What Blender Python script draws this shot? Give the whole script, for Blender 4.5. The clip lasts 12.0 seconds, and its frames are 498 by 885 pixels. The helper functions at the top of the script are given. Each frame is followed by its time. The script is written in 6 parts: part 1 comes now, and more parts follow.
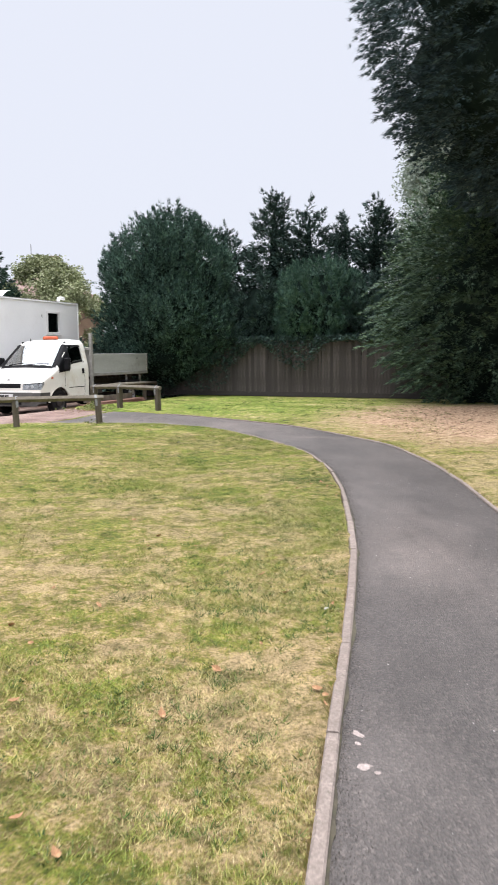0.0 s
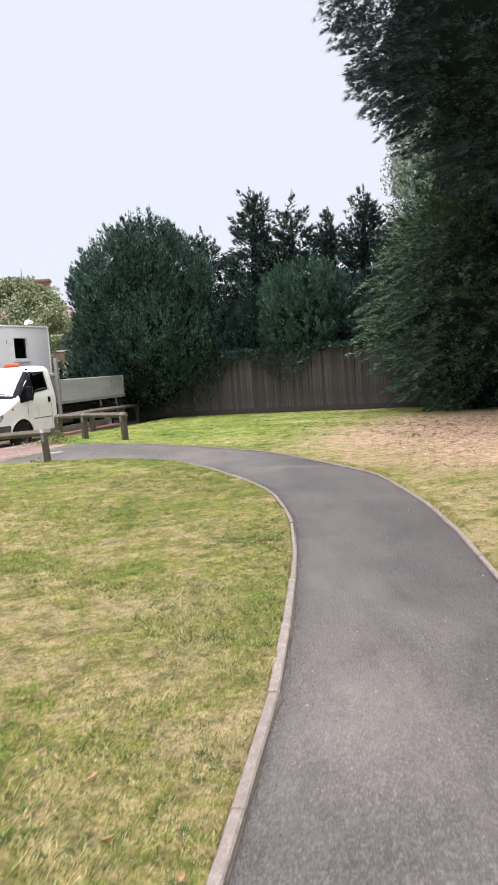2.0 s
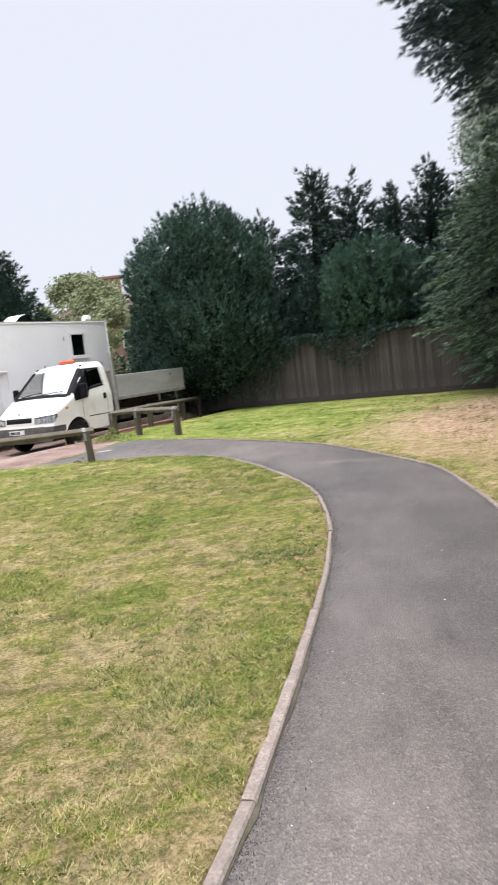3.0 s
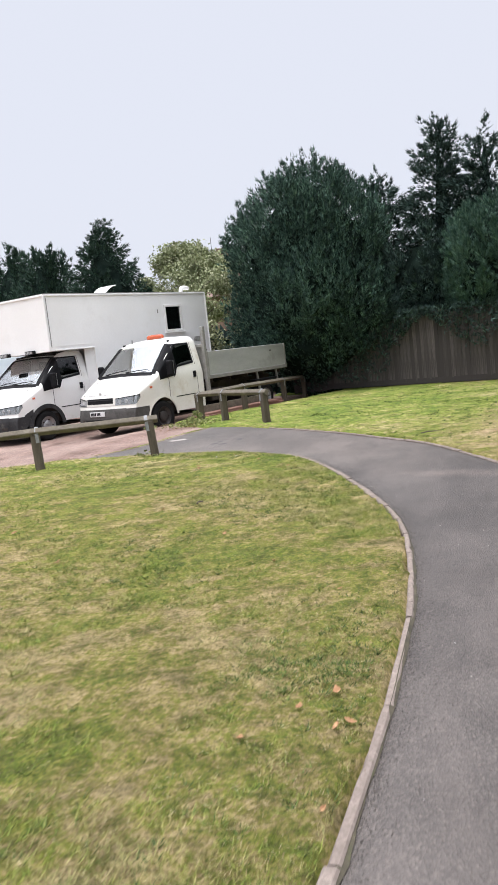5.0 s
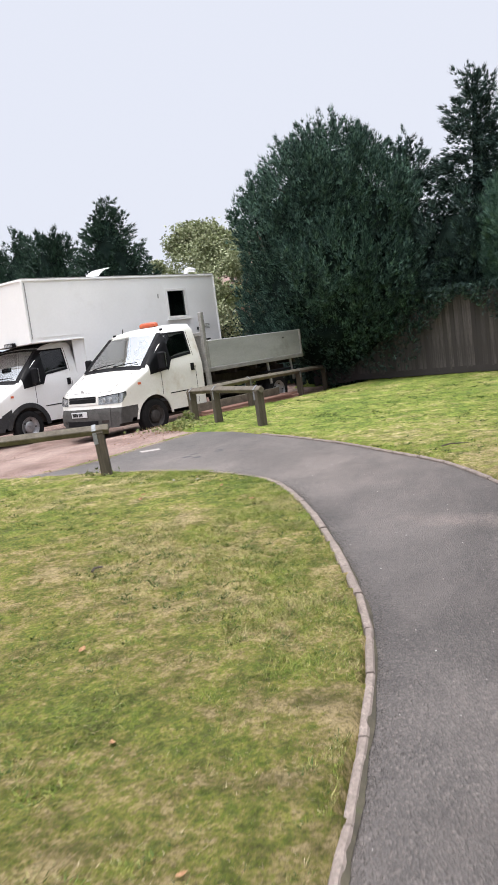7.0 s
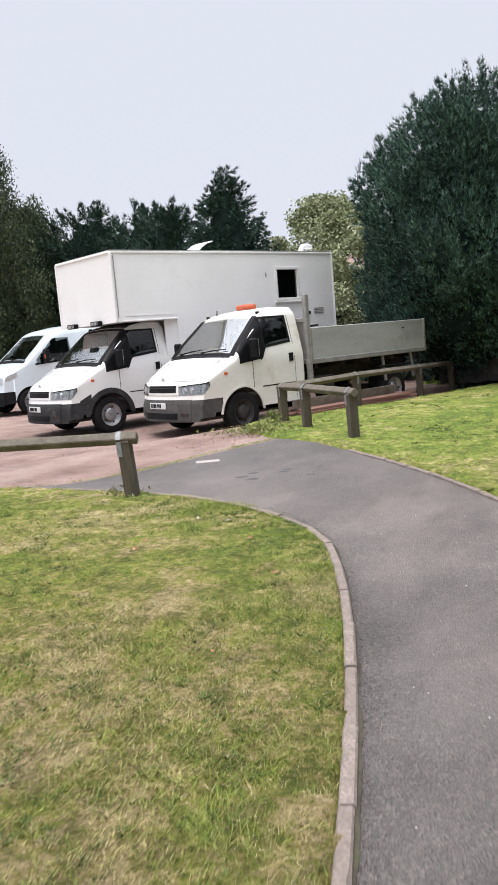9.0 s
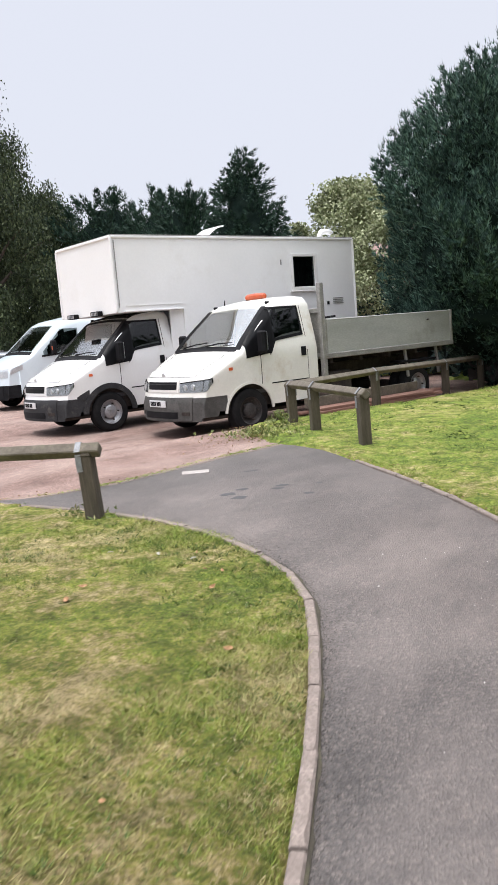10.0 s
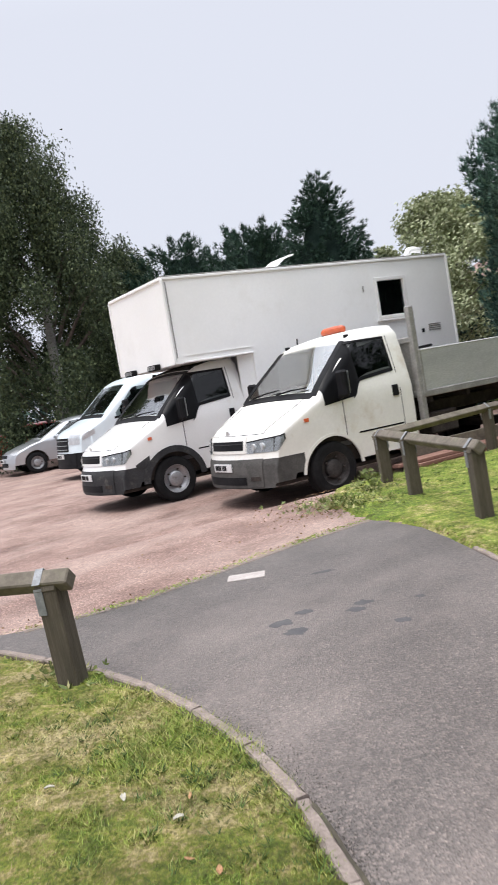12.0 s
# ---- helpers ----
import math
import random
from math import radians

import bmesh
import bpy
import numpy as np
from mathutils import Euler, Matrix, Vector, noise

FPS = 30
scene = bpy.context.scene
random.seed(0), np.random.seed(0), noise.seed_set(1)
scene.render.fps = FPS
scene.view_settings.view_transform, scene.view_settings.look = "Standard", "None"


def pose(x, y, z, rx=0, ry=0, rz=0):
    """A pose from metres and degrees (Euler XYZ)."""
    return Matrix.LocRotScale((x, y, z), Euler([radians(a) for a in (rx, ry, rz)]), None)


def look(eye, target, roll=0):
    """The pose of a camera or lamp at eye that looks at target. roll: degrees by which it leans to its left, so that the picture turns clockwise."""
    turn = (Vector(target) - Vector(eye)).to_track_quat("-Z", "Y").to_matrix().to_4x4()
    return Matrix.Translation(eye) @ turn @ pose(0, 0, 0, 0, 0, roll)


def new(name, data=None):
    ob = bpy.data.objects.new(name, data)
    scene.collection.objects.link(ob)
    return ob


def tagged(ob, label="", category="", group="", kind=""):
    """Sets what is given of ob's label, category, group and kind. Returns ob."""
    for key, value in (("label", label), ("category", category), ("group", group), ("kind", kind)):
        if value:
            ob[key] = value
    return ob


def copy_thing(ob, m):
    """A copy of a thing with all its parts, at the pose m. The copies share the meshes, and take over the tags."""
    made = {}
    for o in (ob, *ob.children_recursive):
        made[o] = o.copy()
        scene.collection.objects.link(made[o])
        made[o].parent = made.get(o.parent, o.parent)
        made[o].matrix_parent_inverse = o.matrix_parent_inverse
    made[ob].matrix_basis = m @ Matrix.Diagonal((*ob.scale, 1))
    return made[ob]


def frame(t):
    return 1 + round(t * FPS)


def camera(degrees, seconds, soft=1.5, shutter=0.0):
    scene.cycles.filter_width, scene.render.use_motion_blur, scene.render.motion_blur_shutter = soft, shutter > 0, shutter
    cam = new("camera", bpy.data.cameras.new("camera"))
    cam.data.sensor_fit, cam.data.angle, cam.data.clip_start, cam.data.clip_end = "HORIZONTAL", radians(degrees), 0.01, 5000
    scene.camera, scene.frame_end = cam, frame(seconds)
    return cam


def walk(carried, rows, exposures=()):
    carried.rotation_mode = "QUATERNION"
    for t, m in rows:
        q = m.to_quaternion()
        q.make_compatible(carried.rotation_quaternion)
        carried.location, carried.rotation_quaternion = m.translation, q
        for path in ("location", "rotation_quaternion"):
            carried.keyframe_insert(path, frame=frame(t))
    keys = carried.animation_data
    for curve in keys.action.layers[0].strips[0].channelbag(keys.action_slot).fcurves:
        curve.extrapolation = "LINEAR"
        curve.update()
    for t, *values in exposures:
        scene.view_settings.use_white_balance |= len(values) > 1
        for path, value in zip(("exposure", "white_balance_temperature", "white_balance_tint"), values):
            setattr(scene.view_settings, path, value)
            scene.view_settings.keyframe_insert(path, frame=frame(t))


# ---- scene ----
cam = camera(35.0, 12.0, shutter=0.35)
METRES, EYE = 13.763, 1.404
ROWS = [
    (0.0, 0.0, 0.0, 0.0, -0.05, -6.54, 0.43),
    (0.5, 0.0135, 0.0363, -0.0022, 2.69, -6.95, 1.22),
    (1.0, 0.0269, 0.0722, -0.0004, 2.55, -7.86, 2.18),
    (1.5, 0.0376, 0.1125, 0.0021, 0.21, -7.13, 2.67),
    (2.0, 0.0555, 0.153, 0.0037, 0.62, -5.7, 4.06),
    (2.5, 0.0673, 0.1944, 0.0011, 2.88, -4.88, 5.62),
    (3.0, 0.083, 0.2287, -0.0023, 6.19, -5.97, 6.6),
    (3.5, 0.0875, 0.2677, -0.0056, 12.04, -7.25, 6.92),
    (5.5, 0.098, 0.4378, -0.0024, 15.39, -6.61, 6.29),
    (6.0, 0.0962, 0.484, -0.0029, 15.34, -6.27, 6.76),
    (6.5, 0.1069, 0.5297, -0.0039, 16.42, -6.56, 7.16),
    (7.0, 0.1059, 0.5727, -0.0069, 18.43, -7.48, 7.3),
    (9.0, 0.0948, 0.7355, -0.0063, 28.63, -7.65, 4.76),
    (9.5, 0.0816, 0.7744, -0.0054, 30.29, -7.77, 4.52),
    (10.0, 0.0777, 0.8178, -0.0064, 30.78, -8.16, 4.54),
    (10.5, 0.0635, 0.8563, -0.0074, 30.6, -6.63, 4.83),
    (11.0, 0.052, 0.8968, -0.0078, 31.53, -6.33, 5.81),
    (11.5, 0.0287, 0.9311, -0.0062, 33.96, -4.44, 7.32),
    (12.0, 0.0161, 0.9645, -0.0071, 38.12, -4.24, 9.64),
]
walk(cam, [(t, pose(0, 0, EYE) @ pose(METRES * x, METRES * y, METRES * z, 90 + pitch, roll, yaw)) for t, x, y, z, yaw, pitch, roll in ROWS],
     exposures=[(0.0, 0.13), (2.0, 0.18), (3.5, 0.13), (5.5, 0.06), (6.5, 0.10), (9.0, 0.02), (10.5, 0.08), (12.0, 0.03)])


# ---- sky, sun ----
def smooth01(t):
    t = np.clip(t, 0.0, 1.0)
    return t * t * (3 - 2 * t)


def build_sky():
    world = bpy.data.worlds.new("overcast_sky")
    scene.world = world
    world.use_nodes = True
    nt = world.node_tree
    sky = nt.nodes.new("ShaderNodeTexSky")
    sky.sky_type = "NISHITA"
    sky.sun_disc = False
    sky.sun_elevation, sky.sun_rotation = radians(76), radians(204)
    sky.dust_density = 4.0
    scale = nt.nodes.new("ShaderNodeMix")
    scale.data_type = "RGBA"
    scale.blend_type = "MULTIPLY"
    scale.inputs[0].default_value = 1.0
    scale.inputs[7].default_value = (0.1, 0.1, 0.1, 1)
    nt.links.new(sky.outputs[0], scale.inputs[6])
    # cloud cover: even near the horizon, brighter overhead as a real overcast is
    tc = nt.nodes.new("ShaderNodeTexCoord")
    sep = nt.nodes.new("ShaderNodeSeparateXYZ")
    nt.links.new(tc.outputs["Generated"], sep.inputs[0])
    rise = nt.nodes.new("ShaderNodeMapRange")
    rise.interpolation_type = "SMOOTHSTEP"
    rise.inputs[1].default_value, rise.inputs[2].default_value = 0.42, 0.95
    rise.inputs[3].default_value, rise.inputs[4].default_value = 0.0, 1.0
    nt.links.new(sep.outputs[2], rise.inputs[0])
    cloud = nt.nodes.new("ShaderNodeMix")
    cloud.data_type = "RGBA"
    cloud.inputs[6].default_value = (0.79, 0.82, 0.925, 1)
    cloud.inputs[7].default_value = (3.5, 3.6, 3.9, 1)
    nt.links.new(rise.outputs[0], cloud.inputs[0])
    mix = nt.nodes.new("ShaderNodeMix")
    mix.data_type = "RGBA"
    mix.inputs[0].default_value = 0.92
    nt.links.new(cloud.outputs[2], mix.inputs[7])
    nt.links.new(scale.outputs[2], mix.inputs[6])
    nt.links.new(mix.outputs[2], nt.nodes["Background"].inputs[0])
    nt.nodes["Background"].inputs[1].default_value = 1.0
    sun = new("sun", bpy.data.lights.new("sun", "SUN"))
    sun.data.energy, sun.data.angle, sun.data.color = 1.9, radians(30), (1.0, 0.97, 0.93)
    sun.matrix_world = look((-2.0, -4.5, 20), (0, 0, 0))


build_sky()


# ---- materials ----
def nodes_of(name):
    m = bpy.data.materials.new(name)
    m.use_nodes = True
    nt = m.node_tree
    return m, nt, nt.nodes["Principled BSDF"]


def noise_node(nt, scale, detail=4.0, rough=0.55, coord="Object", stretch=None):
    tc = nt.nodes.new("ShaderNodeTexCoord")
    n = nt.nodes.new("ShaderNodeTexNoise")
    n.inputs["Scale"].default_value = scale
    n.inputs["Detail"].default_value = detail
    n.inputs["Roughness"].default_value = rough
    src = tc.outputs[coord]
    if stretch:
        mp = nt.nodes.new("ShaderNodeMapping")
        mp.inputs["Scale"].default_value = stretch
        nt.links.new(src, mp.inputs[0])
        src = mp.outputs[0]
    nt.links.new(src, n.inputs["Vector"])
    return n.outputs["Fac"]


def ramp_node(nt, fac, stops):
    r = nt.nodes.new("ShaderNodeValToRGB")
    r.color_ramp.elements[0].position, r.color_ramp.elements[1].position = stops[0][0], stops[-1][0]
    for p, _ in stops[1:-1]:
        r.color_ramp.elements.new(p)
    for e, (p, c) in zip(sorted(r.color_ramp.elements, key=lambda e: e.position), stops):
        e.color = (*c, 1) if len(c) == 3 else c
    nt.links.new(fac, r.inputs[0])
    return r.outputs[0]


def mixed(nt, fac, a, b, blend="MIX"):
    m = nt.nodes.new("ShaderNodeMix")
    m.data_type, m.blend_type = "RGBA", blend
    for sock, v in ((m.inputs[0], fac), (m.inputs[6], a), (m.inputs[7], b)):
        if isinstance(v, bpy.types.NodeSocket):
            nt.links.new(v, sock)
        elif isinstance(v, (int, float)):
            sock.default_value = v
        else:
            sock.default_value = (*v, 1)
    return m.outputs[2]


def bumped(nt, bsdf, height, strength=0.3, distance=0.01):
    b = nt.nodes.new("ShaderNodeBump")
    b.inputs["Strength"].default_value, b.inputs["Distance"].default_value = strength, distance
    nt.links.new(height, b.inputs["Height"])
    nt.links.new(b.outputs[0], bsdf.inputs["Normal"])


def surface(name, a, b, scale=3.0, fine=40.0, rough=0.6, metal=0.0, bump=0.2, stretch=None, grime=None, vary=0.0, coat=0.0, grit=0.35, shine=0.5):
    """Two-scale surface: colour a to b by broad noise, fine grain over it, an optional grime colour in spots."""
    m, nt, bsdf = nodes_of(name)
    broad = noise_node(nt, scale, 5, 0.6, stretch=stretch)
    grain = noise_node(nt, fine, 3, 0.6, stretch=stretch)
    col = ramp_node(nt, broad, [(0.35, a), (0.65, b)])
    dark = tuple(0.72 * c for c in a)
    col = mixed(nt, ramp_node(nt, grain, [(0.42, (grit, grit, grit)), (0.6, (0, 0, 0))]), col, dark)
    if grime:
        spots = noise_node(nt, scale * 1.7, 6, 0.7)
        col = mixed(nt, ramp_node(nt, spots, [(0.55, (0, 0, 0)), (0.72, (0.7, 0.7, 0.7))]), col, grime)
    if vary:
        info = nt.nodes.new("ShaderNodeObjectInfo")
        col = mixed(nt, ramp_node(nt, info.outputs["Random"], [(0, (0, 0, 0)), (1, (vary, vary, vary))]), col, dark)
    nt.links.new(col, bsdf.inputs["Base Color"])
    bsdf.inputs["Roughness"].default_value, bsdf.inputs["Metallic"].default_value = rough, metal
    bsdf.inputs["Coat Weight"].default_value = coat
    bsdf.inputs["Specular IOR Level"].default_value = shine
    if bump:
        bumped(nt, bsdf, grain, bump, 0.004)
    return m


def half(nt, sock):
    n = nt.nodes.new("ShaderNodeMath")
    n.operation = "MULTIPLY"
    n.inputs[1].default_value = 0.5
    nt.links.new(sock, n.inputs[0])
    return n.outputs[0]


def lawn_colour(nt):
    """Green and straw in patches; the same field colours the soil and the blades."""
    big = noise_node(nt, 0.55, 3, 0.5)
    mid = noise_node(nt, 2.3, 5, 0.65)
    fine = noise_node(nt, 24, 10, 0.82)
    add = nt.nodes.new("ShaderNodeMath")
    add.operation = "MULTIPLY_ADD"
    add.inputs[1].default_value = 0.32
    clump = half(nt, half(nt, noise_node(nt, 8.5, 6, 0.7)))
    nt.links.new(clump, add.inputs[2])
    nt.links.new(big, add.inputs[0])
    add2 = nt.nodes.new("ShaderNodeMath")
    add2.operation = "MULTIPLY_ADD"
    add2.inputs[1].default_value = 0.4
    nt.links.new(mid, add2.inputs[0])
    nt.links.new(add.outputs[0], add2.inputs[2])
    add3 = nt.nodes.new("ShaderNodeMath")
    add3.operation = "MULTIPLY_ADD"
    add3.inputs[1].default_value = 0.67
    nt.links.new(fine, add3.inputs[0])
    nt.links.new(add2.outputs[0], add3.inputs[2])
    # far lawn beside the fence is greener
    tc = nt.nodes.new("ShaderNodeTexCoord")
    sep = nt.nodes.new("ShaderNodeSeparateXYZ")
    nt.links.new(tc.outputs["Object"], sep.inputs[0])
    far = nt.nodes.new("ShaderNodeMapRange")
    far.inputs[1].default_value, far.inputs[2].default_value = 15.5, 19.0
    far.inputs[3].default_value, far.inputs[4].default_value = 0.01, -0.035
    nt.links.new(sep.outputs[1], far.inputs[0])
    add4 = nt.nodes.new("ShaderNodeMath")
    nt.links.new(add3.outputs[0], add4.inputs[0])
    nt.links.new(far.outputs[0], add4.inputs[1])
    # the trodden start of the lawn is drier
    dry = nt.nodes.new("ShaderNodeMapRange")
    dry.inputs[1].default_value, dry.inputs[2].default_value = 4.0, 13.0
    dry.inputs[3].default_value, dry.inputs[4].default_value = 0.055, 0.004
    nt.links.new(sep.outputs[1], dry.inputs[0])
    add5 = nt.nodes.new("ShaderNodeMath")
    nt.links.new(add4.outputs[0], add5.inputs[0])
    nt.links.new(dry.outputs[0], add5.inputs[1])
    # the verge across the path is parched
    verge = nt.nodes.new("ShaderNodeMapRange")
    verge.inputs[1].default_value, verge.inputs[2].default_value = 0.6, 2.6
    verge.inputs[3].default_value, verge.inputs[4].default_value = 0.0, 0.05
    nt.links.new(sep.outputs[0], verge.inputs[0])
    add6 = nt.nodes.new("ShaderNodeMath")
    nt.links.new(add5.outputs[0], add6.inputs[0])
    nt.links.new(verge.outputs[0], add6.inputs[1])
    col = ramp_node(nt, add6.outputs[0], [
        (0.66, (0.042, 0.095, 0.012)), (0.75, (0.138, 0.222, 0.022)), (0.82, (0.275, 0.31, 0.042)),
        (0.87, (0.43, 0.345, 0.118)), (0.925, (0.60, 0.46, 0.225))])
    tone = ramp_node(nt, noise_node(nt, 6, 7, 0.72), [(0.35, (0.42, 0.46, 0.42)), (0.5, (1, 1, 1)), (0.64, (1.38, 1.38, 1.36))])
    col = mixed(nt, 1.0, col, tone, "MULTIPLY")
    grit = noise_node(nt, 75, 4, 0.7)
    col = mixed(nt, ramp_node(nt, grit, [(0.38, (0.65, 0.65, 0.65)), (0.54, (0, 0, 0))]), col, (0.07, 0.075, 0.03))
    # the lawn is thicker and darker away from the dry, trodden start
    lush = nt.nodes.new("ShaderNodeMapRange")
    lush.inputs[1].default_value, lush.inputs[2].default_value = 3.8, 6.4
    lush.inputs[3].default_value, lush.inputs[4].default_value = 0.0, 1.0
    nt.links.new(sep.outputs[1], lush.inputs[0])
    col = mixed(nt, lush.outputs[0], mixed(nt, 1.0, col, (1.04, 0.98, 1.12), "MULTIPLY"), mixed(nt, 1.0, col, (0.77, 0.77, 0.86), "MULTIPLY"))
    # far grass is greener; extra brightness is painted in where the light falls short
    far_lift = nt.nodes.new("ShaderNodeMapRange")
    far_lift.inputs[1].default_value, far_lift.inputs[2].default_value = 12.5, 18.0
    nt.links.new(sep.outputs[1], far_lift.inputs[0])
    col = mixed(nt, far_lift.outputs[0], col, mixed(nt, 1.0, col, (1.4, 1.55, 1.6), "MULTIPLY"))
    return col, fine, sep


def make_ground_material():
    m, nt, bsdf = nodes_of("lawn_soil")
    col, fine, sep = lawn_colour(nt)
    thatch = ramp_node(nt, noise_node(nt, 30, 6, 0.75), [(0.35, (0.085, 0.065, 0.03)), (0.52, (0.22, 0.17, 0.08)), (0.68, (0.40, 0.31, 0.16))])
    col = mixed(nt, 0.27, col, thatch)
    # bare, needle-strewn earth under the conifers
    tc = nt.nodes.new("ShaderNodeTexCoord")
    mp = nt.nodes.new("ShaderNodeMapping")
    mp.vector_type = "POINT"
    mp.inputs["Location"].default_value = (-5.3 / 3.6, -15.6 / 4.8, 0)
    mp.inputs["Scale"].default_value = (1 / 3.6, 1 / 4.8, 0)
    nt.links.new(tc.outputs["Object"], mp.inputs[0])
    ln = nt.nodes.new("ShaderNodeVectorMath")
    ln.operation = "LENGTH"
    nt.links.new(mp.outputs[0], ln.inputs[0])
    wob = noise_node(nt, 1.3, 5, 0.7)
    add = nt.nodes.new("ShaderNodeMath")
    add.operation = "MULTIPLY_ADD"
    add.inputs[1].default_value = 0.9
    nt.links.new(wob, add.inputs[0])
    nt.links.new(ln.outputs["Value"], add.inputs[2])
    litter = ramp_node(nt, noise_node(nt, 9, 6, 0.75), [(0.35, (0.22, 0.13, 0.085)), (0.5, (0.46, 0.305, 0.20)), (0.65, (0.66, 0.49, 0.34))])
    col = mixed(nt, ramp_node(nt, half(nt, add.outputs[0]), [(0.60, (1, 1, 1)), (0.82, (0, 0, 0))]), col, litter)
    nt.links.new(col, bsdf.inputs["Base Color"])
    bsdf.inputs["Roughness"].default_value = 0.95
    bsdf.inputs["Specular IOR Level"].default_value = 0.1
    bumped(nt, bsdf, noise_node(nt, 52, 8, 0.8), 1.0, 0.025)
    return m


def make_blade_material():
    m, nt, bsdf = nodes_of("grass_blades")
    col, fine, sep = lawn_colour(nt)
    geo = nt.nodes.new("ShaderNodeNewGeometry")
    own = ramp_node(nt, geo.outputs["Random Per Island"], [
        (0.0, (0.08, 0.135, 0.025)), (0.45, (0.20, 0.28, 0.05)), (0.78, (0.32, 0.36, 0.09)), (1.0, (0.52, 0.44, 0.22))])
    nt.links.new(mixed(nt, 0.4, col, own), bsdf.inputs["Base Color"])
    bsdf.inputs["Roughness"].default_value = 0.7
    bsdf.inputs["Specular IOR Level"].default_value = 0.2
    return m


def make_asphalt(name, low, mid, high, pale, pale_at, dusty=(), rough=0.85, gloss=0.25):
    m, nt, bsdf = nodes_of(name)
    chips = nt.nodes.new("ShaderNodeTexVoronoi")
    tc = nt.nodes.new("ShaderNodeTexCoord")
    chips.inputs["Scale"].default_value = 120
    nt.links.new(tc.outputs["Object"], chips.inputs["Vector"])
    broad = noise_node(nt, 1.1, 6, 0.65)
    col = ramp_node(nt, broad, [(0.3, low), (0.5, mid), (0.7, high)])
    stone = ramp_node(nt, chips.outputs["Color"], [(0.2, (0.45, 0.45, 0.45)), (0.66, (1.0, 1.0, 1.0)), (0.95, (1.95, 1.9, 1.85))])
    col = mixed(nt, 0.85, col, stone, "MULTIPLY")
    dust = noise_node(nt, 0.8, 7, 0.68, stretch=(1.5, 0.55, 1))
    col = mixed(nt, ramp_node(nt, dust, [(pale_at - 0.1, (0, 0, 0)), (pale_at + 0.25, (0.6, 0.6, 0.6))]), col, pale)
    bits = nt.nodes.new("ShaderNodeTexVoronoi")
    bits.inputs["Scale"].default_value = 30
    nt.links.new(tc.outputs["Object"], bits.inputs["Vector"])
    col = mixed(nt, ramp_node(nt, bits.outputs["Distance"], [(0.05, (0.7, 0.7, 0.7)), (0.10, (0, 0, 0))]), col, mixed(nt, 1.0, col, (1.9, 1.85, 1.8), "MULTIPLY"))
    for cx, cy, rx, ry, turn, much in dusty:
        # trodden-in earth in ragged patches
        mp = nt.nodes.new("ShaderNodeMapping")
        mp.vector_type = "TEXTURE"
        mp.inputs["Location"].default_value = (cx, cy, 0)
        mp.inputs["Rotation"].default_value = (0, 0, radians(turn))
        mp.inputs["Scale"].default_value = (rx, ry, 1000)
        nt.links.new(tc.outputs["Object"], mp.inputs[0])
        ln = nt.nodes.new("ShaderNodeVectorMath")
        ln.operation = "LENGTH"
        nt.links.new(mp.outputs[0], ln.inputs[0])
        add = nt.nodes.new("ShaderNodeMath")
        add.operation = "MULTIPLY_ADD"
        add.inputs[1].default_value = 1.1
        nt.links.new(noise_node(nt, 4, 6, 0.7), add.inputs[0])
        nt.links.new(ln.outputs["Value"], add.inputs[2])
        col = mixed(nt, ramp_node(nt, half(nt, add.outputs[0]), [(0.38, (much, much, much)), (0.8, (0, 0, 0))]), col, mixed(nt, 1.0, col, (2.1, 2.0, 1.93), "MULTIPLY"))
    specks = noise_node(nt, 7, 8, 0.8, stretch=(1, 2.2, 1))
    col = mixed(nt, ramp_node(nt, specks, [(0.60, (0, 0, 0)), (0.70, (0.55, 0.55, 0.55))]), col, tuple(0.45 * c for c in low))
    nt.links.new(col, bsdf.inputs["Base Color"])
    bsdf.inputs["Roughness"].default_value = rough
    bsdf.inputs["Specular IOR Level"].default_value = gloss
    bumped(nt, bsdf, chips.outputs["Distance"], 0.7, 0.006)
    return m


def foliage(name, dark, light, tip):
    m, nt, bsdf = nodes_of(name)
    geo = nt.nodes.new("ShaderNodeNewGeometry")
    col = ramp_node(nt, geo.outputs["Random Per Island"], [(0.0, dark), (0.6, light), (0.95, tip)])
    patch = noise_node(nt, 1.7, 4, 0.6)
    col = mixed(nt, ramp_node(nt, patch, [(0.35, (0.5, 0.5, 0.5)), (0.58, (0, 0, 0))]), col, dark)
    nt.links.new(col, bsdf.inputs["Base Color"])
    bsdf.inputs["Roughness"].default_value = 0.65
    bsdf.inputs["Specular IOR Level"].default_value = 0.25
    return m


def glass(name, tint, rough=0.0, ior=1.5):
    m, nt, bsdf = nodes_of(name)
    bsdf.inputs["Base Color"].default_value = (*tint, 1)
    bsdf.inputs["Transmission Weight"].default_value = 1.0
    bsdf.inputs["Roughness"].default_value = rough
    bsdf.inputs["IOR"].default_value = ior
    return m


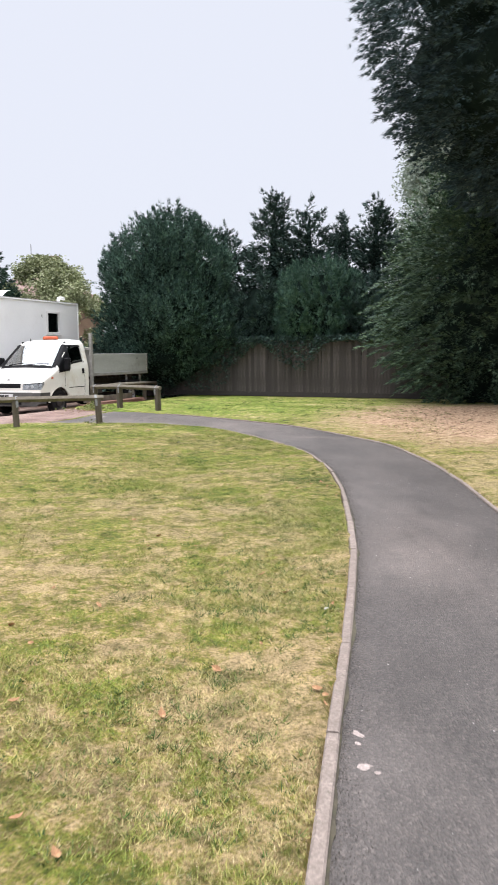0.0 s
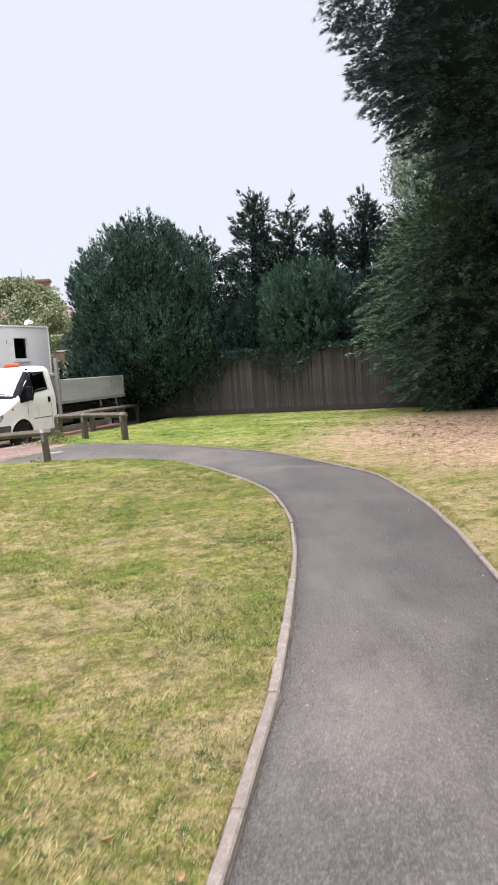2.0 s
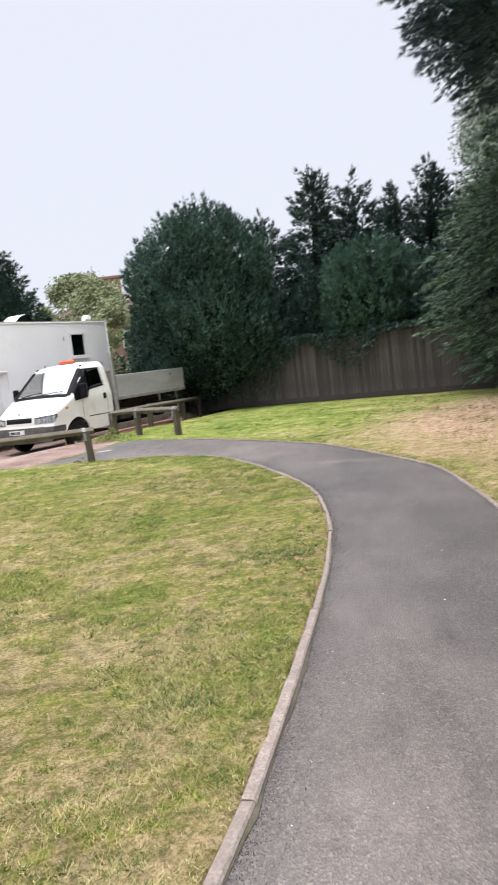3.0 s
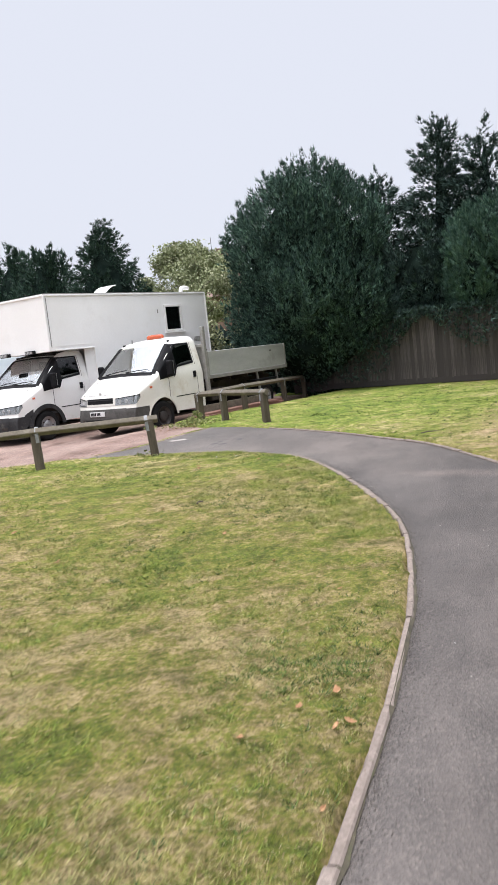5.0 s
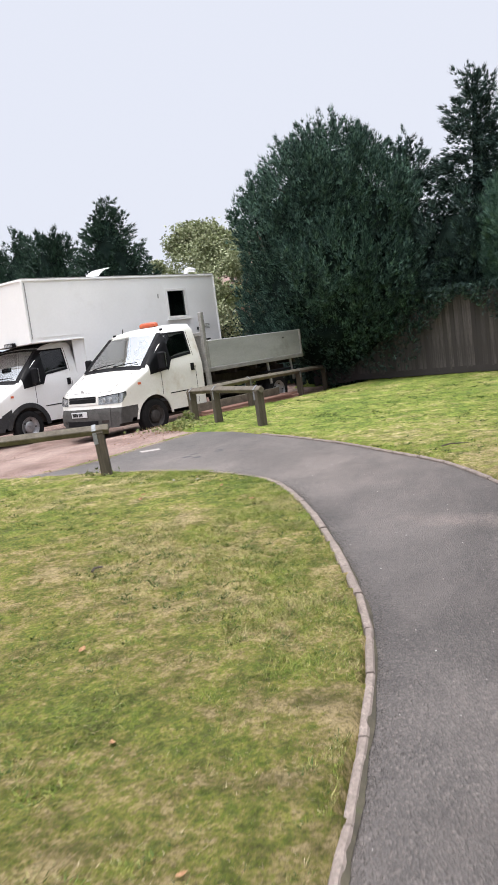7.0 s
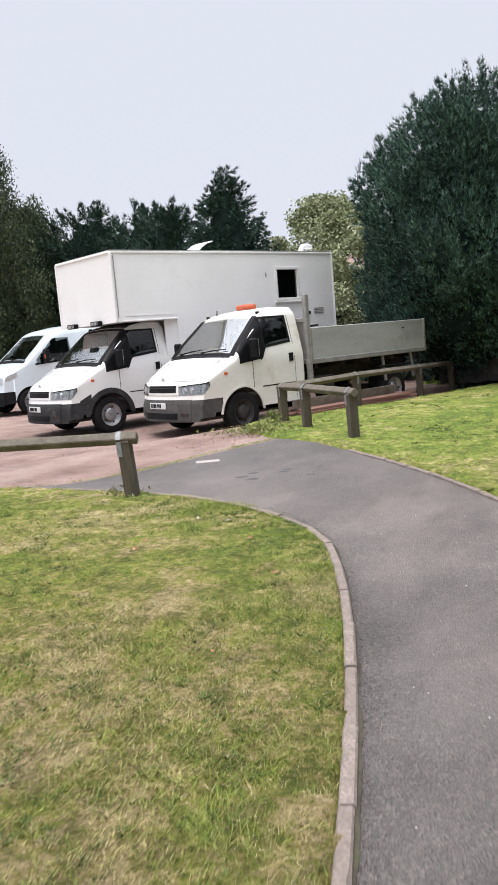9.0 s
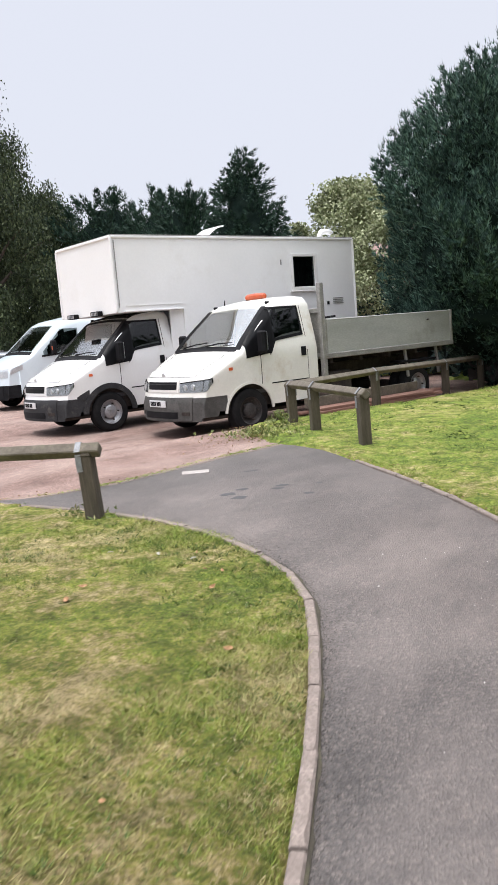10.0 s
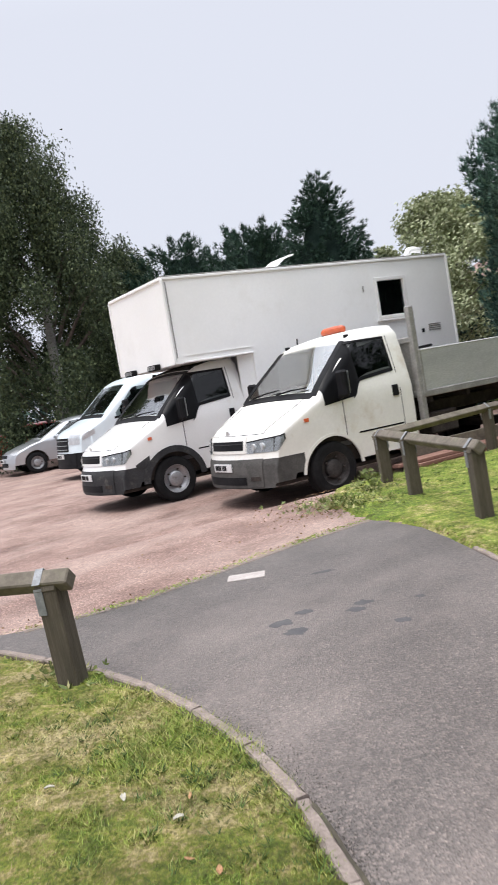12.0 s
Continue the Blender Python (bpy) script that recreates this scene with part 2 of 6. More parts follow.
LAWN = make_ground_material()
BLADES = make_blade_material()
TARMAC = make_asphalt("path_tarmac", (0.062, 0.052, 0.047), (0.080, 0.068, 0.062), (0.105, 0.090, 0.082), (0.20, 0.168, 0.152), 0.55, [(-0.9, 15.6, 3.4, 2.6, -40, 0.46), (1.2, 5.5, 0.55, 1.6, -5, 0.35), (1.2, 12.9, 0.75, 0.22, -20, 0.5)], 0.5, 0.5)
PARK = make_asphalt("red_tarmac", (0.14, 0.088, 0.073), (0.255, 0.168, 0.142), (0.35, 0.25, 0.212), (0.42, 0.33, 0.285), 0.54)
JOINT_EARTH = surface("joint_earth", (0.05, 0.042, 0.03), (0.10, 0.085, 0.055), 9, 90, 0.95, 0, 0.6, grime=(0.07, 0.085, 0.03))
CONCRETE = surface("edging_concrete", (0.225, 0.182, 0.158), (0.36, 0.295, 0.258), 14, 75, 0.95, 0, 0.9, grime=(0.085, 0.08, 0.062), vary=0.45, grit=0.6, shine=0.2)
TUFT = foliage("tuft_grass", (0.03, 0.055, 0.014), (0.085, 0.135, 0.028), (0.20, 0.25, 0.06))
STRAW = foliage("dry_straw", (0.16, 0.105, 0.055), (0.42, 0.32, 0.17), (0.66, 0.55, 0.34))
CRUMB = foliage("dark_grit", (0.035, 0.032, 0.028), (0.085, 0.074, 0.064), (0.30, 0.26, 0.23))
CLOD = foliage("earth_clods", (0.10, 0.058, 0.036), (0.30, 0.19, 0.12), (0.55, 0.40, 0.27))
CHIP = foliage("pale_stone_chips", (0.30, 0.27, 0.25), (0.5, 0.46, 0.43), (0.75, 0.72, 0.7))
# near-black colour that stands in for the shade deep inside conifer crowns
CROWN_SHADE = surface("painted_crown_shade", (0.006, 0.012, 0.010), (0.016, 0.026, 0.021), 5, 30, 0.98, 0, 0.0, shine=0.02)
GLOSS_BLACK = surface("gloss_black_trim", (0.006, 0.006, 0.007), (0.011, 0.011, 0.012), 6, 60, 0.3, 0, 0.0, shine=0.1)
STAIN = surface("oil_stain", (0.045, 0.042, 0.045), (0.075, 0.07, 0.07), 9, 80, 0.6)
COVER = surface("pale_cover_concrete", (0.34, 0.30, 0.28), (0.42, 0.38, 0.355), 8, 70, 0.9)
LAMP_BASE = surface("lamp_housing", (0.22, 0.225, 0.23), (0.34, 0.345, 0.35), 14, 60, 0.3, 0.4, 0)
PALE = surface("dried_mortar", (0.30, 0.245, 0.225), (0.45, 0.38, 0.35), 30, 120, 0.95)
POST = surface("weathered_post", (0.062, 0.05, 0.034), (0.112, 0.092, 0.067), 4, 30, 0.9, 0, 0.6, (6, 6, 0.6), grime=(0.09, 0.095, 0.055))
RAIL = surface("weathered_rail", (0.10, 0.084, 0.064), (0.19, 0.163, 0.128), 5, 30, 0.9, 0, 0.5, grime=(0.15, 0.14, 0.09))
STEEL = surface("galvanised_strap", (0.20, 0.205, 0.21), (0.31, 0.315, 0.325), 14, 90, 0.6, 0.4, 0.1)
BOARD = surface("fence_board", (0.055, 0.046, 0.045), (0.175, 0.148, 0.142), 1.6, 14, 0.92, 0, 0.6, (9, 9, 0.45), grime=(0.045, 0.036, 0.034), vary=1.0, grit=0.6)
FENCE_POST = surface("fence_post", (0.10, 0.075, 0.07), (0.16, 0.12, 0.11), 3, 20, 0.92, 0, 0.5)
WHITE = surface("white_van_paint", (0.74, 0.73, 0.71), (0.80, 0.79, 0.78), 0.8, 30, 0.32, 0, 0.0, grime=(0.62, 0.58, 0.52), coat=0.5, grit=0.06)
PALE_BLUE = surface("pale_blue_white_paint", (0.62, 0.70, 0.74), (0.70, 0.77, 0.80), 0.8, 30, 0.3, 0, 0.0, coat=0.5, grit=0.06)
WORN_WHITE = surface("worn_white_paint", (0.70, 0.68, 0.63), (0.79, 0.77, 0.73), 1.1, 26, 0.4, 0, 0.0, grime=(0.52, 0.44, 0.33), coat=0.2, grit=0.12)
PANEL = surface("white_box_panel", (0.80, 0.795, 0.785), (0.86, 0.855, 0.85), 0.5, 24, 0.5, 0, 0.03, grime=(0.74, 0.725, 0.70), grit=0.06)
SILVER = surface("silver_paint", (0.42, 0.43, 0.45), (0.5, 0.51, 0.53), 1, 60, 0.3, 0.6, 0, coat=0.6, grit=0.06)
RED = surface("red_paint", (0.42, 0.03, 0.03), (0.5, 0.045, 0.04), 1, 60, 0.3, 0.1, 0, coat=0.6, grit=0.06)
BUMPER = surface("grey_bumper_plastic", (0.03, 0.03, 0.032), (0.052, 0.052, 0.054), 4, 60, 0.6, 0, 0.1, grime=(0.12, 0.11, 0.10), shine=0.12)
WORN_BUMPER = surface("faded_bumper_plastic", (0.065, 0.063, 0.06), (0.115, 0.11, 0.104), 5, 60, 0.7, 0, 0.1, grime=(0.04, 0.038, 0.036), shine=0.12)
BLACK = surface("black_plastic", (0.009, 0.009, 0.01), (0.018, 0.018, 0.02), 6, 60, 0.55, 0, 0.05, shine=0.08)
INSIDE = surface("cab_trim", (0.09, 0.09, 0.095), (0.14, 0.14, 0.145), 6, 60, 0.8, shine=0.12)
RUBBER = surface("tyre_rubber", (0.01, 0.01, 0.011), (0.02, 0.0195, 0.0195), 7, 70, 0.85, 0, 0.3, shine=0.12)
RIM = surface("steel_rim", (0.30, 0.30, 0.31), (0.46, 0.46, 0.47), 9, 60, 0.45, 0.6, 0.05, grime=(0.12, 0.09, 0.07))
RUSTY = surface("dirty_rim", (0.04, 0.037, 0.036), (0.085, 0.078, 0.075), 9, 60, 0.7, 0.3, 0.1, shine=0.12)
ALLOY = surface("aluminium_side", (0.42, 0.42, 0.415), (0.56, 0.56, 0.55), 1.2, 30, 0.5, 0.4, 0.05, (1, 0.6, 3), grime=(0.32, 0.30, 0.28))
CHASSIS = surface("chassis_steel", (0.035, 0.03, 0.028), (0.075, 0.062, 0.055), 6, 40, 0.8, 0.2, 0.2, shine=0.12)
FRAME_GREY = surface("grey_frame_steel", (0.24, 0.23, 0.22), (0.34, 0.33, 0.31), 5, 40, 0.6, 0.3, 0.1)
TIMBER = surface("reddish_timber", (0.20, 0.10, 0.075), (0.33, 0.19, 0.145), 3, 30, 0.9, 0, 0.4, (1, 0.4, 6), vary=0.6)
GLASS = glass("clear_glass", (0.86, 0.9, 0.9), 0.0, 3.0)
DARK_TINT = glass("dark_tinted_glass", (0.025, 0.03, 0.03))
TINTED = glass("tinted_glass", (0.10, 0.12, 0.12))
LENS = glass("headlamp_glass", (0.92, 0.94, 0.95), 0.04)
CHROME = surface("lamp_reflector", (0.55, 0.56, 0.57), (0.7, 0.7, 0.71), 10, 60, 0.32, 0.7, 0)
AMBER = surface("amber_plastic", (0.45, 0.075, 0.025), (0.55, 0.11, 0.035), 10, 60, 0.35)
PLATE = surface("number_plate", (0.62, 0.62, 0.62), (0.7, 0.7, 0.7), 10, 60, 0.4)
ORANGE_LAMP = surface("orange_lamp", (0.55, 0.1, 0.03), (0.62, 0.14, 0.05), 10, 60, 0.3)
BARK = surface("bark", (0.075, 0.06, 0.05), (0.15, 0.125, 0.105), 4, 25, 0.95, 0, 0.7, (5, 5, 0.8))
BIRCH_BARK = surface("birch_bark", (0.17, 0.165, 0.155), (0.30, 0.29, 0.275), 3, 25, 0.9, 0, 0.5, (2, 2, 5), grime=(0.08, 0.075, 0.07))
CYPRESS = foliage("cypress_foliage", (0.0068, 0.0187, 0.0161), (0.0403, 0.0892, 0.0691), (0.1623, 0.2802, 0.2064))
ROUND = foliage("round_cypress_foliage", (0.023, 0.0547, 0.0424), (0.064, 0.1325, 0.0971), (0.1518, 0.2552, 0.1794))
CYPRESS_DARK = foliage("dark_conifer_foliage", (0.0091, 0.0203, 0.0203), (0.0332, 0.0648, 0.056), (0.1075, 0.1775, 0.1438))
YEW = foliage("green_conifer_foliage", (0.015, 0.036, 0.0255), (0.06, 0.1079, 0.0638), (0.1875, 0.2687, 0.15))
OVERHANG = foliage("overhanging_conifer_foliage", (0.009, 0.021, 0.026), (0.030, 0.060, 0.066), (0.072, 0.118, 0.12))
SPRUCE = foliage("spruce_foliage", (0.0085, 0.0233, 0.0172), (0.0245, 0.0574, 0.0367), (0.0585, 0.1125, 0.072))
ASH = foliage("autumn_ash_leaves", (0.13, 0.155, 0.07), (0.30, 0.33, 0.175), (0.50, 0.51, 0.34))
BIRCH = foliage("birch_leaves", (0.0155, 0.0258, 0.0124), (0.0485, 0.0698, 0.0298), (0.114, 0.1406, 0.0646))
PALE_LEAF = foliage("pale_birch_leaves", (0.18, 0.22, 0.18), (0.32, 0.37, 0.31), (0.47, 0.52, 0.45))
WEED = foliage("weed_leaves", (0.09, 0.12, 0.035), (0.20, 0.24, 0.075), (0.42, 0.38, 0.18))
LEAF = surface("fallen_leaf", (0.27, 0.13, 0.06), (0.44, 0.26, 0.13), 14, 90, 0.8)
SCRAP = surface("bleached_leaf", (0.34, 0.32, 0.26), (0.48, 0.45, 0.38), 20, 90, 0.8)
LITTER = surface("leaf_litter", (0.17, 0.10, 0.055), (0.36, 0.23, 0.13), 9, 60, 0.9)
ROOF = surface("clay_roof_tiles", (0.22, 0.14, 0.125), (0.31, 0.205, 0.18), 2, 20, 0.9, 0, 0.3)
BRICK = surface("house_brick", (0.16, 0.10, 0.085), (0.23, 0.145, 0.12), 2, 20, 0.9, 0, 0.3)


# ---- mesh helpers ----
def quick_mesh(name, verts, quads, material):
    """A mesh from numpy arrays: verts (n, 3), quads (m, 3 or 4)."""
    me = bpy.data.meshes.new(name)
    k = quads.shape[1]
    me.vertices.add(len(verts))
    me.vertices.foreach_set("co", verts.astype(np.float32).ravel())
    me.loops.add(quads.size)
    me.loops.foreach_set("vertex_index", quads.astype(np.int32).ravel())
    me.polygons.add(len(quads))
    me.polygons.foreach_set("loop_start", np.arange(0, quads.size, k, dtype=np.int32))
    me.update(calc_edges=True)
    me.validate()
    me.materials.append(material)
    return new(name, me)


def part(name, bm, material, parent, label="", smooth=False):
    me = bpy.data.meshes.new(name)
    bmesh.ops.recalc_face_normals(bm, faces=bm.faces)
    bm.to_mesh(me)
    bm.free()
    me.materials.append(material)
    if smooth:
        me.polygons.foreach_set("use_smooth", [True] * len(me.polygons))
    ob = new(name, me)
    ob.parent = parent
    if label:
        tagged(ob, label)
    return ob


def thing(name, m, label, category, group="", kind=""):
    ob = tagged(new(name), label, category, group, kind)
    ob.matrix_world = m
    return ob


def box_bm(size, at=(0, 0, 0), rot=(0, 0, 0), bevel=0.0, bm=None):
    bm = bm or bmesh.new()
    m = pose(*at, *rot) @ Matrix.Diagonal((*size, 1))
    made = bmesh.ops.create_cube(bm, size=1.0, matrix=m)
    if bevel:
        edges = list({e for v in made["verts"] for e in v.link_edges})
        bmesh.ops.bevel(bm, geom=edges, offset=bevel, segments=1, affect="EDGES", profile=0.5)
    return bm


def lathe_bm(profile, axis="x", segments=28, bm=None, at=(0, 0, 0), caps=(True, True), loop=False):
    """profile: (along, radius) points turned round the axis."""
    bm = bm or bmesh.new()
    rings = []
    for a, r in profile:
        ring = []
        for i in range(segments):
            c, s = math.cos(2 * math.pi * i / segments) * r, math.sin(2 * math.pi * i / segments) * r
            p = (a, c, s) if axis == "x" else (c, a, s) if axis == "y" else (c, s, a)
            ring.append(bm.verts.new((p[0] + at[0], p[1] + at[1], p[2] + at[2])))
        rings.append(ring)
    for r0, r1 in zip(rings, rings[1:] + (rings[:1] if loop else [])):
        for i in range(segments):
            bm.faces.new((r0[i], r0[(i + 1) % segments], r1[(i + 1) % segments], r1[i]))
    if caps[0] and not loop:
        bm.faces.new(rings[0])
    if caps[1] and not loop:
        bm.faces.new(rings[-1])
    return bm


def tube_bm(points, radii, segments=7, bm=None):
    bm = bm or bmesh.new()
    rings = []
    pts = [Vector(p) for p in points]
    for i, p in enumerate(pts):
        d = (pts[min(i + 1, len(pts) - 1)] - pts[max(i - 1, 0)]).normalized()
        u = d.orthogonal().normalized()
        v = d.cross(u)
        rings.append([bm.verts.new(p + radii[i] * (u * math.cos(a) + v * math.sin(a))) for a in [2 * math.pi * k / segments for k in range(segments)]])
    for r0, r1 in zip(rings, rings[1:]):
        # orthogonal() can turn between rings: match the nearest vertex
        k = min(range(segments), key=lambda k: (r0[0].co - r1[k].co).length)
        for i in range(segments):
            bm.faces.new((r0[i], r0[(i + 1) % segments], r1[(i + 1 + k) % segments], r1[(i + k) % segments]))
    bm.faces.new(rings[0])
    bm.faces.new(rings[-1])
    return bm


def spline(points, n):
    """n points at even steps along a Catmull-Rom curve."""
    p = np.array([points[0], *points, points[-1]], float)
    out = []
    for i in range(1, len(p) - 2):
        for t in np.linspace(0, 1, 24, endpoint=False):
            a, b, c, d = p[i - 1], p[i], p[i + 1], p[i + 2]
            out.append(0.5 * (2 * b + (c - a) * t + (2 * a - 5 * b + 4 * c - d) * t * t + (3 * b - a - 3 * c + d) * t ** 3))
    out.append(p[-2])
    out = np.array(out)
    s = np.r_[0, np.cumsum(np.linalg.norm(np.diff(out, axis=0), axis=1))]
    k = np.linspace(0, s[-1], n)
    return np.c_[np.interp(k, s, out[:, 0]), np.interp(k, s, out[:, 1])]


def inside(poly, x, y):
    poly = np.asarray(poly)
    hit = np.zeros(np.shape(x), bool)
    for (x0, y0), (x1, y1) in zip(poly, np.roll(poly, -1, axis=0)):
        if y0 == y1:
            continue
        hit ^= ((y0 > y) != (y1 > y)) & (x < (x1 - x0) * (y - y0) / (y1 - y0) + x0)
    return hit


# ---- ground, path, car park ----
LEFT_EDGE = [(-0.75, -3), (-0.1, 0), (0.19, 1.94), (0.57, 4.19), (0.79, 5.73), (0.94, 7.6), (0.99, 9.1), (0.83, 10.85), (0.46, 12.1), (-0.08, 13.45),
             (-0.62, 14.5), (-1.02, 14.93), (-1.53, 15.28), (-2.15, 15.55), (-2.66, 15.69), (-3.35, 15.77), (-3.95, 15.79), (-4.7, 15.82)]
RIGHT_EDGE = [(1.2, -3), (1.6, 1), (1.95, 4), (2.15, 6.8), (2.27, 8.9), (2.2, 10.6), (2.06, 11.8), (1.47, 13.4), (0.82, 14.85), (0.19, 15.7), (-0.25, 16.27),
              (-0.87, 17.0), (-1.65, 17.77), (-2.25, 18.38), (-2.75, 18.8), (-3.25, 19.0)]
PARK_EDGE = [(-3.25, 19.0), (-3.4, 18.5), (-3.58, 17.8), (-3.67, 17.2), (-3.86, 16.55), (-4.2, 16.05), (-4.7, 15.82)]
STONE = 0.914


def chorded(points, n, start):
    """The curve as straight runs of one edging stone each, sampled n times."""
    fine = spline(points, 900)
    s = np.r_[0, np.cumsum(np.linalg.norm(np.diff(fine, axis=0), axis=1))]
    bend = np.interp(9.3, fine[:500, 1], s[:500])   # half stones round the bend
    k = np.r_[np.arange(start - STONE, bend, STONE), np.arange(bend, s[-1], STONE / 2)]
    k = np.r_[0, k[(k > 0.1) & (k < s[-1] - 0.15)], s[-1]]
    p = np.c_[np.interp(k, s, fine[:, 0]), np.interp(k, s, fine[:, 1])]
    t = np.r_[0, np.cumsum(np.linalg.norm(np.diff(p, axis=0), axis=1))]
    m = np.unique(np.r_[np.linspace(0, t[-1], n - len(t) + 2), t])
    return np.c_[np.interp(m, t, p[:, 0]), np.interp(m, t, p[:, 1])], p


(LEFT, LEFT_STONES), (RIGHT, RIGHT_STONES) = chorded(LEFT_EDGE, 150, 0.35), chorded(RIGHT_EDGE, 150, 0.5)
APRON = spline(PARK_EDGE, 30)
PATH_POLY = np.vstack([LEFT[:-1], APRON[::-1][:-1], RIGHT[::-1]])
PARK_POLY = np.vstack([APRON, [(-5.5, 15.5), (-8, 14.6), (-14, 12.3), (-60, -5), (-60, 70), (-12, 34), (-1.64, 28.3), (-2.37, 26.5), (-4.35, 21.4), (-4.6, 20.7), (-4.15, 19.75)]])


def drop(x, y):
    """How far the ground falls below the path: the car park lies lower, the lawn by the fence a little."""
    x, y = np.asarray(x, float), np.asarray(y, float)
    q = (x + 4.3) * 0.93 - (y - 20.9) * 0.366
    return 0.25 * smooth01((-0.1 - q) / 0.9) + 0.08 * smooth01((y - 19) / 6) * (1 - smooth01((-0.1 - q) / 0.9))


def ground_z(x, y):
    return float(-drop(x, y))


def steps(parts):
    out = []
    for a, b, d in parts:
        out += list(np.arange(a, b, d))
    return np.array(out + [parts[-1][1]])


def build_ground():
    xs = steps([(-500, -60, 55), (-60, -20, 5), (-20, -7, 0.6), (-7, 4.4, 0.08), (4.4, 14, 0.5), (14, 60, 6), (60, 500, 55)])
    ys = steps([(-200, -10, 30), (-10, 0, 1), (0, 21, 0.08), (21, 30, 0.3), (30, 60, 3), (60, 800, 60)])
    gx, gy = np.meshgrid(xs, ys)
    z = -drop(gx, gy) + 0.02
    rng = np.random.default_rng(3)
    z = z + rng.normal(0, 0.006, z.shape) + 0.012 * np.sin(gx * 2.1 + gy) * np.sin(gy * 1.7)
    sunk = inside(PARK_POLY, gx, gy)
    for dx, dy in ((0.03, 0), (-0.03, 0), (0, 0.03), (0, -0.03)):
        sunk |= inside(PATH_POLY, gx + dx, gy + dy)
    z = np.where(sunk, -drop(gx, gy) - 0.09, z)
    v = np.c_[gx.ravel(), gy.ravel(), z.ravel()]
    ny, nx = gx.shape
    i = (np.arange(ny - 1)[:, None] * nx + np.arange(nx - 1)[None]).ravel()
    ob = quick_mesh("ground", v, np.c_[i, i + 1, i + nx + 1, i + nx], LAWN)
    tagged(ob, "patchy green and straw-dry lawn with bare earth under conifers", "ground", kind="structure")


def build_path():
    bm = bmesh.new()
    top = [bm.verts.new((x, y, 0.0)) for x, y in PATH_POLY]
    face = bm.faces.new(top)
    bmesh.ops.triangulate(bm, faces=[face])
    ret = bmesh.ops.extrude_face_region(bm, geom=list(bm.faces))
    for v in ret["geom"]:
        if isinstance(v, bmesh.types.BMVert):
            v.co.z = -0.06
    me = bpy.data.meshes.new("path")
    bmesh.ops.recalc_face_normals(bm, faces=bm.faces)
    bm.to_mesh(me)
    bm.free()
    me.materials.append(TARMAC)
    return tagged(new("path", me), "curving grey tarmac footpath with dusty pale patches", "path", kind="structure")


def build_park():
    xs, ys = steps([(-60, -20, 4), (-20, -7, 0.6), (-7, -1.5, 0.2)]), steps([(0, 12, 2), (12, 30, 0.25), (30, 60, 5)])
    gx, gy = np.meshgrid(xs, ys)
    z = -drop(gx, gy) - 0.012
    v = np.c_[gx.ravel(), gy.ravel(), z.ravel()]
    ny, nx = gx.shape
    i = (np.arange(ny - 1)[:, None] * nx + np.arange(nx - 1)[None]).ravel()
    i = i[inside(PARK_POLY, v[i, 0] + 0.1, v[i, 1] + 0.1) | inside(PARK_POLY, v[i, 0] - 0.3, v[i, 1] + 0.3) | inside(PARK_POLY, v[i, 0] - 0.4, v[i, 1])]
    ob = quick_mesh("car_park", v, np.c_[i, i + 1, i + nx + 1, i + nx], PARK)
    tagged(ob, "worn reddish tarmac car park surface with dirt", "car park", kind="structure")


def worn_stone_bm(size, width, rng):
    """An edging stone with chipped, rounded arrises."""
    bm = bmesh.new()
    w, rings, n = width / 2, [], 9
    for k in range(n + 1):
        x = -size / 2 + size * k / n
        chip = [rng.uniform(0, 0.0015) + (rng.uniform(0.003, 0.008) if rng.random() < 0.1 else 0) for _ in (0, 1)]
        sag = rng.uniform(-0.001, 0.001)
        prof = ((-w, -0.15), (-w, -0.007 - chip[0]), (-w + 0.006 + chip[0], sag), (w - 0.006 - chip[1], sag), (w, -0.007 - chip[1]), (w, -0.15))
        rings.append([bm.verts.new((x, a, b)) for a, b in prof])
    for r0, r1 in zip(rings[:-1], rings[1:]):
        for i in range(5):
            bm.faces.new((r0[i], r1[i], r1[i + 1], r0[i + 1]))
    bm.faces.new(rings[0])
    bm.faces.new(rings[-1])
    return bm


def build_edging(name, joints, top, width, label, out):
    """Concrete edging in straight stones from joint to joint; out: +1 lays them to the left of the line."""
    kerb = tagged(new(name), label, "kerb", kind="structure")
    rng = random.Random(len(joints) + int(top * 1000))
    for a, b in zip(joints[:-1], joints[1:]):
        d = b - a
        size = float(np.linalg.norm(d))
        if size < 0.12:
            continue
        # the turf has crept over the stones along the middle of the lawn
        sunk = out > 0 and name.endswith("inner") and 6.8 < a[1] < 11.5
        wide = width * (0.74 if sunk else 1.0)
        mid = (a + b) / 2 + out * wide / 2 * np.array([-d[1], d[0]]) / size
        z = ground_z(*mid) + top * (0.7 if sunk else 1.0) + rng.uniform(-0.005, 0.004)
        bm = worn_stone_bm(size - rng.uniform(0.006, 0.014), wide * rng.uniform(0.93, 1.05), rng)
        ob = part("edging_stone", bm, CONCRETE, kerb)
        ob.matrix_world = pose(mid[0], mid[1], z, rng.uniform(-3, 3), rng.uniform(-0.35, 0.35), math.degrees(math.atan2(d[1], d[0])) + rng.uniform(-0.3, 0.3))
    return kerb


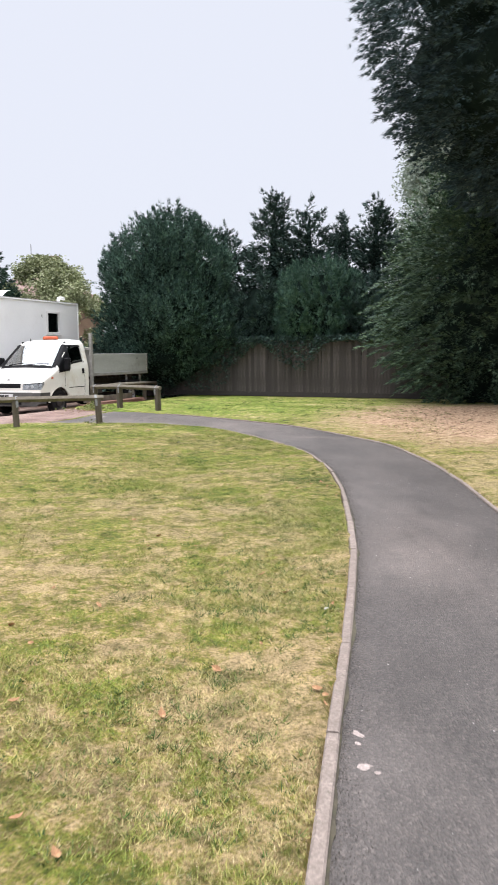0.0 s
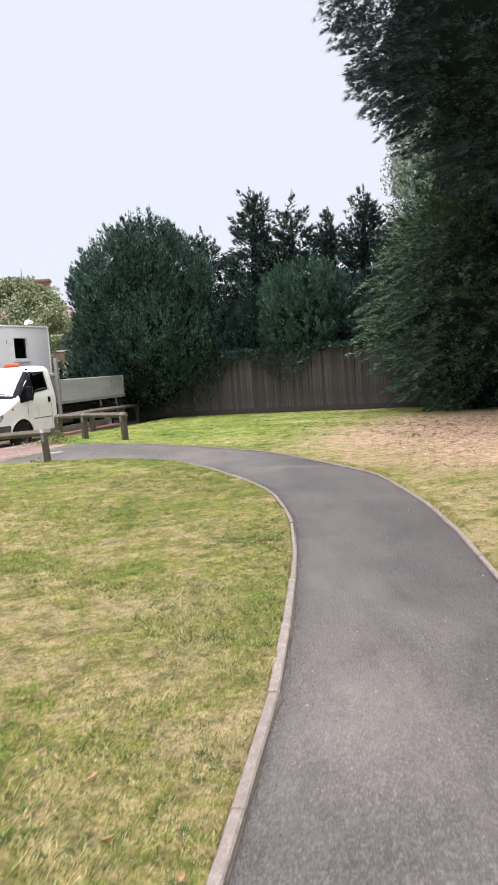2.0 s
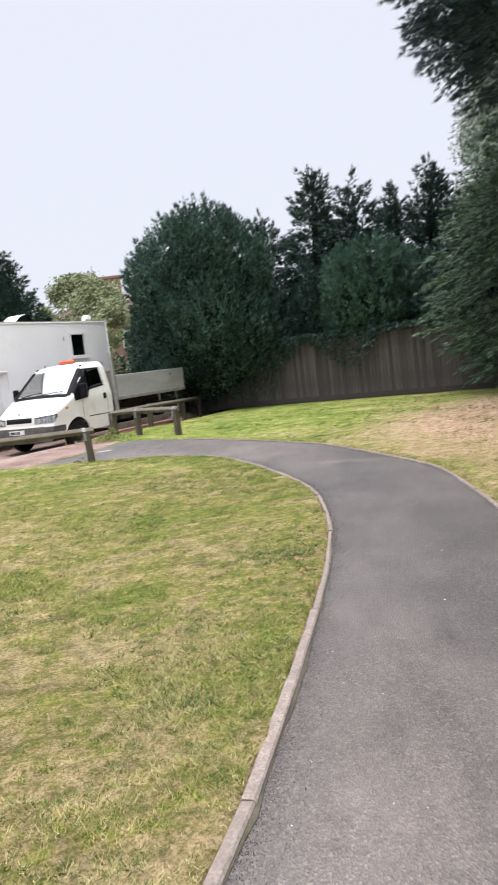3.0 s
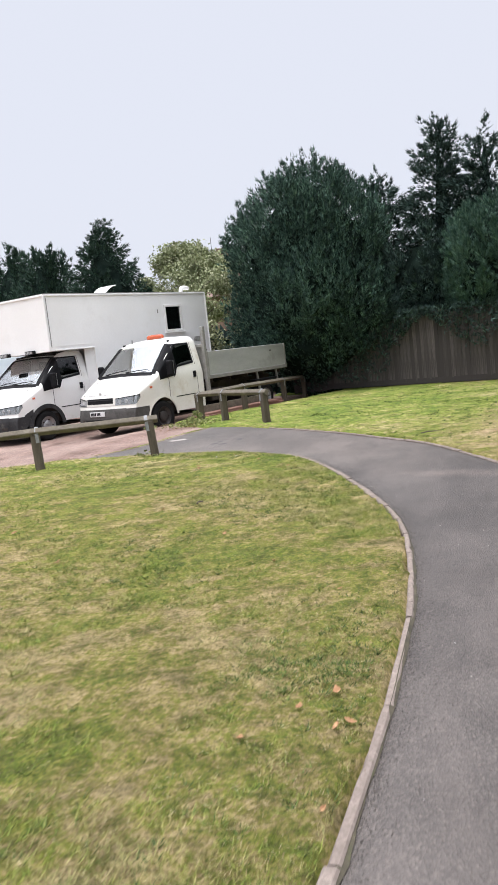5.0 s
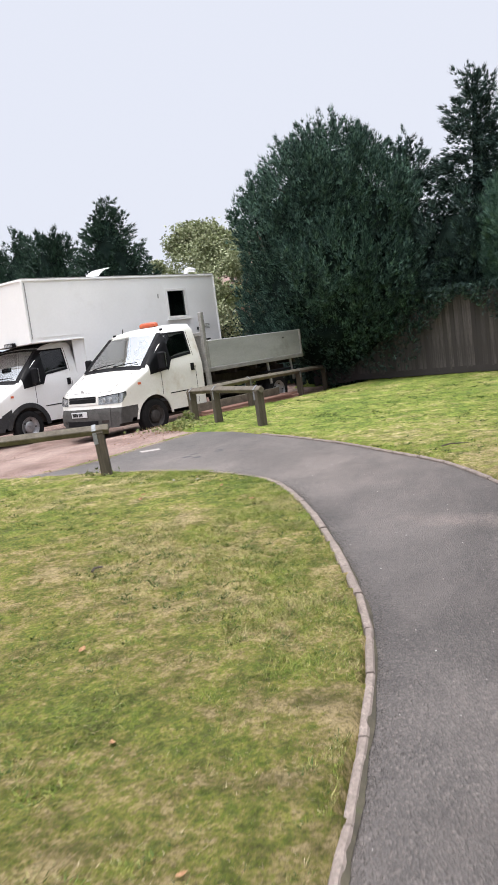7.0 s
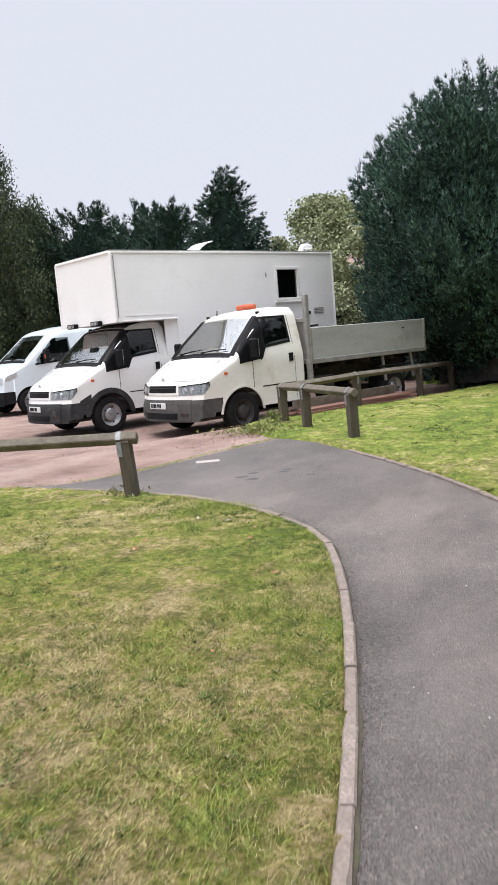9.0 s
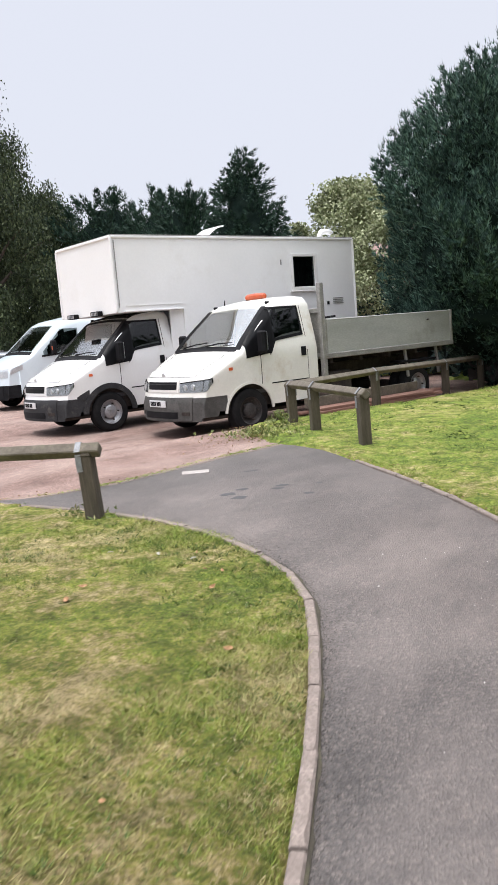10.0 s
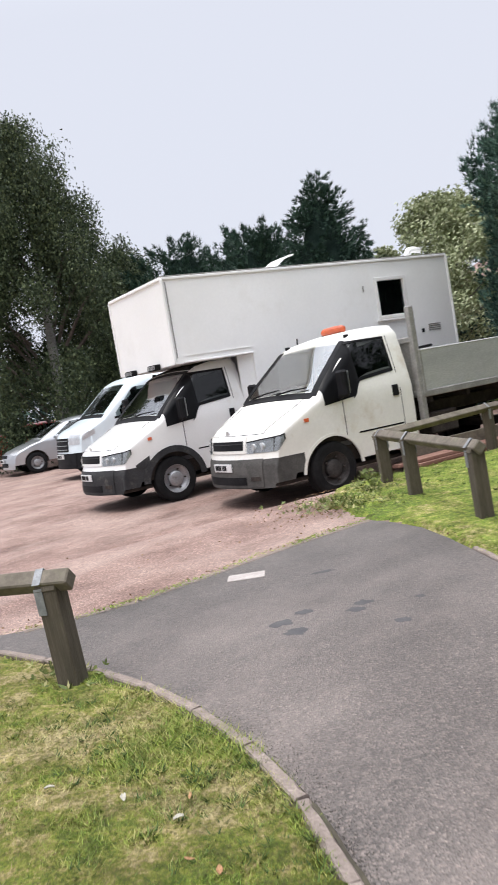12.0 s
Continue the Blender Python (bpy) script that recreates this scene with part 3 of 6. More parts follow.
def build_joint(kerb, curve):
    """Earth and moss washed into the joint between path and edging, ragged in width."""
    rng = np.random.default_rng(17)
    fine = spline([tuple(p) for p in curve[:-6:3]], 420)
    d = np.gradient(fine, axis=0)
    d /= np.linalg.norm(d, axis=1, keepdims=True)
    right = np.c_[d[:, 1], -d[:, 0]]
    wash = np.convolve(rng.uniform(0, 1, len(fine)), np.ones(5) / 5, "same")
    wide = 0.003 + 0.05 * np.clip(wash - 0.45, 0, 1) + 0.004 * np.sin(np.arange(len(fine)) * 0.37) ** 2
    bm = bmesh.new()
    rows = []
    for p, r, w in zip(fine, right, wide):
        z = ground_z(*p)
        rows.append([bm.verts.new((*(p - r * 0.012), z + 0.016)), bm.verts.new((*(p + r * w), z + 0.004))])
    for a, b in zip(rows[:-1], rows[1:]):
        bm.faces.new((a[0], a[1], b[1], b[0]))
    part("joint_earth", bm, JOINT_EARTH, kerb, "dark earth and moss in the joint")


def scatter_blades():
    """Short mown grass: thin bent blades, thicker towards the path's edge and the near lawn."""
    rng = np.random.default_rng(11)
    spots = []
    # near strip, thickest beside the path
    y = rng.uniform(1.2, 15.6, 300000)
    d = np.minimum(rng.exponential(1.25, len(y)), rng.uniform(1.5, 4.5, len(y))) + 0.06
    spots.append(np.c_[np.interp(y, LEFT[:125, 1], LEFT[:125, 0]) - d, y])
    for x0, x1, y0, y1, n in ((-7.0, -2.4, 5.0, 15.6, 36000), (-4.8, 3.6, 14.5, 20.5, 40000), (-4.4, 5.0, 20.5, 27.5, 34000), (1.8, 4.6, 5.0, 14.5, 12000)):
        spots.append(np.c_[rng.uniform(x0, x1, n), rng.uniform(y0, y1, n)])
    # ragged fringe along the edgings
    for curve, n, far, side in ((LEFT, 9000, 0.14, 1), (RIGHT, 9000, 0.12, -1), (APRON, 2200, 0.10, 0)):
        i = rng.integers(0, len(curve) - 1, n)
        t = rng.uniform(0, 1, (n, 1))
        p = curve[i] * (1 - t) + curve[i + 1] * t
        d = curve[i + 1] - curve[i]
        d /= np.linalg.norm(d, axis=1, keepdims=True)
        nrm = np.c_[-d[:, 1], d[:, 0]]
        off = rng.uniform(0.07, far + 0.03, (n, 1)) if side else rng.normal(0.03, 0.03, (n, 1))
        p = p + nrm * off * (side or 1)
        if side == 0:
            p = p[rng.uniform(0, 1, n) < 0.45 + 0.55 * (np.sin(p[:, 1] * 3.1) > -0.3)]
        spots.append(p)
    keep = []
    for k, p in enumerate(spots):
        out = ~(inside(PATH_POLY, p[:, 0], p[:, 1]) | inside(PARK_POLY, p[:, 0], p[:, 1]))
        keep.append(p if k == len(spots) - 1 else p[out])
    p = np.vstack(keep)
    n = len(p)
    away = np.abs(p[:, 0] - np.interp(p[:, 1], LEFT[:120, 1], LEFT[:120, 0]))
    cell = rng.uniform(0, 1, (60, 140))
    lumpy = cell[np.clip(((p[:, 0] + 8) / 0.28).astype(int), 0, 59), np.clip((p[:, 1] / 0.22).astype(int), 0, 139)]
    h = (0.65 + 0.9 * lumpy ** 2) * rng.uniform(0.010, 0.026, n) * (1 + 0.4 * np.sin(p[:, 0] * 1.9) * np.sin(p[:, 1] * 1.3)) * np.clip(0.55 + away * 1.5, 0.55, 1)
    h[len(h) - len(keep[-1]):] *= 0.6
    w = rng.uniform(0.0010, 0.0023, n) * (1 + np.clip(away, 0, 4) / 4 + np.clip(p[:, 1] - 15, 0, 10) / 4)
    a = rng.uniform(0, 2 * np.pi, n)
    lean = rng.uniform(0.5, 2.2, n) * h
    b = rng.uniform(0, 2 * np.pi, n)
    z = -drop(p[:, 0], p[:, 1]) + 0.015
    side = np.c_[np.cos(a) * w, np.sin(a) * w, np.zeros(n)]
    base = np.c_[p, z]
    tip = base + np.c_[np.cos(b) * lean, np.sin(b) * lean, h]
    v = np.stack([base - side, base + side, tip], 1).reshape(-1, 3)
    ob = quick_mesh("grass", v, np.arange(3 * n).reshape(-1, 3), BLADES)
    tagged(ob, "short mown grass, green and dry straw mixed", "grass", kind="stuff")


def blob_part(name, x, y, rx, ry, z, material, parent, seed, rot=0.0, thick=0.003):
    rng = random.Random(seed)
    bm = bmesh.new()
    n = 16
    ring = []
    for i in range(n):
        a = 2 * math.pi * i / n
        r = 1 + rng.uniform(-0.35, 0.25)
        u, v = rx * r * math.cos(a), ry * r * math.sin(a)
        ring.append(bm.verts.new((x + u * math.cos(rot) - v * math.sin(rot), y + u * math.sin(rot) + v * math.cos(rot), z)))
    c = bm.verts.new((x, y, z + thick))
    for i in range(n):
        bm.faces.new((ring[i], ring[(i + 1) % n], c))
    return part(name, bm, material, parent)


build_ground()
PATH = build_path()
build_park()
INNER = build_edging("edging_kerb_inner", LEFT_STONES[:-1], 0.024, 0.05, "narrow weathered concrete edging along the lawn", 1)
build_edging("edging_kerb_outer", RIGHT_STONES[:-4], 0.018, 0.042, "half-buried concrete edging beside the dry verge", -1)
build_joint(INNER, LEFT)
build_edging("edging_kerb_park", APRON[::6], 0.008, 0.06, "flush pale concrete strip between path and car park", 1)
scatter_blades()


def scatter_tufts():
    """Coarse tufts, clover-like rosettes and lying straw that break up the mown lawn."""
    rng = np.random.default_rng(19)
    n = 4200
    y = rng.uniform(1.3, 15.4, n)
    c = np.c_[np.interp(y, LEFT[:125, 1], LEFT[:125, 0]) - 0.09 - np.minimum(rng.exponential(1.3, n), rng.uniform(1.5, 4.5, n)), y]
    more = np.c_[rng.uniform(-4, 4.5, 1500), rng.uniform(15, 24.5, 1500)]
    hollow = np.c_[rng.normal(0.42, 0.22, 160), rng.normal(8.45, 0.10, 160)]
    patches = [np.c_[rng.normal(x, 0.10, 26), rng.normal(y, 0.07, 26)] for x, y in ((-0.2, 4.57), (-0.69, 4.33), (-0.05, 4.1), (-0.1, 3.28), (-0.35, 2.9), (-1.07, 12.0), (-1.2, 14.2), (0.3, 6.2), (-0.6, 6.9))]
    more = np.vstack([more, hollow, *patches])
    c = np.vstack([c, more])
    c = c[~(inside(PATH_POLY, c[:, 0] + 0.06, c[:, 1]) | inside(PATH_POLY, c[:, 0] - 0.06, c[:, 1]) | inside(PARK_POLY, c[:, 0] - 0.1, c[:, 1]))]
    n, per = len(c), 16
    i = np.repeat(np.arange(n), per)
    size = rng.uniform(0.012, 0.032, n)[i] * rng.uniform(0.6, 1.3, n * per)
    a, b = rng.uniform(0, 6.28, n * per), rng.uniform(0, 6.28, n * per)
    root = c[i] + np.c_[np.cos(a), np.sin(a)] * (rng.uniform(0.005, 0.045, n)[i] * np.sqrt(rng.uniform(0, 1, n * per)))[:, None]
    base = np.c_[root, -drop(root[:, 0], root[:, 1]) + 0.014]
    w = rng.uniform(0.0016, 0.0034, n * per) * (1 + np.clip(root[:, 1] - 12, 0, 10) / 6)
    side = np.c_[np.cos(b), np.sin(b), np.zeros(n * per)] * w[:, None]
    tip = base + np.c_[np.cos(a) * 0.9, np.sin(a) * 0.9, rng.uniform(0.4, 1.0, n * per)] * size[:, None]
    v = np.stack([base - side, base + side, tip], 1).reshape(-1, 3)
    tagged(quick_mesh("grass_tufts", v, np.arange(len(v)).reshape(-1, 3), TUFT), "coarse dark green grass tufts in the lawn", "grass", kind="stuff")
    n = 26000
    y = rng.uniform(1.2, 14.5, n)
    p = np.c_[np.interp(y, LEFT[:125, 1], LEFT[:125, 0]) - 0.07 - np.minimum(rng.exponential(1.0, n), rng.uniform(1.5, 4.5, n)), y]
    verge = np.c_[rng.uniform(2.4, 7.5, 9000), rng.uniform(10, 20.5, 9000)]
    p = np.vstack([p, verge])
    p = p[~inside(PATH_POLY, p[:, 0], p[:, 1])]
    n = len(p)
    b = rng.uniform(0, 6.28, n)
    ln, w = rng.uniform(0.010, 0.036, n), rng.uniform(0.0005, 0.0011, n) * (1 + np.clip(p[:, 0] - 2.2, 0, 2.5))
    base = np.c_[p, -drop(p[:, 0], p[:, 1]) + rng.uniform(0.024, 0.034, n)]
    d = np.c_[np.cos(b), np.sin(b), rng.normal(0, 0.15, n)] * ln[:, None]
    side = np.c_[-np.sin(b), np.cos(b), np.zeros(n)] * w[:, None]
    v = np.stack([base - side, base + side, base + d], 1).reshape(-1, 3)
    tagged(quick_mesh("dry_straw", v, np.arange(len(v)).reshape(-1, 3), STRAW), "loose dry straw and needles lying on the grass", "straw", kind="stuff")


scatter_tufts()


def crumbs(name, material, p, size, label, rng, lift=0.0005):
    """Loose grit: little uneven four-faced stones lying on the ground."""
    n = len(p)
    base = np.c_[p, -drop(p[:, 0], p[:, 1]) + lift]
    a = rng.uniform(0, 6.28, n)
    v = [base + np.c_[np.cos(a + k * 2.09), np.sin(a + k * 2.09), np.zeros(n)] * (size * rng.uniform(0.6, 1.2, n))[:, None] for k in range(3)]
    v.append(base + np.c_[rng.normal(0, 0.2, (n, 2)), rng.uniform(0.5, 0.9, n)] * size[:, None])
    v = np.stack(v, 1).reshape(-1, 3)
    f = (np.array([(0, 1, 3), (1, 2, 3), (2, 0, 3), (0, 2, 1)])[None] + 4 * np.arange(n)[:, None, None]).reshape(-1, 3)
    tagged(quick_mesh(name, v, f, material), label, "grit", kind="stuff")


def scatter_grit():
    rng = np.random.default_rng(23)
    spots = []
    for line, n, far, side in ((LEFT, 26000, 0.05, -1), (RIGHT, 7000, 0.03, 1)):
        curve = spline([tuple(q) for q in line[::5]], 160)
        i = rng.integers(0, int(len(curve) * 0.9), n)
        t = rng.uniform(0, 1, (n, 1))
        d = curve[i + 1] - curve[i]
        d /= np.linalg.norm(d, axis=1, keepdims=True)
        q = curve[i] * (1 - t) + curve[i + 1] * t
        reach = far * (0.45 + 0.9 * np.abs(np.sin(q[:, 1] * 1.3) * np.sin(q[:, 1] * 3.1 + 1)))
        spots.append(q + np.c_[-d[:, 1], d[:, 0]] * side * (np.minimum(rng.exponential(1.0, n), 3.2) * reach + 0.002)[:, None])
    p = np.vstack(spots)
    p = p[inside(PATH_POLY, p[:, 0], p[:, 1])]
    crumbs("path_grit", CRUMB, p, rng.uniform(0.0012, 0.0036, len(p)), "dark grit and crumbled earth along the path's edges", rng)
    q = np.c_[rng.uniform(2.5, 8.0, 9000), rng.uniform(9.5, 21, 9000)]
    q = q[rng.uniform(0, 1, len(q)) < np.clip(1.4 - np.hypot((q[:, 0] - 5.3) / 3.4, (q[:, 1] - 15.6) / 4.6), 0, 1)]
    crumbs("earth_clods", CLOD, q + 0.0, rng.uniform(0.006, 0.022, len(q)), "reddish earth clods, cones and twigs under the conifers", rng, 0.02)
    y = rng.uniform(0.5, 17.5, 420)
    p = np.c_[np.interp(y, LEFT[:125, 1], LEFT[:125, 0]) + rng.uniform(0.05, 1.5, len(y)), y]
    p = p[inside(PATH_POLY, p[:, 0], p[:, 1])]
    crumbs("stone_chips", CHIP, p, rng.uniform(0.002, 0.007, len(p)), "pale loose stone chips scattered on the path", rng)


scatter_grit()


# ---- knee rails and fence ----
def add_rail(parent, a, b, z0, z1, size=0.085):
    """A square timber laid on edge from a to b, tops at z0 and z1."""
    a, b = Vector((*a, z0)), Vector((*b, z1))
    d = b - a
    bm = bmesh.new()
    box_bm((size, d.length, size), (0, 0, 0), (0, 45, 0), 0.008, bm)
    ob = part("rail", bm, RAIL, parent, "weathered square rail laid on edge")
    ob.matrix_world = Matrix.Translation((a + b) / 2) @ d.to_track_quat("Y", "Z").to_matrix().to_4x4() @ pose(0, 0, -size * 0.7)
    return ob


def add_post(parent, x, y, top, turn, lean=0.0, width=0.112):
    z = ground_z(x, y)
    tall = top - 0.075 - z + 0.25
    bm = box_bm((width, width, tall), (0, 0, tall / 2 - 0.25), bevel=0.007)
    # V notch shoulders that hold the rail
    for s in (-1, 1):
        box_bm((width * 0.3, width, 0.05), (s * width * 0.34, 0, tall - 0.235), (0, s * -22, 0), 0.004, bm)
    ob = part("post", bm, POST, parent)
    ob.matrix_world = pose(x, y, z, lean * 0.3, -abs(lean), 0) @ pose(0, 0, 0, 0, 0, turn)
    bm = bmesh.new()
    for s in (-1, 1):
        box_bm((0.004, 0.045, 0.13), (s * (width / 2 + 0.003), width * 0.32, tall - 0.30), (0, 0, 0), 0, bm)
        box_bm((0.004, 0.045, 0.092), (s * 0.0335, width * 0.32, tall - 0.1815), (0, s * -45, 0), 0, bm)
    st = part("strap", bm, STEEL, parent, "galvanised strap over the rail")
    st.matrix_world = pose(x, y, z, lean * 0.3, -abs(lean), 0) @ pose(0, 0, 0, 0, 0, turn)


def build_rail(label, points, tops, lean):
    x, y = points[0]
    rail = thing("knee_rail", pose(x, y, ground_z(x, y)), label, "rail", "timber knee rails")
    bpy.context.view_layer.update()
    for i, (p, t) in enumerate(zip(points, tops)):
        q = points[min(i + 1, len(points) - 1)] if i == 0 else points[i - 1]
        turn = math.degrees(math.atan2(q[1] - p[1], q[0] - p[0])) - 90
        add_post(rail, *p, t, turn, lean[i % len(lean)])
    for i in range(len(points) - 1):
        a, b = np.array(points[i]), np.array(points[i + 1])
        u = (b - a) / np.linalg.norm(b - a)
        a2, b2 = (a - u * 0.09 if i == 0 else a + u * 0.002), (b + u * 0.09 if i == len(points) - 2 else b - u * 0.002)
        add_rail(rail, a2, b2, tops[i] + 0.02, tops[i + 1] + 0.02)
    return rail


build_rail("low weathered timber knee rail along the lawn", [(-2.95, 15.56), (-4.42, 14.98), (-5.9, 14.4), (-7.4, 13.8)], [0.57, 0.58, 0.55, 0.5], (3.5, -2.5, 0.5))
build_rail("low timber knee rail beside the flatbed truck",
           [(-2.17, 18.9), (-3.25, 19.93), (-4.05, 20.85)], [0.60, 0.60, 0.56], (-1.0, 1.0, 0.6))
build_rail("low timber knee rail running back beside the truck",
           [(-4.13, 20.99), (-3.76, 23.2), (-3.38, 25.7), (-3.2, 27.5)], [0.54, 0.53, 0.47, 0.42], (0.5, -0.8))


def build_fence():
    a, b = Vector((7.2, 22.9, 0)), Vector((-3.6, 28.0, 0))
    d = (b - a)
    u = d.normalized()
    fence = thing("fence", pose(a.x, a.y, 0), "dark weathered close-board timber fence", "fence")
    bpy.context.view_layer.update()
    turn = math.degrees(math.atan2(u.y, u.x))
    rng = random.Random(8)
    boards = []
    for w in range(3):
        bm = bmesh.new()
        box_bm((0.112 - 0.008 * w, 0.018, 1.62 + 0.012 * w), (0, 0, 0.81), (0, 0, 5 + 3 * w), 0.004, bm)
        me = bpy.data.meshes.new("board")
        bm.to_mesh(me)
        bm.free()
        me.materials.append(BOARD)
        boards.append(me)
    n = int(d.length / 0.102)
    for i in range(n):
        p = a + u * (i * 0.102 + 0.05)
        ob = new("board", boards[i % 3])
        ob.parent = fence
        ob.matrix_world = pose(p.x - u.y * rng.uniform(-0.008, 0.008), p.y + u.x * rng.uniform(-0.008, 0.008), ground_z(p.x, p.y) + 0.16 + rng.uniform(-0.03, 0.02), 0, rng.uniform(-0.9, 0.9), turn + rng.uniform(-4, 4))
    k = 0.0
    while k < d.length:
        p = a + u * k
        q = Vector((u.y, -u.x, 0)) * 0.065
        bm = box_bm((0.1, 0.1, 2.0), (0, 0, 0.9), bevel=0.008)
        part("post", bm, FENCE_POST, fence).matrix_world = pose(p.x + q.x, p.y + q.y, ground_z(p.x, p.y), 0, 0, turn)
        k += 2.4
    for z in (0.09, 1.8):
        p = (a + b) / 2
        bm = box_bm((d.length, 0.03, 0.15 if z < 1 else 0.035), (0, 0, 0), bevel=0.004)
        part("gravel_board" if z < 1 else "capping", bm, BOARD, fence).matrix_world = pose(p.x, p.y, z - 0.06, 0, 0, turn)


build_fence()


# ---- vehicles ----
def scored(bm, z, y):
    """The skin cut along a level line and a cross line, so that the bumper's edge runs straight."""
    for co, no in (((0, 0, z), (0, 0, 1)), ((0, y, 0), (0, 1, 0))):
        bmesh.ops.bisect_plane(bm, geom=bm.verts[:] + bm.edges[:] + bm.faces[:], plane_co=co, plane_no=no)
    return bm


class Shell:
    """A vehicle's skin: a centre-line profile from the front bumper to the tail, and half-widths that taper with height."""

    def __init__(self, profile, belt, waist, roof_half, roof_z, nose, bulge, arches, sill, arch_r, shoulder=0.09, crown=0.03):
        self.p = np.array(profile, float)
        s = np.r_[0, np.cumsum(np.linalg.norm(np.diff(self.p, axis=0), axis=1))]
        k = np.unique(np.r_[np.linspace(0, s[-1], 90), s])
        self.k, self.s = k, s
        self.y, self.z = np.interp(k, s, self.p[:, 0]), np.interp(k, s, self.p[:, 1])
        self.belt, self.waist, self.roof_half, self.roof_z = belt, waist, roof_half, roof_z
        self.nose, self.bulge, self.arches, self.sill, self.arch_r, self.shoulder, self.crown = nose, bulge, arches, sill, arch_r, shoulder, crown
        self.ey = self.y + self.bend(self.y)

    def bend(self, y):
        return self.bulge * (1 - smooth01((np.asarray(y) - 0.1) / (self.nose * 2.2)))

    def top(self, y):
        return np.interp(y, self.ey, self.z)

    def half(self, y, z):
        w = self.belt - (self.belt - self.roof_half) * np.clip((z - self.waist) / (self.roof_z - self.waist), 0, 1) ** 1.15
        w = w - 0.03 * np.clip((self.waist * 0.75 - z) / self.waist, 0, 1)
        w = w - 0.09 * (1 - smooth01((y - self.bulge) / 0.7))
        r = self.shoulder
        t = np.clip((z - (self.top(y) - r)) / r, 0, 1)
        return w - r * 0.75 * (1 - np.sqrt(np.clip(1 - t * t, 0, 1)))

    def low(self, y):
        z = np.full(np.shape(y), self.sill)
        z = np.where(np.asarray(y) < self.nose, np.minimum(self.sill, self.z[0]), z)
        for c, r in self.arches:
            z = np.maximum(z, 0.33 + np.sqrt(np.clip(r * r - (np.asarray(y) - c) ** 2, 0, None)) - 0.0 * r)
        return np.minimum(z, self.top(y))

    def strip(self, s, v):
        """A point on the top strip: s metres along the profile, v from -1 to 1 across."""
        y, z = float(np.interp(s, self.s, self.p[:, 0])), float(np.interp(s, self.s, self.p[:, 1]))
        e = y + float(self.bend(y))
        w = float(self.half(e, z))
        return Vector((v * w, y + float(self.bend(y)) * abs(v) ** 2.3, z + self.crown * (1 - v * v) * (1 if z > self.waist else 0.3)))

    def flank(self, y, z, sign):
        return Vector((sign * float(self.half(y, z)), y, z))

    def body_bm(self, skip_top=None, skip_side=None):
        bm = bmesh.new()
        vs = np.linspace(-1, 1, 17)
        grid = [[bm.verts.new(self.strip(k, v)) for v in vs] for k in self.k]
        for i in range(len(grid) - 1):
            for j in range(16):
                if skip_top and skip_top((self.k[i] + self.k[i + 1]) / 2, (vs[j] + vs[j + 1]) / 2):
                    continue
                bm.faces.new((grid[i][j], grid[i][j + 1], grid[i + 1][j + 1], grid[i + 1][j]))
        extra = [c + r * math.cos(a) for c, r in self.arches for a in np.linspace(0, math.pi, 19)]
        ys = np.unique(np.r_[self.ey, extra])
        ys = ys[(ys >= self.ey[0]) & (ys <= self.ey[-1])]
        ys = ys[np.r_[True, np.diff(ys) > 1e-4]]
        for sign in (-1, 1):
            cols = []
            for y in ys:
                lo, hi = float(self.low(y)), float(self.top(y))
                cols.append([bm.verts.new(self.flank(y, lo + (hi - lo) * t, sign)) for t in np.linspace(0, 1, 19)])
            for a, b in zip(cols, cols[1:]):
                for j in range(18):
                    c = (a[j].co + b[j + 1].co) / 2
                    if skip_side and skip_side(c.y, c.z):
                        continue
                    bm.faces.new((a[j], b[j], b[j + 1], a[j + 1]))
        end = [self.flank(self.ey[-1], z, 1) for z in np.linspace(self.low(self.ey[-1]), self.z[-1], 10)]
        lf = [bm.verts.new((-p.x, p.y, p.z)) for p in end]
        rt = [bm.verts.new(p) for p in end]
        for i in range(9):
            bm.faces.new((lf[i], rt[i], rt[i + 1], lf[i + 1]))
        bmesh.ops.remove_doubles(bm, verts=bm.verts, dist=0.0015)
        return bm

    def plate(self, rows, proud, thick):
        """A curved plate from rows of surface points, standing proud of the skin."""
        bm = bmesh.new()
        n, m = len(rows), len(rows[0])

        def normal(i, j):
            du = rows[min(i + 1, n - 1)][j] - rows[max(i - 1, 0)][j]
            dv = rows[i][min(j + 1, m - 1)] - rows[i][max(j - 1, 0)]
            q = du.cross(dv)
            if q.length < 1e-9:
                return Vector((0, 0, 1))
            q.normalize()
            out = rows[i][j] - Vector((0, self.ey[-1] * 0.6, 0.8))
            return q if q.dot(out) > 0 else -q

        nm = [[normal(i, j) for j in range(m)] for i in range(n)]
        f = [[bm.verts.new(rows[i][j] + nm[i][j] * proud) for j in range(m)] for i in range(n)]
        b = [[bm.verts.new(rows[i][j] + nm[i][j] * (proud - thick)) for j in range(m)] for i in range(n)]
        for g in (f, b):
            for i in range(n - 1):
                for j in range(m - 1):
                    bm.faces.new((g[i][j], g[i][j + 1], g[i + 1][j + 1], g[i + 1][j])).smooth = True
        rim = [(0, j) for j in range(m)] + [(i, m - 1) for i in range(1, n)] + [(n - 1, j) for j in range(m - 2, -1, -1)] + [(i, 0) for i in range(n - 2, 0, -1)]
        for (i0, j0), (i1, j1) in zip(rim, rim[1:] + rim[:1]):
            face = bm.faces.new((f[i0][j0], f[i1][j1], b[i1][j1], b[i0][j0]))
            for e in face.edges:
                e.smooth = False
        return bm

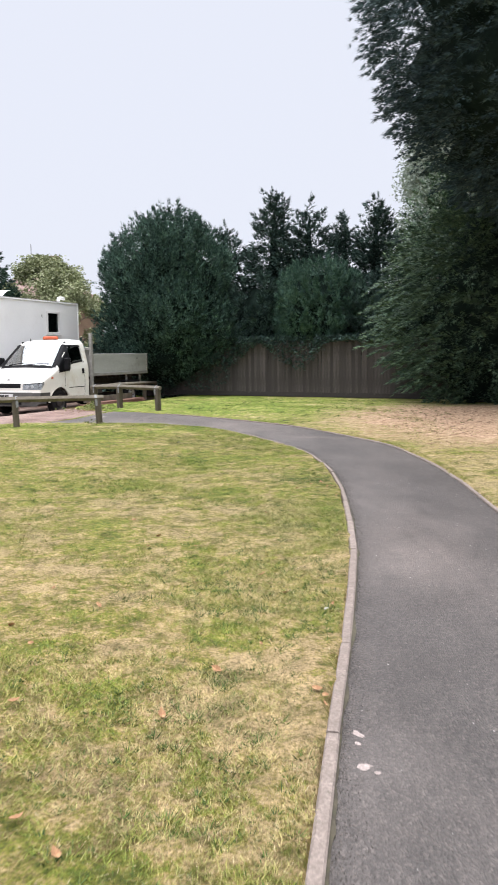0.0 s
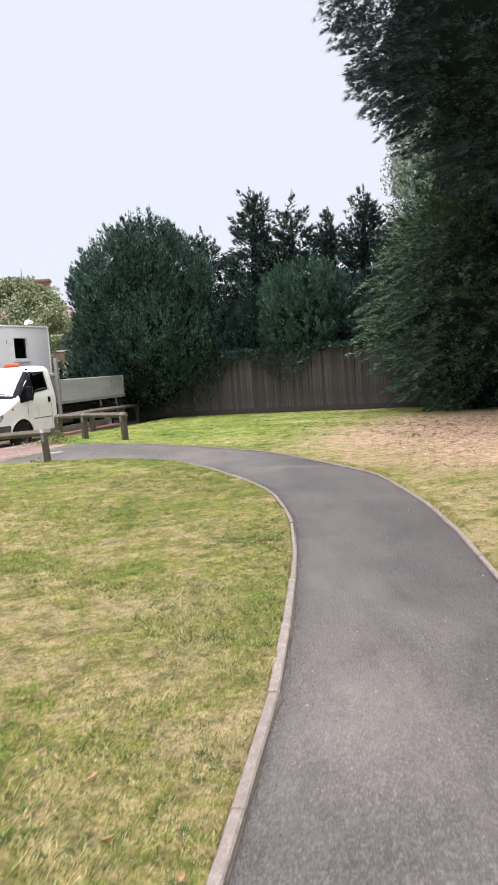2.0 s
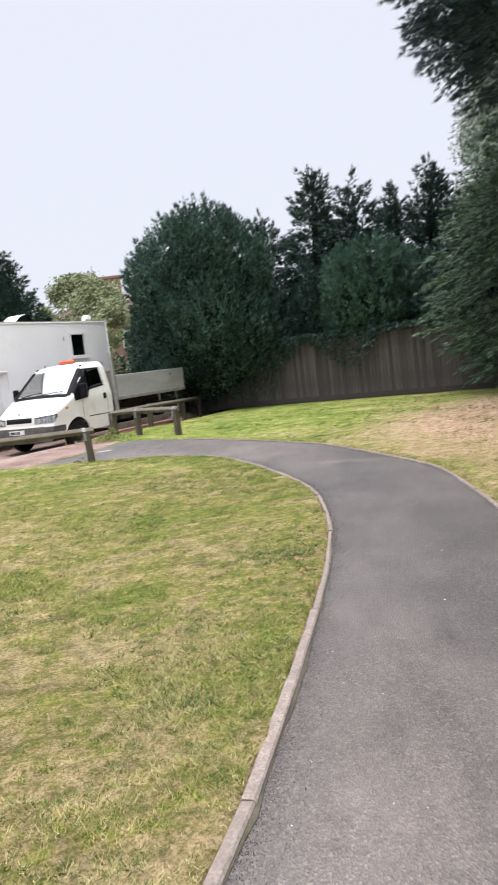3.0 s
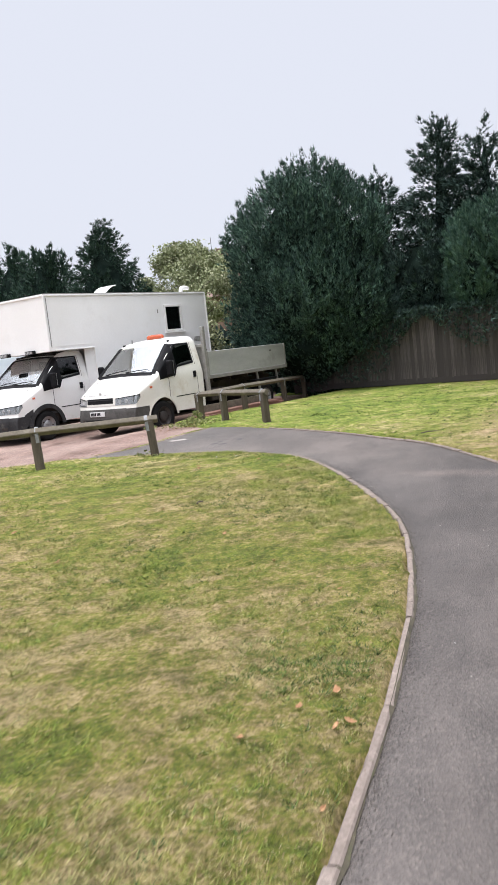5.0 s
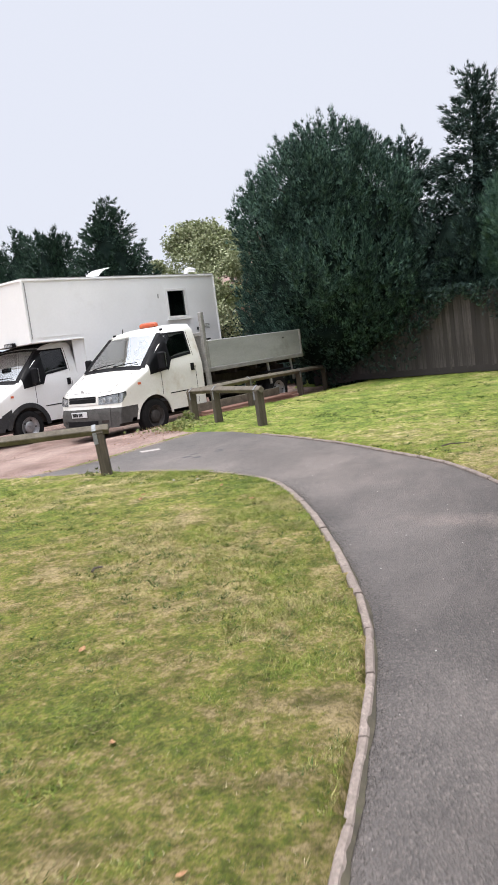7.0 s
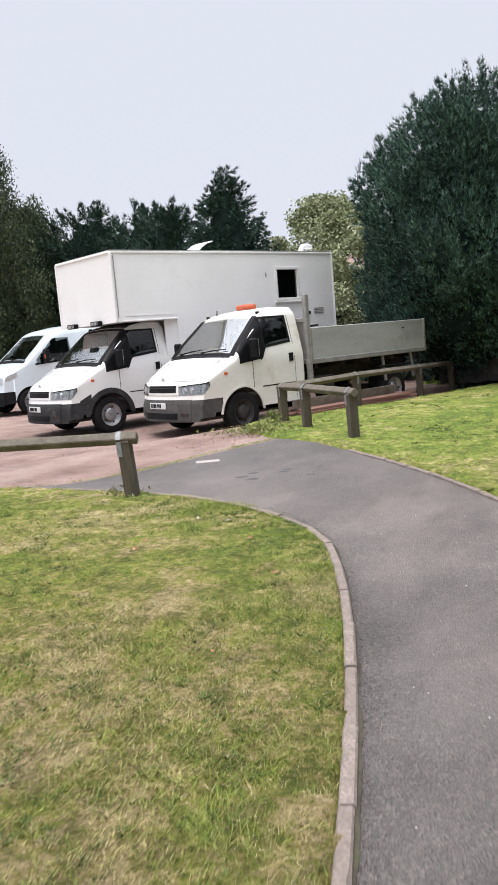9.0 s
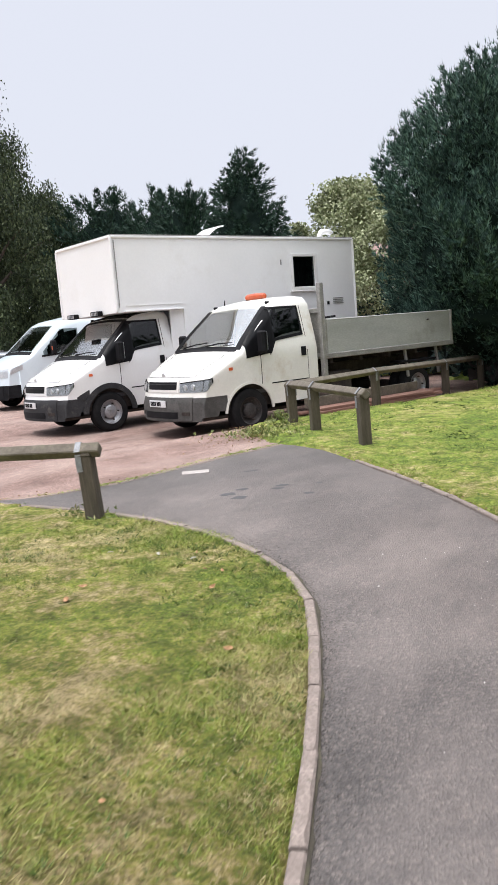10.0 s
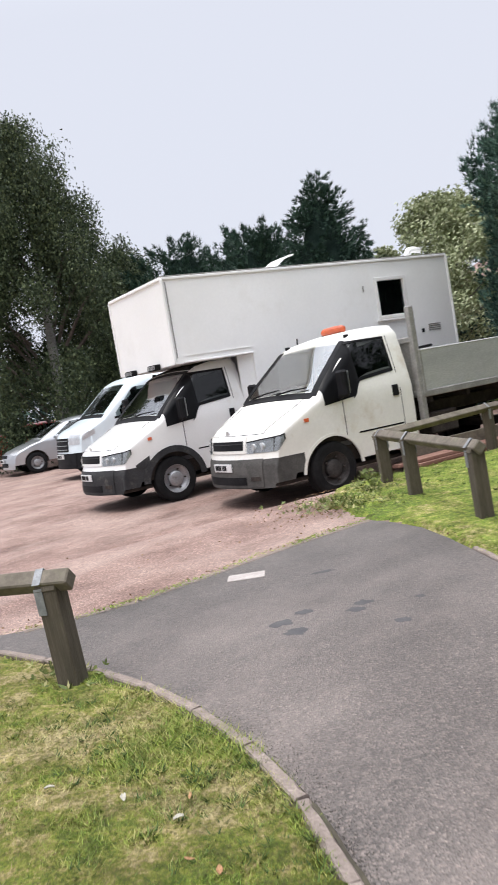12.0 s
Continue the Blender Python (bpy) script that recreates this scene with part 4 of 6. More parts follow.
    def top_plate(self, s0, s1, v0, v1, proud=0.006, thick=0.014, n=10, m=13):
        return self.plate([[self.strip(s, v) for v in np.linspace(v0, v1, m)] for s in np.linspace(s0, s1, n)], proud, thick)

    def lamp_plate(self, v0, v1, lo, hi, proud, thick, n=6, m=9):
        """A plate on the front whose lower and upper edges follow lo(v) and hi(v), in metres along the profile."""
        cols = [[self.strip(lo(v) + (hi(v) - lo(v)) * t, v) for t in np.linspace(0, 1, n)] for v in np.linspace(v0, v1, m)]
        return self.plate(cols, proud, thick)

    def side_plate(self, sign, y0, y1, lo, hi, proud=0.006, thick=0.014, n=16, m=7):
        rows = []
        for y in np.linspace(y0, y1, n):
            a, b = lo(y), max(hi(y), lo(y) + 0.004)
            rows.append([self.flank(y, z, sign) for z in np.linspace(a, b, m)])
        return self.plate(rows, proud, thick)


def add_wheel(parent, x, y, r, width, side, rim_material, label, dual=False):
    wheel = part("wheel", lathe_bm([(-width * 0.3, 0.05), (-width * 0.3, r * 0.3), (width * 0.1, r * 0.3), (width * 0.1, 0.05)]), CHASSIS, parent, label)
    wheel.location = (x - side * width / 2, y, r)
    prof = [(-width * .5, r * .62), (-width * .5, r * .86), (-width * .42, r * .97), (-width * .3, r), (width * .3, r), (width * .42, r * .97), (width * .5, r * .86), (width * .5, r * .62)]
    part("tyre", lathe_bm(prof, segments=36, loop=True), RUBBER, wheel)
    w = width * side
    part("rim", lathe_bm([(w * .1, r * .3), (w * .28, r * .5), (w * .34, r * .56), (w * .47, r * .6), (w * .5, r * .645), (w * .4, r * .66), (-w * .3, r * .66)], segments=32, caps=(True, False)), rim_material, wheel)
    part("hub", lathe_bm([(w * .05, r * .36), (w * .36, r * .34), (w * .42, r * .28), (w * .46, r * .16), (w * .46, 0.01)], segments=20), rim_material, wheel)
    for i in range(5):
        a = 2 * math.pi * i / 5
        part("wheel_nut", lathe_bm([(w * .3, 0.014), (w * .47, 0.014), (w * .49, 0.006)], segments=6, at=(0, math.cos(a) * r * .42, math.sin(a) * r * .42)), CHASSIS, wheel)
    if dual:
        inner = part("tyre", lathe_bm([(a - side * (width + 0.03), b) for a, b in prof], segments=28, loop=True), RUBBER, wheel)
    return wheel


def add_plate(parent, shell, s, v, size=(0.40, 0.10), seed=0):
    """A front number plate with plain bars for its characters."""
    c = shell.strip(s, v)
    base = part("number_plate", box_bm((size[0], 0.012, size[1]), bevel=0.003), PLATE, parent, "white number plate with dark bars")
    base.location = (c.x, c.y - 0.022, c.z)
    rng = random.Random(seed)
    x = -size[0] * 0.42
    for i in range(7):
        w = rng.choice((0.026, 0.034))
        bar = part("bar", box_bm((w, 0.004, size[1] * 0.62)), BLACK, base)
        bar.location = (x + w / 2, -0.0082, 0)
        x += w + 0.011 + (0.02 if i == 3 else 0)


def add_seats(parent, floor, xs, y):
    for x in xs:
        bm = box_bm((0.46, 0.48, 0.16), (x, y - 0.1, floor + 0.42), bevel=0.04)
        box_bm((0.46, 0.14, 0.62), (x, y + 0.2, floor + 0.75), (-12, 0, 0), 0.04, bm)
        box_bm((0.26, 0.1, 0.18), (x, y + 0.3, floor + 1.14), (-10, 0, 0), 0.03, bm)
        part("seat", bm, INSIDE, parent, "dark fabric seat")


def cab_profile():
    return [(0.0, 0.27), (0.004, 0.42), (0.012, 0.56), (0.04, 0.635), (0.06, 0.70), (0.085, 0.86), (0.12, 0.93), (0.2, 0.99), (0.45, 1.10), (0.92, 1.27),
            (1.15, 1.475), (1.38, 1.68), (1.60, 1.875), (1.68, 1.935), (1.8, 1.985), (2.05, 2.03), (2.30, 2.045), (2.46, 2.03), (2.48, 2.0)]


def build_van_cab(parent, paint, arch_dark, rim, plate_seed, door_glass):
    """Short-nosed van cab: body, screens, lamps, bumper, mirrors, wheels."""
    sh = Shell(cab_profile(), 0.985, 1.2, 0.79, 2.04, 0.5, 0.24, [(AXLE, 0.425)], 0.40, 0.425)
    s_at = lambda y: float(np.interp(y, sh.p[:, 0], sh.s))
    s0, s1 = s_at(0.95), s_at(1.63)
    zlow = lambda y: 1.15 + 0.10 * (y - 1.1) + 0.19 * float(smooth01((y - 1.50) / 0.16))
    zhigh = lambda y: min(1.885, float(sh.top(y)) + 0.003)
    open_top = lambda s, v: s0 + 0.05 < s < s1 - 0.04 and abs(v) < 0.86
    open_side = lambda y, z: 1.24 < y < 2.18 and zlow(y) + 0.04 < z < zhigh(y) - 0.04
    body = part("body", scored(sh.body_bm(open_top, open_side), 0.63, 0.645), paint, parent, smooth=True)
    bumper = BUMPER if arch_dark else WORN_BUMPER
    body.data.materials.append(bumper)
    for poly in body.data.polygons:
        if poly.center.z < 0.63 and poly.center.y < 0.645:
            poly.material_index = 1
    ws = part("windscreen", sh.top_plate(s0, s1, -0.93, 0.93, 0.004, 0.006), GLASS, body, "sloping glass windscreen")
    ws.visible_shadow = False
    for v in (-1, 1):
        part("screen_seal", sh.top_plate(s0 - 0.02, s1 + 0.02, v * 0.88, v * 1.012, 0.009, 0.014, m=3), BLACK, ws)
    part("cowl", sh.top_plate(s0 - 0.09, s0 + 0.03, -0.93, 0.93, 0.010, 0.016, n=4), BLACK, body, "black plastic scuttle panel")
    # whole roof blackened: a seal edge plus the box's shade put into colour
    if arch_dark:
        part("roof_seal_shade", sh.top_plate(s1, s_at(2.44), -1.0, 1.0, 0.006, 0.012, n=8, m=15), BLACK, body, "black cab roof under the box, seal edge and painted shade")
        part("header", sh.top_plate(s1 - 0.025, s1 + 0.02, -0.93, 0.93, 0.007, 0.014, n=3), BLACK, ws)
    for side in (-1, 1):
        pane = part("door_glass", sh.side_plate(side, 1.56, 2.20, zlow, zhigh, 0.004, 0.006), door_glass, body, "dark door window")
        pane.visible_shadow = False
        part("quarter_panel", sh.side_plate(side, 1.03, 1.60, zlow, zhigh, 0.007, 0.014), GLOSS_BLACK, body, "black quarter window and mirror base")
        part("window_seal", sh.side_plate(side, 1.50, 2.23, lambda y: zlow(y) - 0.025, lambda y: zlow(y) + 0.02, 0.008, 0.016), BLACK, body)
        part("window_seal", sh.side_plate(side, 1.60, 2.23, lambda y: zhigh(y) - 0.02, lambda y: zhigh(y) + 0.012, 0.008, 0.016), BLACK, body)
        part("window_seal", sh.side_plate(side, 2.195, 2.23, zlow, zhigh, 0.008, 0.016, n=3), BLACK, body)
        part("window_divider", sh.side_plate(side, 1.60, 1.635, zlow, zhigh, 0.008, 0.016, n=3), BLACK, body)
        v0, v1 = sorted((side * 0.55, side * 0.99))
        slo = lambda v: s_at(0.060) + 0.008 * abs(v)
        shi = lambda v: s_at(0.082) + 0.085 * (abs(v) - 0.55)
        zlo = lambda y: 0.705 + 1.1 * (y - 0.3)
        zhi = lambda y: 0.872 + 0.25 * (y - 0.3)
        lamp = part("headlamp", sh.side_plate(side, 0.30, 0.42, zlo, zhi, 0.004, 0.02), LAMP_BASE, body, "clear wraparound headlamp")
        part("lamp_housing", sh.lamp_plate(v0, v1, slo, shi, 0.004, 0.02), LAMP_BASE, lamp)
        for v in (0.67, 0.82):
            c = sh.strip((slo(v) + shi(v)) / 2, side * v)
            part("reflector_bowl", lathe_bm([(-0.012, 0.04), (-0.012, 0.046), (0.02, 0.046), (0.012, 0.022), (0.004, 0.024)], "y", 16, at=(c.x, c.y - 0.004, c.z)), CHROME, lamp)
        for lens in (part("lamp_lens", sh.lamp_plate(v0, v1, slo, shi, 0.024, 0.006), LENS, lamp), part("lamp_lens", sh.side_plate(side, 0.30, 0.42, zlo, zhi, 0.018, 0.006), LENS, lamp)):
            lens.visible_shadow = False
        rim_lo = lambda v: shi(v) - 0.004
        part("lamp_edge", sh.lamp_plate(v0, v1, rim_lo, lambda v: shi(v) + 0.012, 0.012, 0.02, n=2), BLACK, lamp)
        part("lamp_edge", sh.side_plate(side, 0.30, 0.425, lambda y: zhi(y) - 0.006, lambda y: zhi(y) + 0.008, 0.012, 0.02, m=2), BLACK, lamp)
        part("lamp_edge", sh.side_plate(side, 0.412, 0.425, zlo, zhi, 0.012, 0.02, n=2), BLACK, lamp)
        part("door_seam", sh.side_plate(side, 1.30, 1.312, lambda y: 0.73, lambda y: zlow(y), 0.001, 0.01, n=3), BLACK, body)
        part("door_seam", sh.side_plate(side, 2.27, 2.28, lambda y: 0.45, lambda y: 1.9, 0.001, 0.01, n=3), BLACK, body)
        part("rub_strip", sh.side_plate(side, 1.50, 2.26, lambda y: 0.715, lambda y: 0.735, 0.003, 0.012), BLACK, body)
        part("door_handle", sh.side_plate(side, 2.14, 2.23, lambda y: 1.10, lambda y: 1.24, 0.018, 0.03, n=4), BLACK, body, "black door handle")
        rep = part("side_repeater", sh.side_plate(side, 0.70, 0.76, lambda y: 0.99, lambda y: 1.035, 0.014, 0.02, n=4), ORANGE_LAMP, body, "orange side indicator")
        # wheel arch lip
        rows = []
        for a in np.linspace(0.05, math.pi - 0.05, 22):
            rows.append([sh.flank(AXLE - r * math.cos(a), 0.33 + r * math.sin(a), side) for r in ((0.425, 0.47, 0.52) if arch_dark else (0.425, 0.445, 0.46))])
        part("arch_trim", sh.plate(rows, 0.018 if arch_dark else 0.010, 0.03), BUMPER if arch_dark else paint, body, "grey plastic wheel arch" if arch_dark else "")
        if arch_dark:
            part("corner_trim", sh.side_plate(side, 0.46, 0.68, lambda y: 0.62, lambda y: 0.66 + 0.5 * (y - 0.46), 0.012, 0.02), BUMPER, body)
        # mirror on its arm
        w = sh.belt
        m = part("mirror", box_bm((0.17, 0.10, 0.34), (side * (w + 0.11), 1.27, 1.38), bevel=0.03), BLACK, body, "black door mirror")
        part("mirror_arm", box_bm((0.20, 0.05, 0.06), (side * (w - 0.0), 1.27, 1.21), (0, side * -18, 0), 0.012), BLACK, m)
        part("mirror_glass", box_bm((0.13, 0.006, 0.28), (side * (w + 0.11), 1.323, 1.39)), CHROME, m)
    part("bumper", sh.top_plate(0.02, s_at(0.04), -0.84, 0.84, 0.012, 0.03, n=8, m=21), bumper, body, "scuffed dark grey front bumper")
    part("lower_grille", sh.top_plate(0.05, 0.15, -0.55, 0.55, 0.018, 0.01, n=3), BLACK, body)
    for v in (-0.72, 0.72):
        part("fog_lamp", sh.top_plate(0.10, 0.15, v - 0.08, v + 0.08, 0.018, 0.012, n=3, m=5), CHASSIS, body)
    part("grille_surround", sh.top_plate(s_at(0.062), s_at(0.11), -0.53, 0.53, 0.012, 0.02, n=5), paint, body)
    gr = part("grille", sh.top_plate(s_at(0.068), s_at(0.088), -0.48, 0.48, 0.016, 0.02, n=4), BLACK, body, "black slotted grille")
    part("grille_slat", sh.top_plate(s_at(0.0795), s_at(0.0815), -0.47, 0.47, 0.022, 0.012, n=2), BUMPER, gr)
    bc = sh.strip(s_at(0.15), 0)
    part("badge", lathe_bm([(-0.01, 0.05), (0.006, 0.05), (0.01, 0.03)], "y", 16, at=(bc.x, bc.y - 0.004, bc.z)), CHROME, body, "small oval badge")
    add_plate(body, sh, s_at(0.011), -0.0, (0.46, 0.105), plate_seed)
    # shut lines of the bonnet
    for v in (-0.80, 0.80):
        part("bonnet_seam", sh.top_plate(s_at(0.13), s0 - 0.09, v - 0.006, v + 0.006, 0.0015, 0.008, n=12, m=2), BLACK, body)
    part("bonnet_seam", sh.top_plate(s_at(0.122), s_at(0.122) + 0.009, -0.80, 0.80, 0.0015, 0.008, n=2, m=15), BLACK, body)
    # wipers
    for x, turn in ((-0.42, 9), (0.30, 9)):
        a = sh.strip(s0 + 0.015, x - 0.25)
        b = sh.strip(s0 + 0.10, x + 0.45)
        up = Vector((0, -0.018, 0.022))
        part("wiper", tube_bm([a + up, (a + b) / 2 + up * 1.5, b + up], [0.012, 0.010, 0.007], 5), BLACK, body)
    # inside: floor, dashboard, steering wheel, seats, rear wall
    bm = box_bm((1.8, 1.55, 0.06), (0, 1.65, 0.62))
    box_bm((1.74, 0.42, 0.36), (0, 1.17, 1.04), (12, 0, 0), 0.05, bm)
    part("dashboard", bm, INSIDE, body, "dark grey dashboard and floor")
    part("steering_wheel", lathe_bm([(-0.015, 0.17), (-0.015, 0.2), (0.015, 0.2), (0.015, 0.17)], "y", 20), INSIDE, body).matrix_local = pose(-0.42, 1.45, 1.27, -38)
    add_seats(body, 0.60, (-0.45, 0.12, 0.58), 1.98)
    # unseen dark sheet added to stop light passing under the cab
    part("under_light_block", box_bm((1.66, 2.2, 0.05), (0, 1.36, 0.30), bevel=0.01), CHASSIS, body)
    # wheel housings and wheels
    part("wheel_housing", box_bm((1.76, 0.98, 0.42), (0, AXLE, 0.60)), CHASSIS, body)
    for side in (-1, 1):
        add_wheel(parent, side * 0.965, AXLE, 0.345, 0.21, side, rim, "front wheel with black tyre")
    for x in (-0.7, 0.7):
        part("roof_marker", box_bm((0.05, 0.07, 0.05), (x, 1.74, 1.985 - 0.02 * abs(x)), bevel=0.01), BLACK, body)
    return sh, body


AXLE, SETBACK = 1.06, 0.18


def local_place(hub, turn, axle=AXLE):
    """The pose of a vehicle whose near front wheel's outer face stands at hub."""
    r = radians(turn)
    ax, ay = np.array((math.cos(r), math.sin(r))), np.array((-math.sin(r), math.cos(r)))
    o = np.array(hub) - ax * 0.965 - ay * axle
    return pose(o[0], o[1], -0.262, 0, 0, turn)


def set_back(vehicle):
    """The chassis and load body stand back behind the cab."""
    for ob in vehicle.children:
        if not (ob.name.startswith(("body", "beacon", "aerial")) or (ob.name.startswith("wheel") and ob.location.y < 2)):
            ob.location.y += SETBACK


def build_flatbed():
    truck = thing("flatbed_truck", local_place((-5.15, 21.58), -21.4), "white dropside flatbed truck with orange roof beacon, parked", "truck", "parked vehicles")
    sh, body = build_van_cab(truck, WORN_WHITE, False, RUSTY, 3, DARK_TINT)
    # beacon
    bm = lathe_bm([(-0.25, 0.02), (-0.235, 0.045), (-0.2, 0.058), (0, 0.064), (0.2, 0.058), (0.235, 0.045), (0.25, 0.02)], "x", 14, at=(0.0, 2.08, 2.10))
    beacon = part("beacon", bm, AMBER, truck, "orange amber light bar", smooth=False)
    part("beacon_base", box_bm((0.46, 0.1, 0.04), (0, 2.08, 2.045), bevel=0.01), BLACK, beacon)
    part("aerial", tube_bm([(-0.45, 1.75, 2.0), (-0.45, 1.76, 2.09)], [0.012, 0.01], 5), BLACK, truck)
    # chassis
    for x in (-0.4, 0.4):
        part("chassis_rail", box_bm((0.08, 3.9, 0.18), (x, 3.75, 0.80), bevel=0.01), CHASSIS, truck)
    bed = part("bed_floor", box_bm((2.04, 3.30, 0.06), (0, 4.06, 1.06), bevel=0.008), FRAME_GREY, truck, "grey steel load bed")
    for y in (2.6, 3.3, 4.0, 4.7, 5.4):
        part("cross_member", box_bm((2.0, 0.06, 0.12), (0, y, 0.975), bevel=0.006), CHASSIS, bed)
    for x in (-1.02, 1.02):
        part("side_rail", box_bm((0.06, 3.32, 0.09), (x, 4.06, 1.045), bevel=0.01), FRAME_GREY, bed)
        side = part("dropside", box_bm((0.028, 3.24, 0.60), (x * 1.0, 4.07, 1.345), bevel=0.006), ALLOY, truck, "dull aluminium dropside panel")
        for z in (1.06, 1.63):
            part("rib", box_bm((0.008, 3.18, 0.014), (x * 1.0 + math.copysign(0.014, x), 4.07, z), bevel=0.003), ALLOY, side)
        for y in (2.47, 5.67):
            part("latch", box_bm((0.05, 0.05, 0.62), (x * 1.01, y, 1.34), bevel=0.008), FRAME_GREY, side)
        part("pin", lathe_bm([(0, 0.015), (math.copysign(0.03, x), 0.015)], "x", 8, at=(x * 1.02, 5.0, 1.50)), CHASSIS, side)
        for y in (4.45, 5.3):
            part("guard_bracket", box_bm((0.05, 0.05, 0.50), (x * 0.96, y, 0.76), (8, 0, 0), 0.008), FRAME_GREY, truck)
        part("rear_mudguard", box_bm((0.30, 0.95, 0.04), (x * 0.86, 4.75, 0.79), bevel=0.01), BLACK, truck)
    part("tailboard", box_bm((2.0, 0.03, 0.60), (0, 5.70, 1.345), bevel=0.006), ALLOY, truck, "aluminium tailboard")
    head = part("headboard", box_bm((2.02, 0.03, 0.75), (0, 2.46, 1.38), bevel=0.006), FRAME_GREY, truck, "grey headboard frame behind the cab")
    for x, tall in ((-1.0, 1.22), (1.0, 1.62)):
        part("headboard_post", box_bm((0.09, 0.09, tall), (x, 2.43, 0.61 + tall / 2), bevel=0.01), FRAME_GREY, head)
    part("headboard_bar", box_bm((2.0, 0.06, 0.08), (0, 2.43, 1.79), bevel=0.01), FRAME_GREY, head)
    part("load_bar", tube_bm([(0.5, 2.7, 1.66), (0.1, 3.6, 1.69)], [0.02, 0.02], 6), BLACK, truck)
    part("step_box", box_bm((0.3, 0.5, 0.3), (0.78, 2.86, 0.62), bevel=0.02), CHASSIS, truck)
    for side in (-1, 1):
        add_wheel(truck, side * 0.97, 4.75, 0.345, 0.2, side, RIM, "rear wheel with black tyre", True)
    part("axle", box_bm((1.5, 0.14, 0.14), (0, 4.75, 0.36), bevel=0.02), CHASSIS, truck)
    part("fuel_tank", box_bm((0.5, 0.9, 0.28), (-0.55, 3.4, 0.55), bevel=0.03), CHASSIS, truck)
    set_back(truck)
    # long boards stacked on the ground beside the chassis
    base = truck.matrix_world.copy()
    rng = random.Random(5)
    for i in range(15):
        x, z = 1.02 + 0.14 * (i % 3), 0.03 + 0.048 * (i // 3)
        bm = box_bm((0.135, 2.9 + rng.uniform(-0.3, 0.2), 0.045), bevel=0.005)
        ob = part("plank", bm, TIMBER, None)
        tagged(ob, "long reddish-brown timber plank in a stack beside the truck", "plank", "stacked planks")
        ob.matrix_world = base @ pose(x, 3.4 + SETBACK + rng.uniform(-0.15, 0.15), z + 0.01, 0, 0, rng.uniform(-1.2, 1.2))
    ob = part("plank", box_bm((0.05, 2.7, 0.16), bevel=0.005), RAIL, None)
    tagged(ob, "pale weathered plank on edge on the timber stack", "plank", "stacked planks")
    ob.matrix_world = base @ pose(1.06, 3.25 + SETBACK, 0.03 + 0.048 * 5 + 0.065)
    return truck


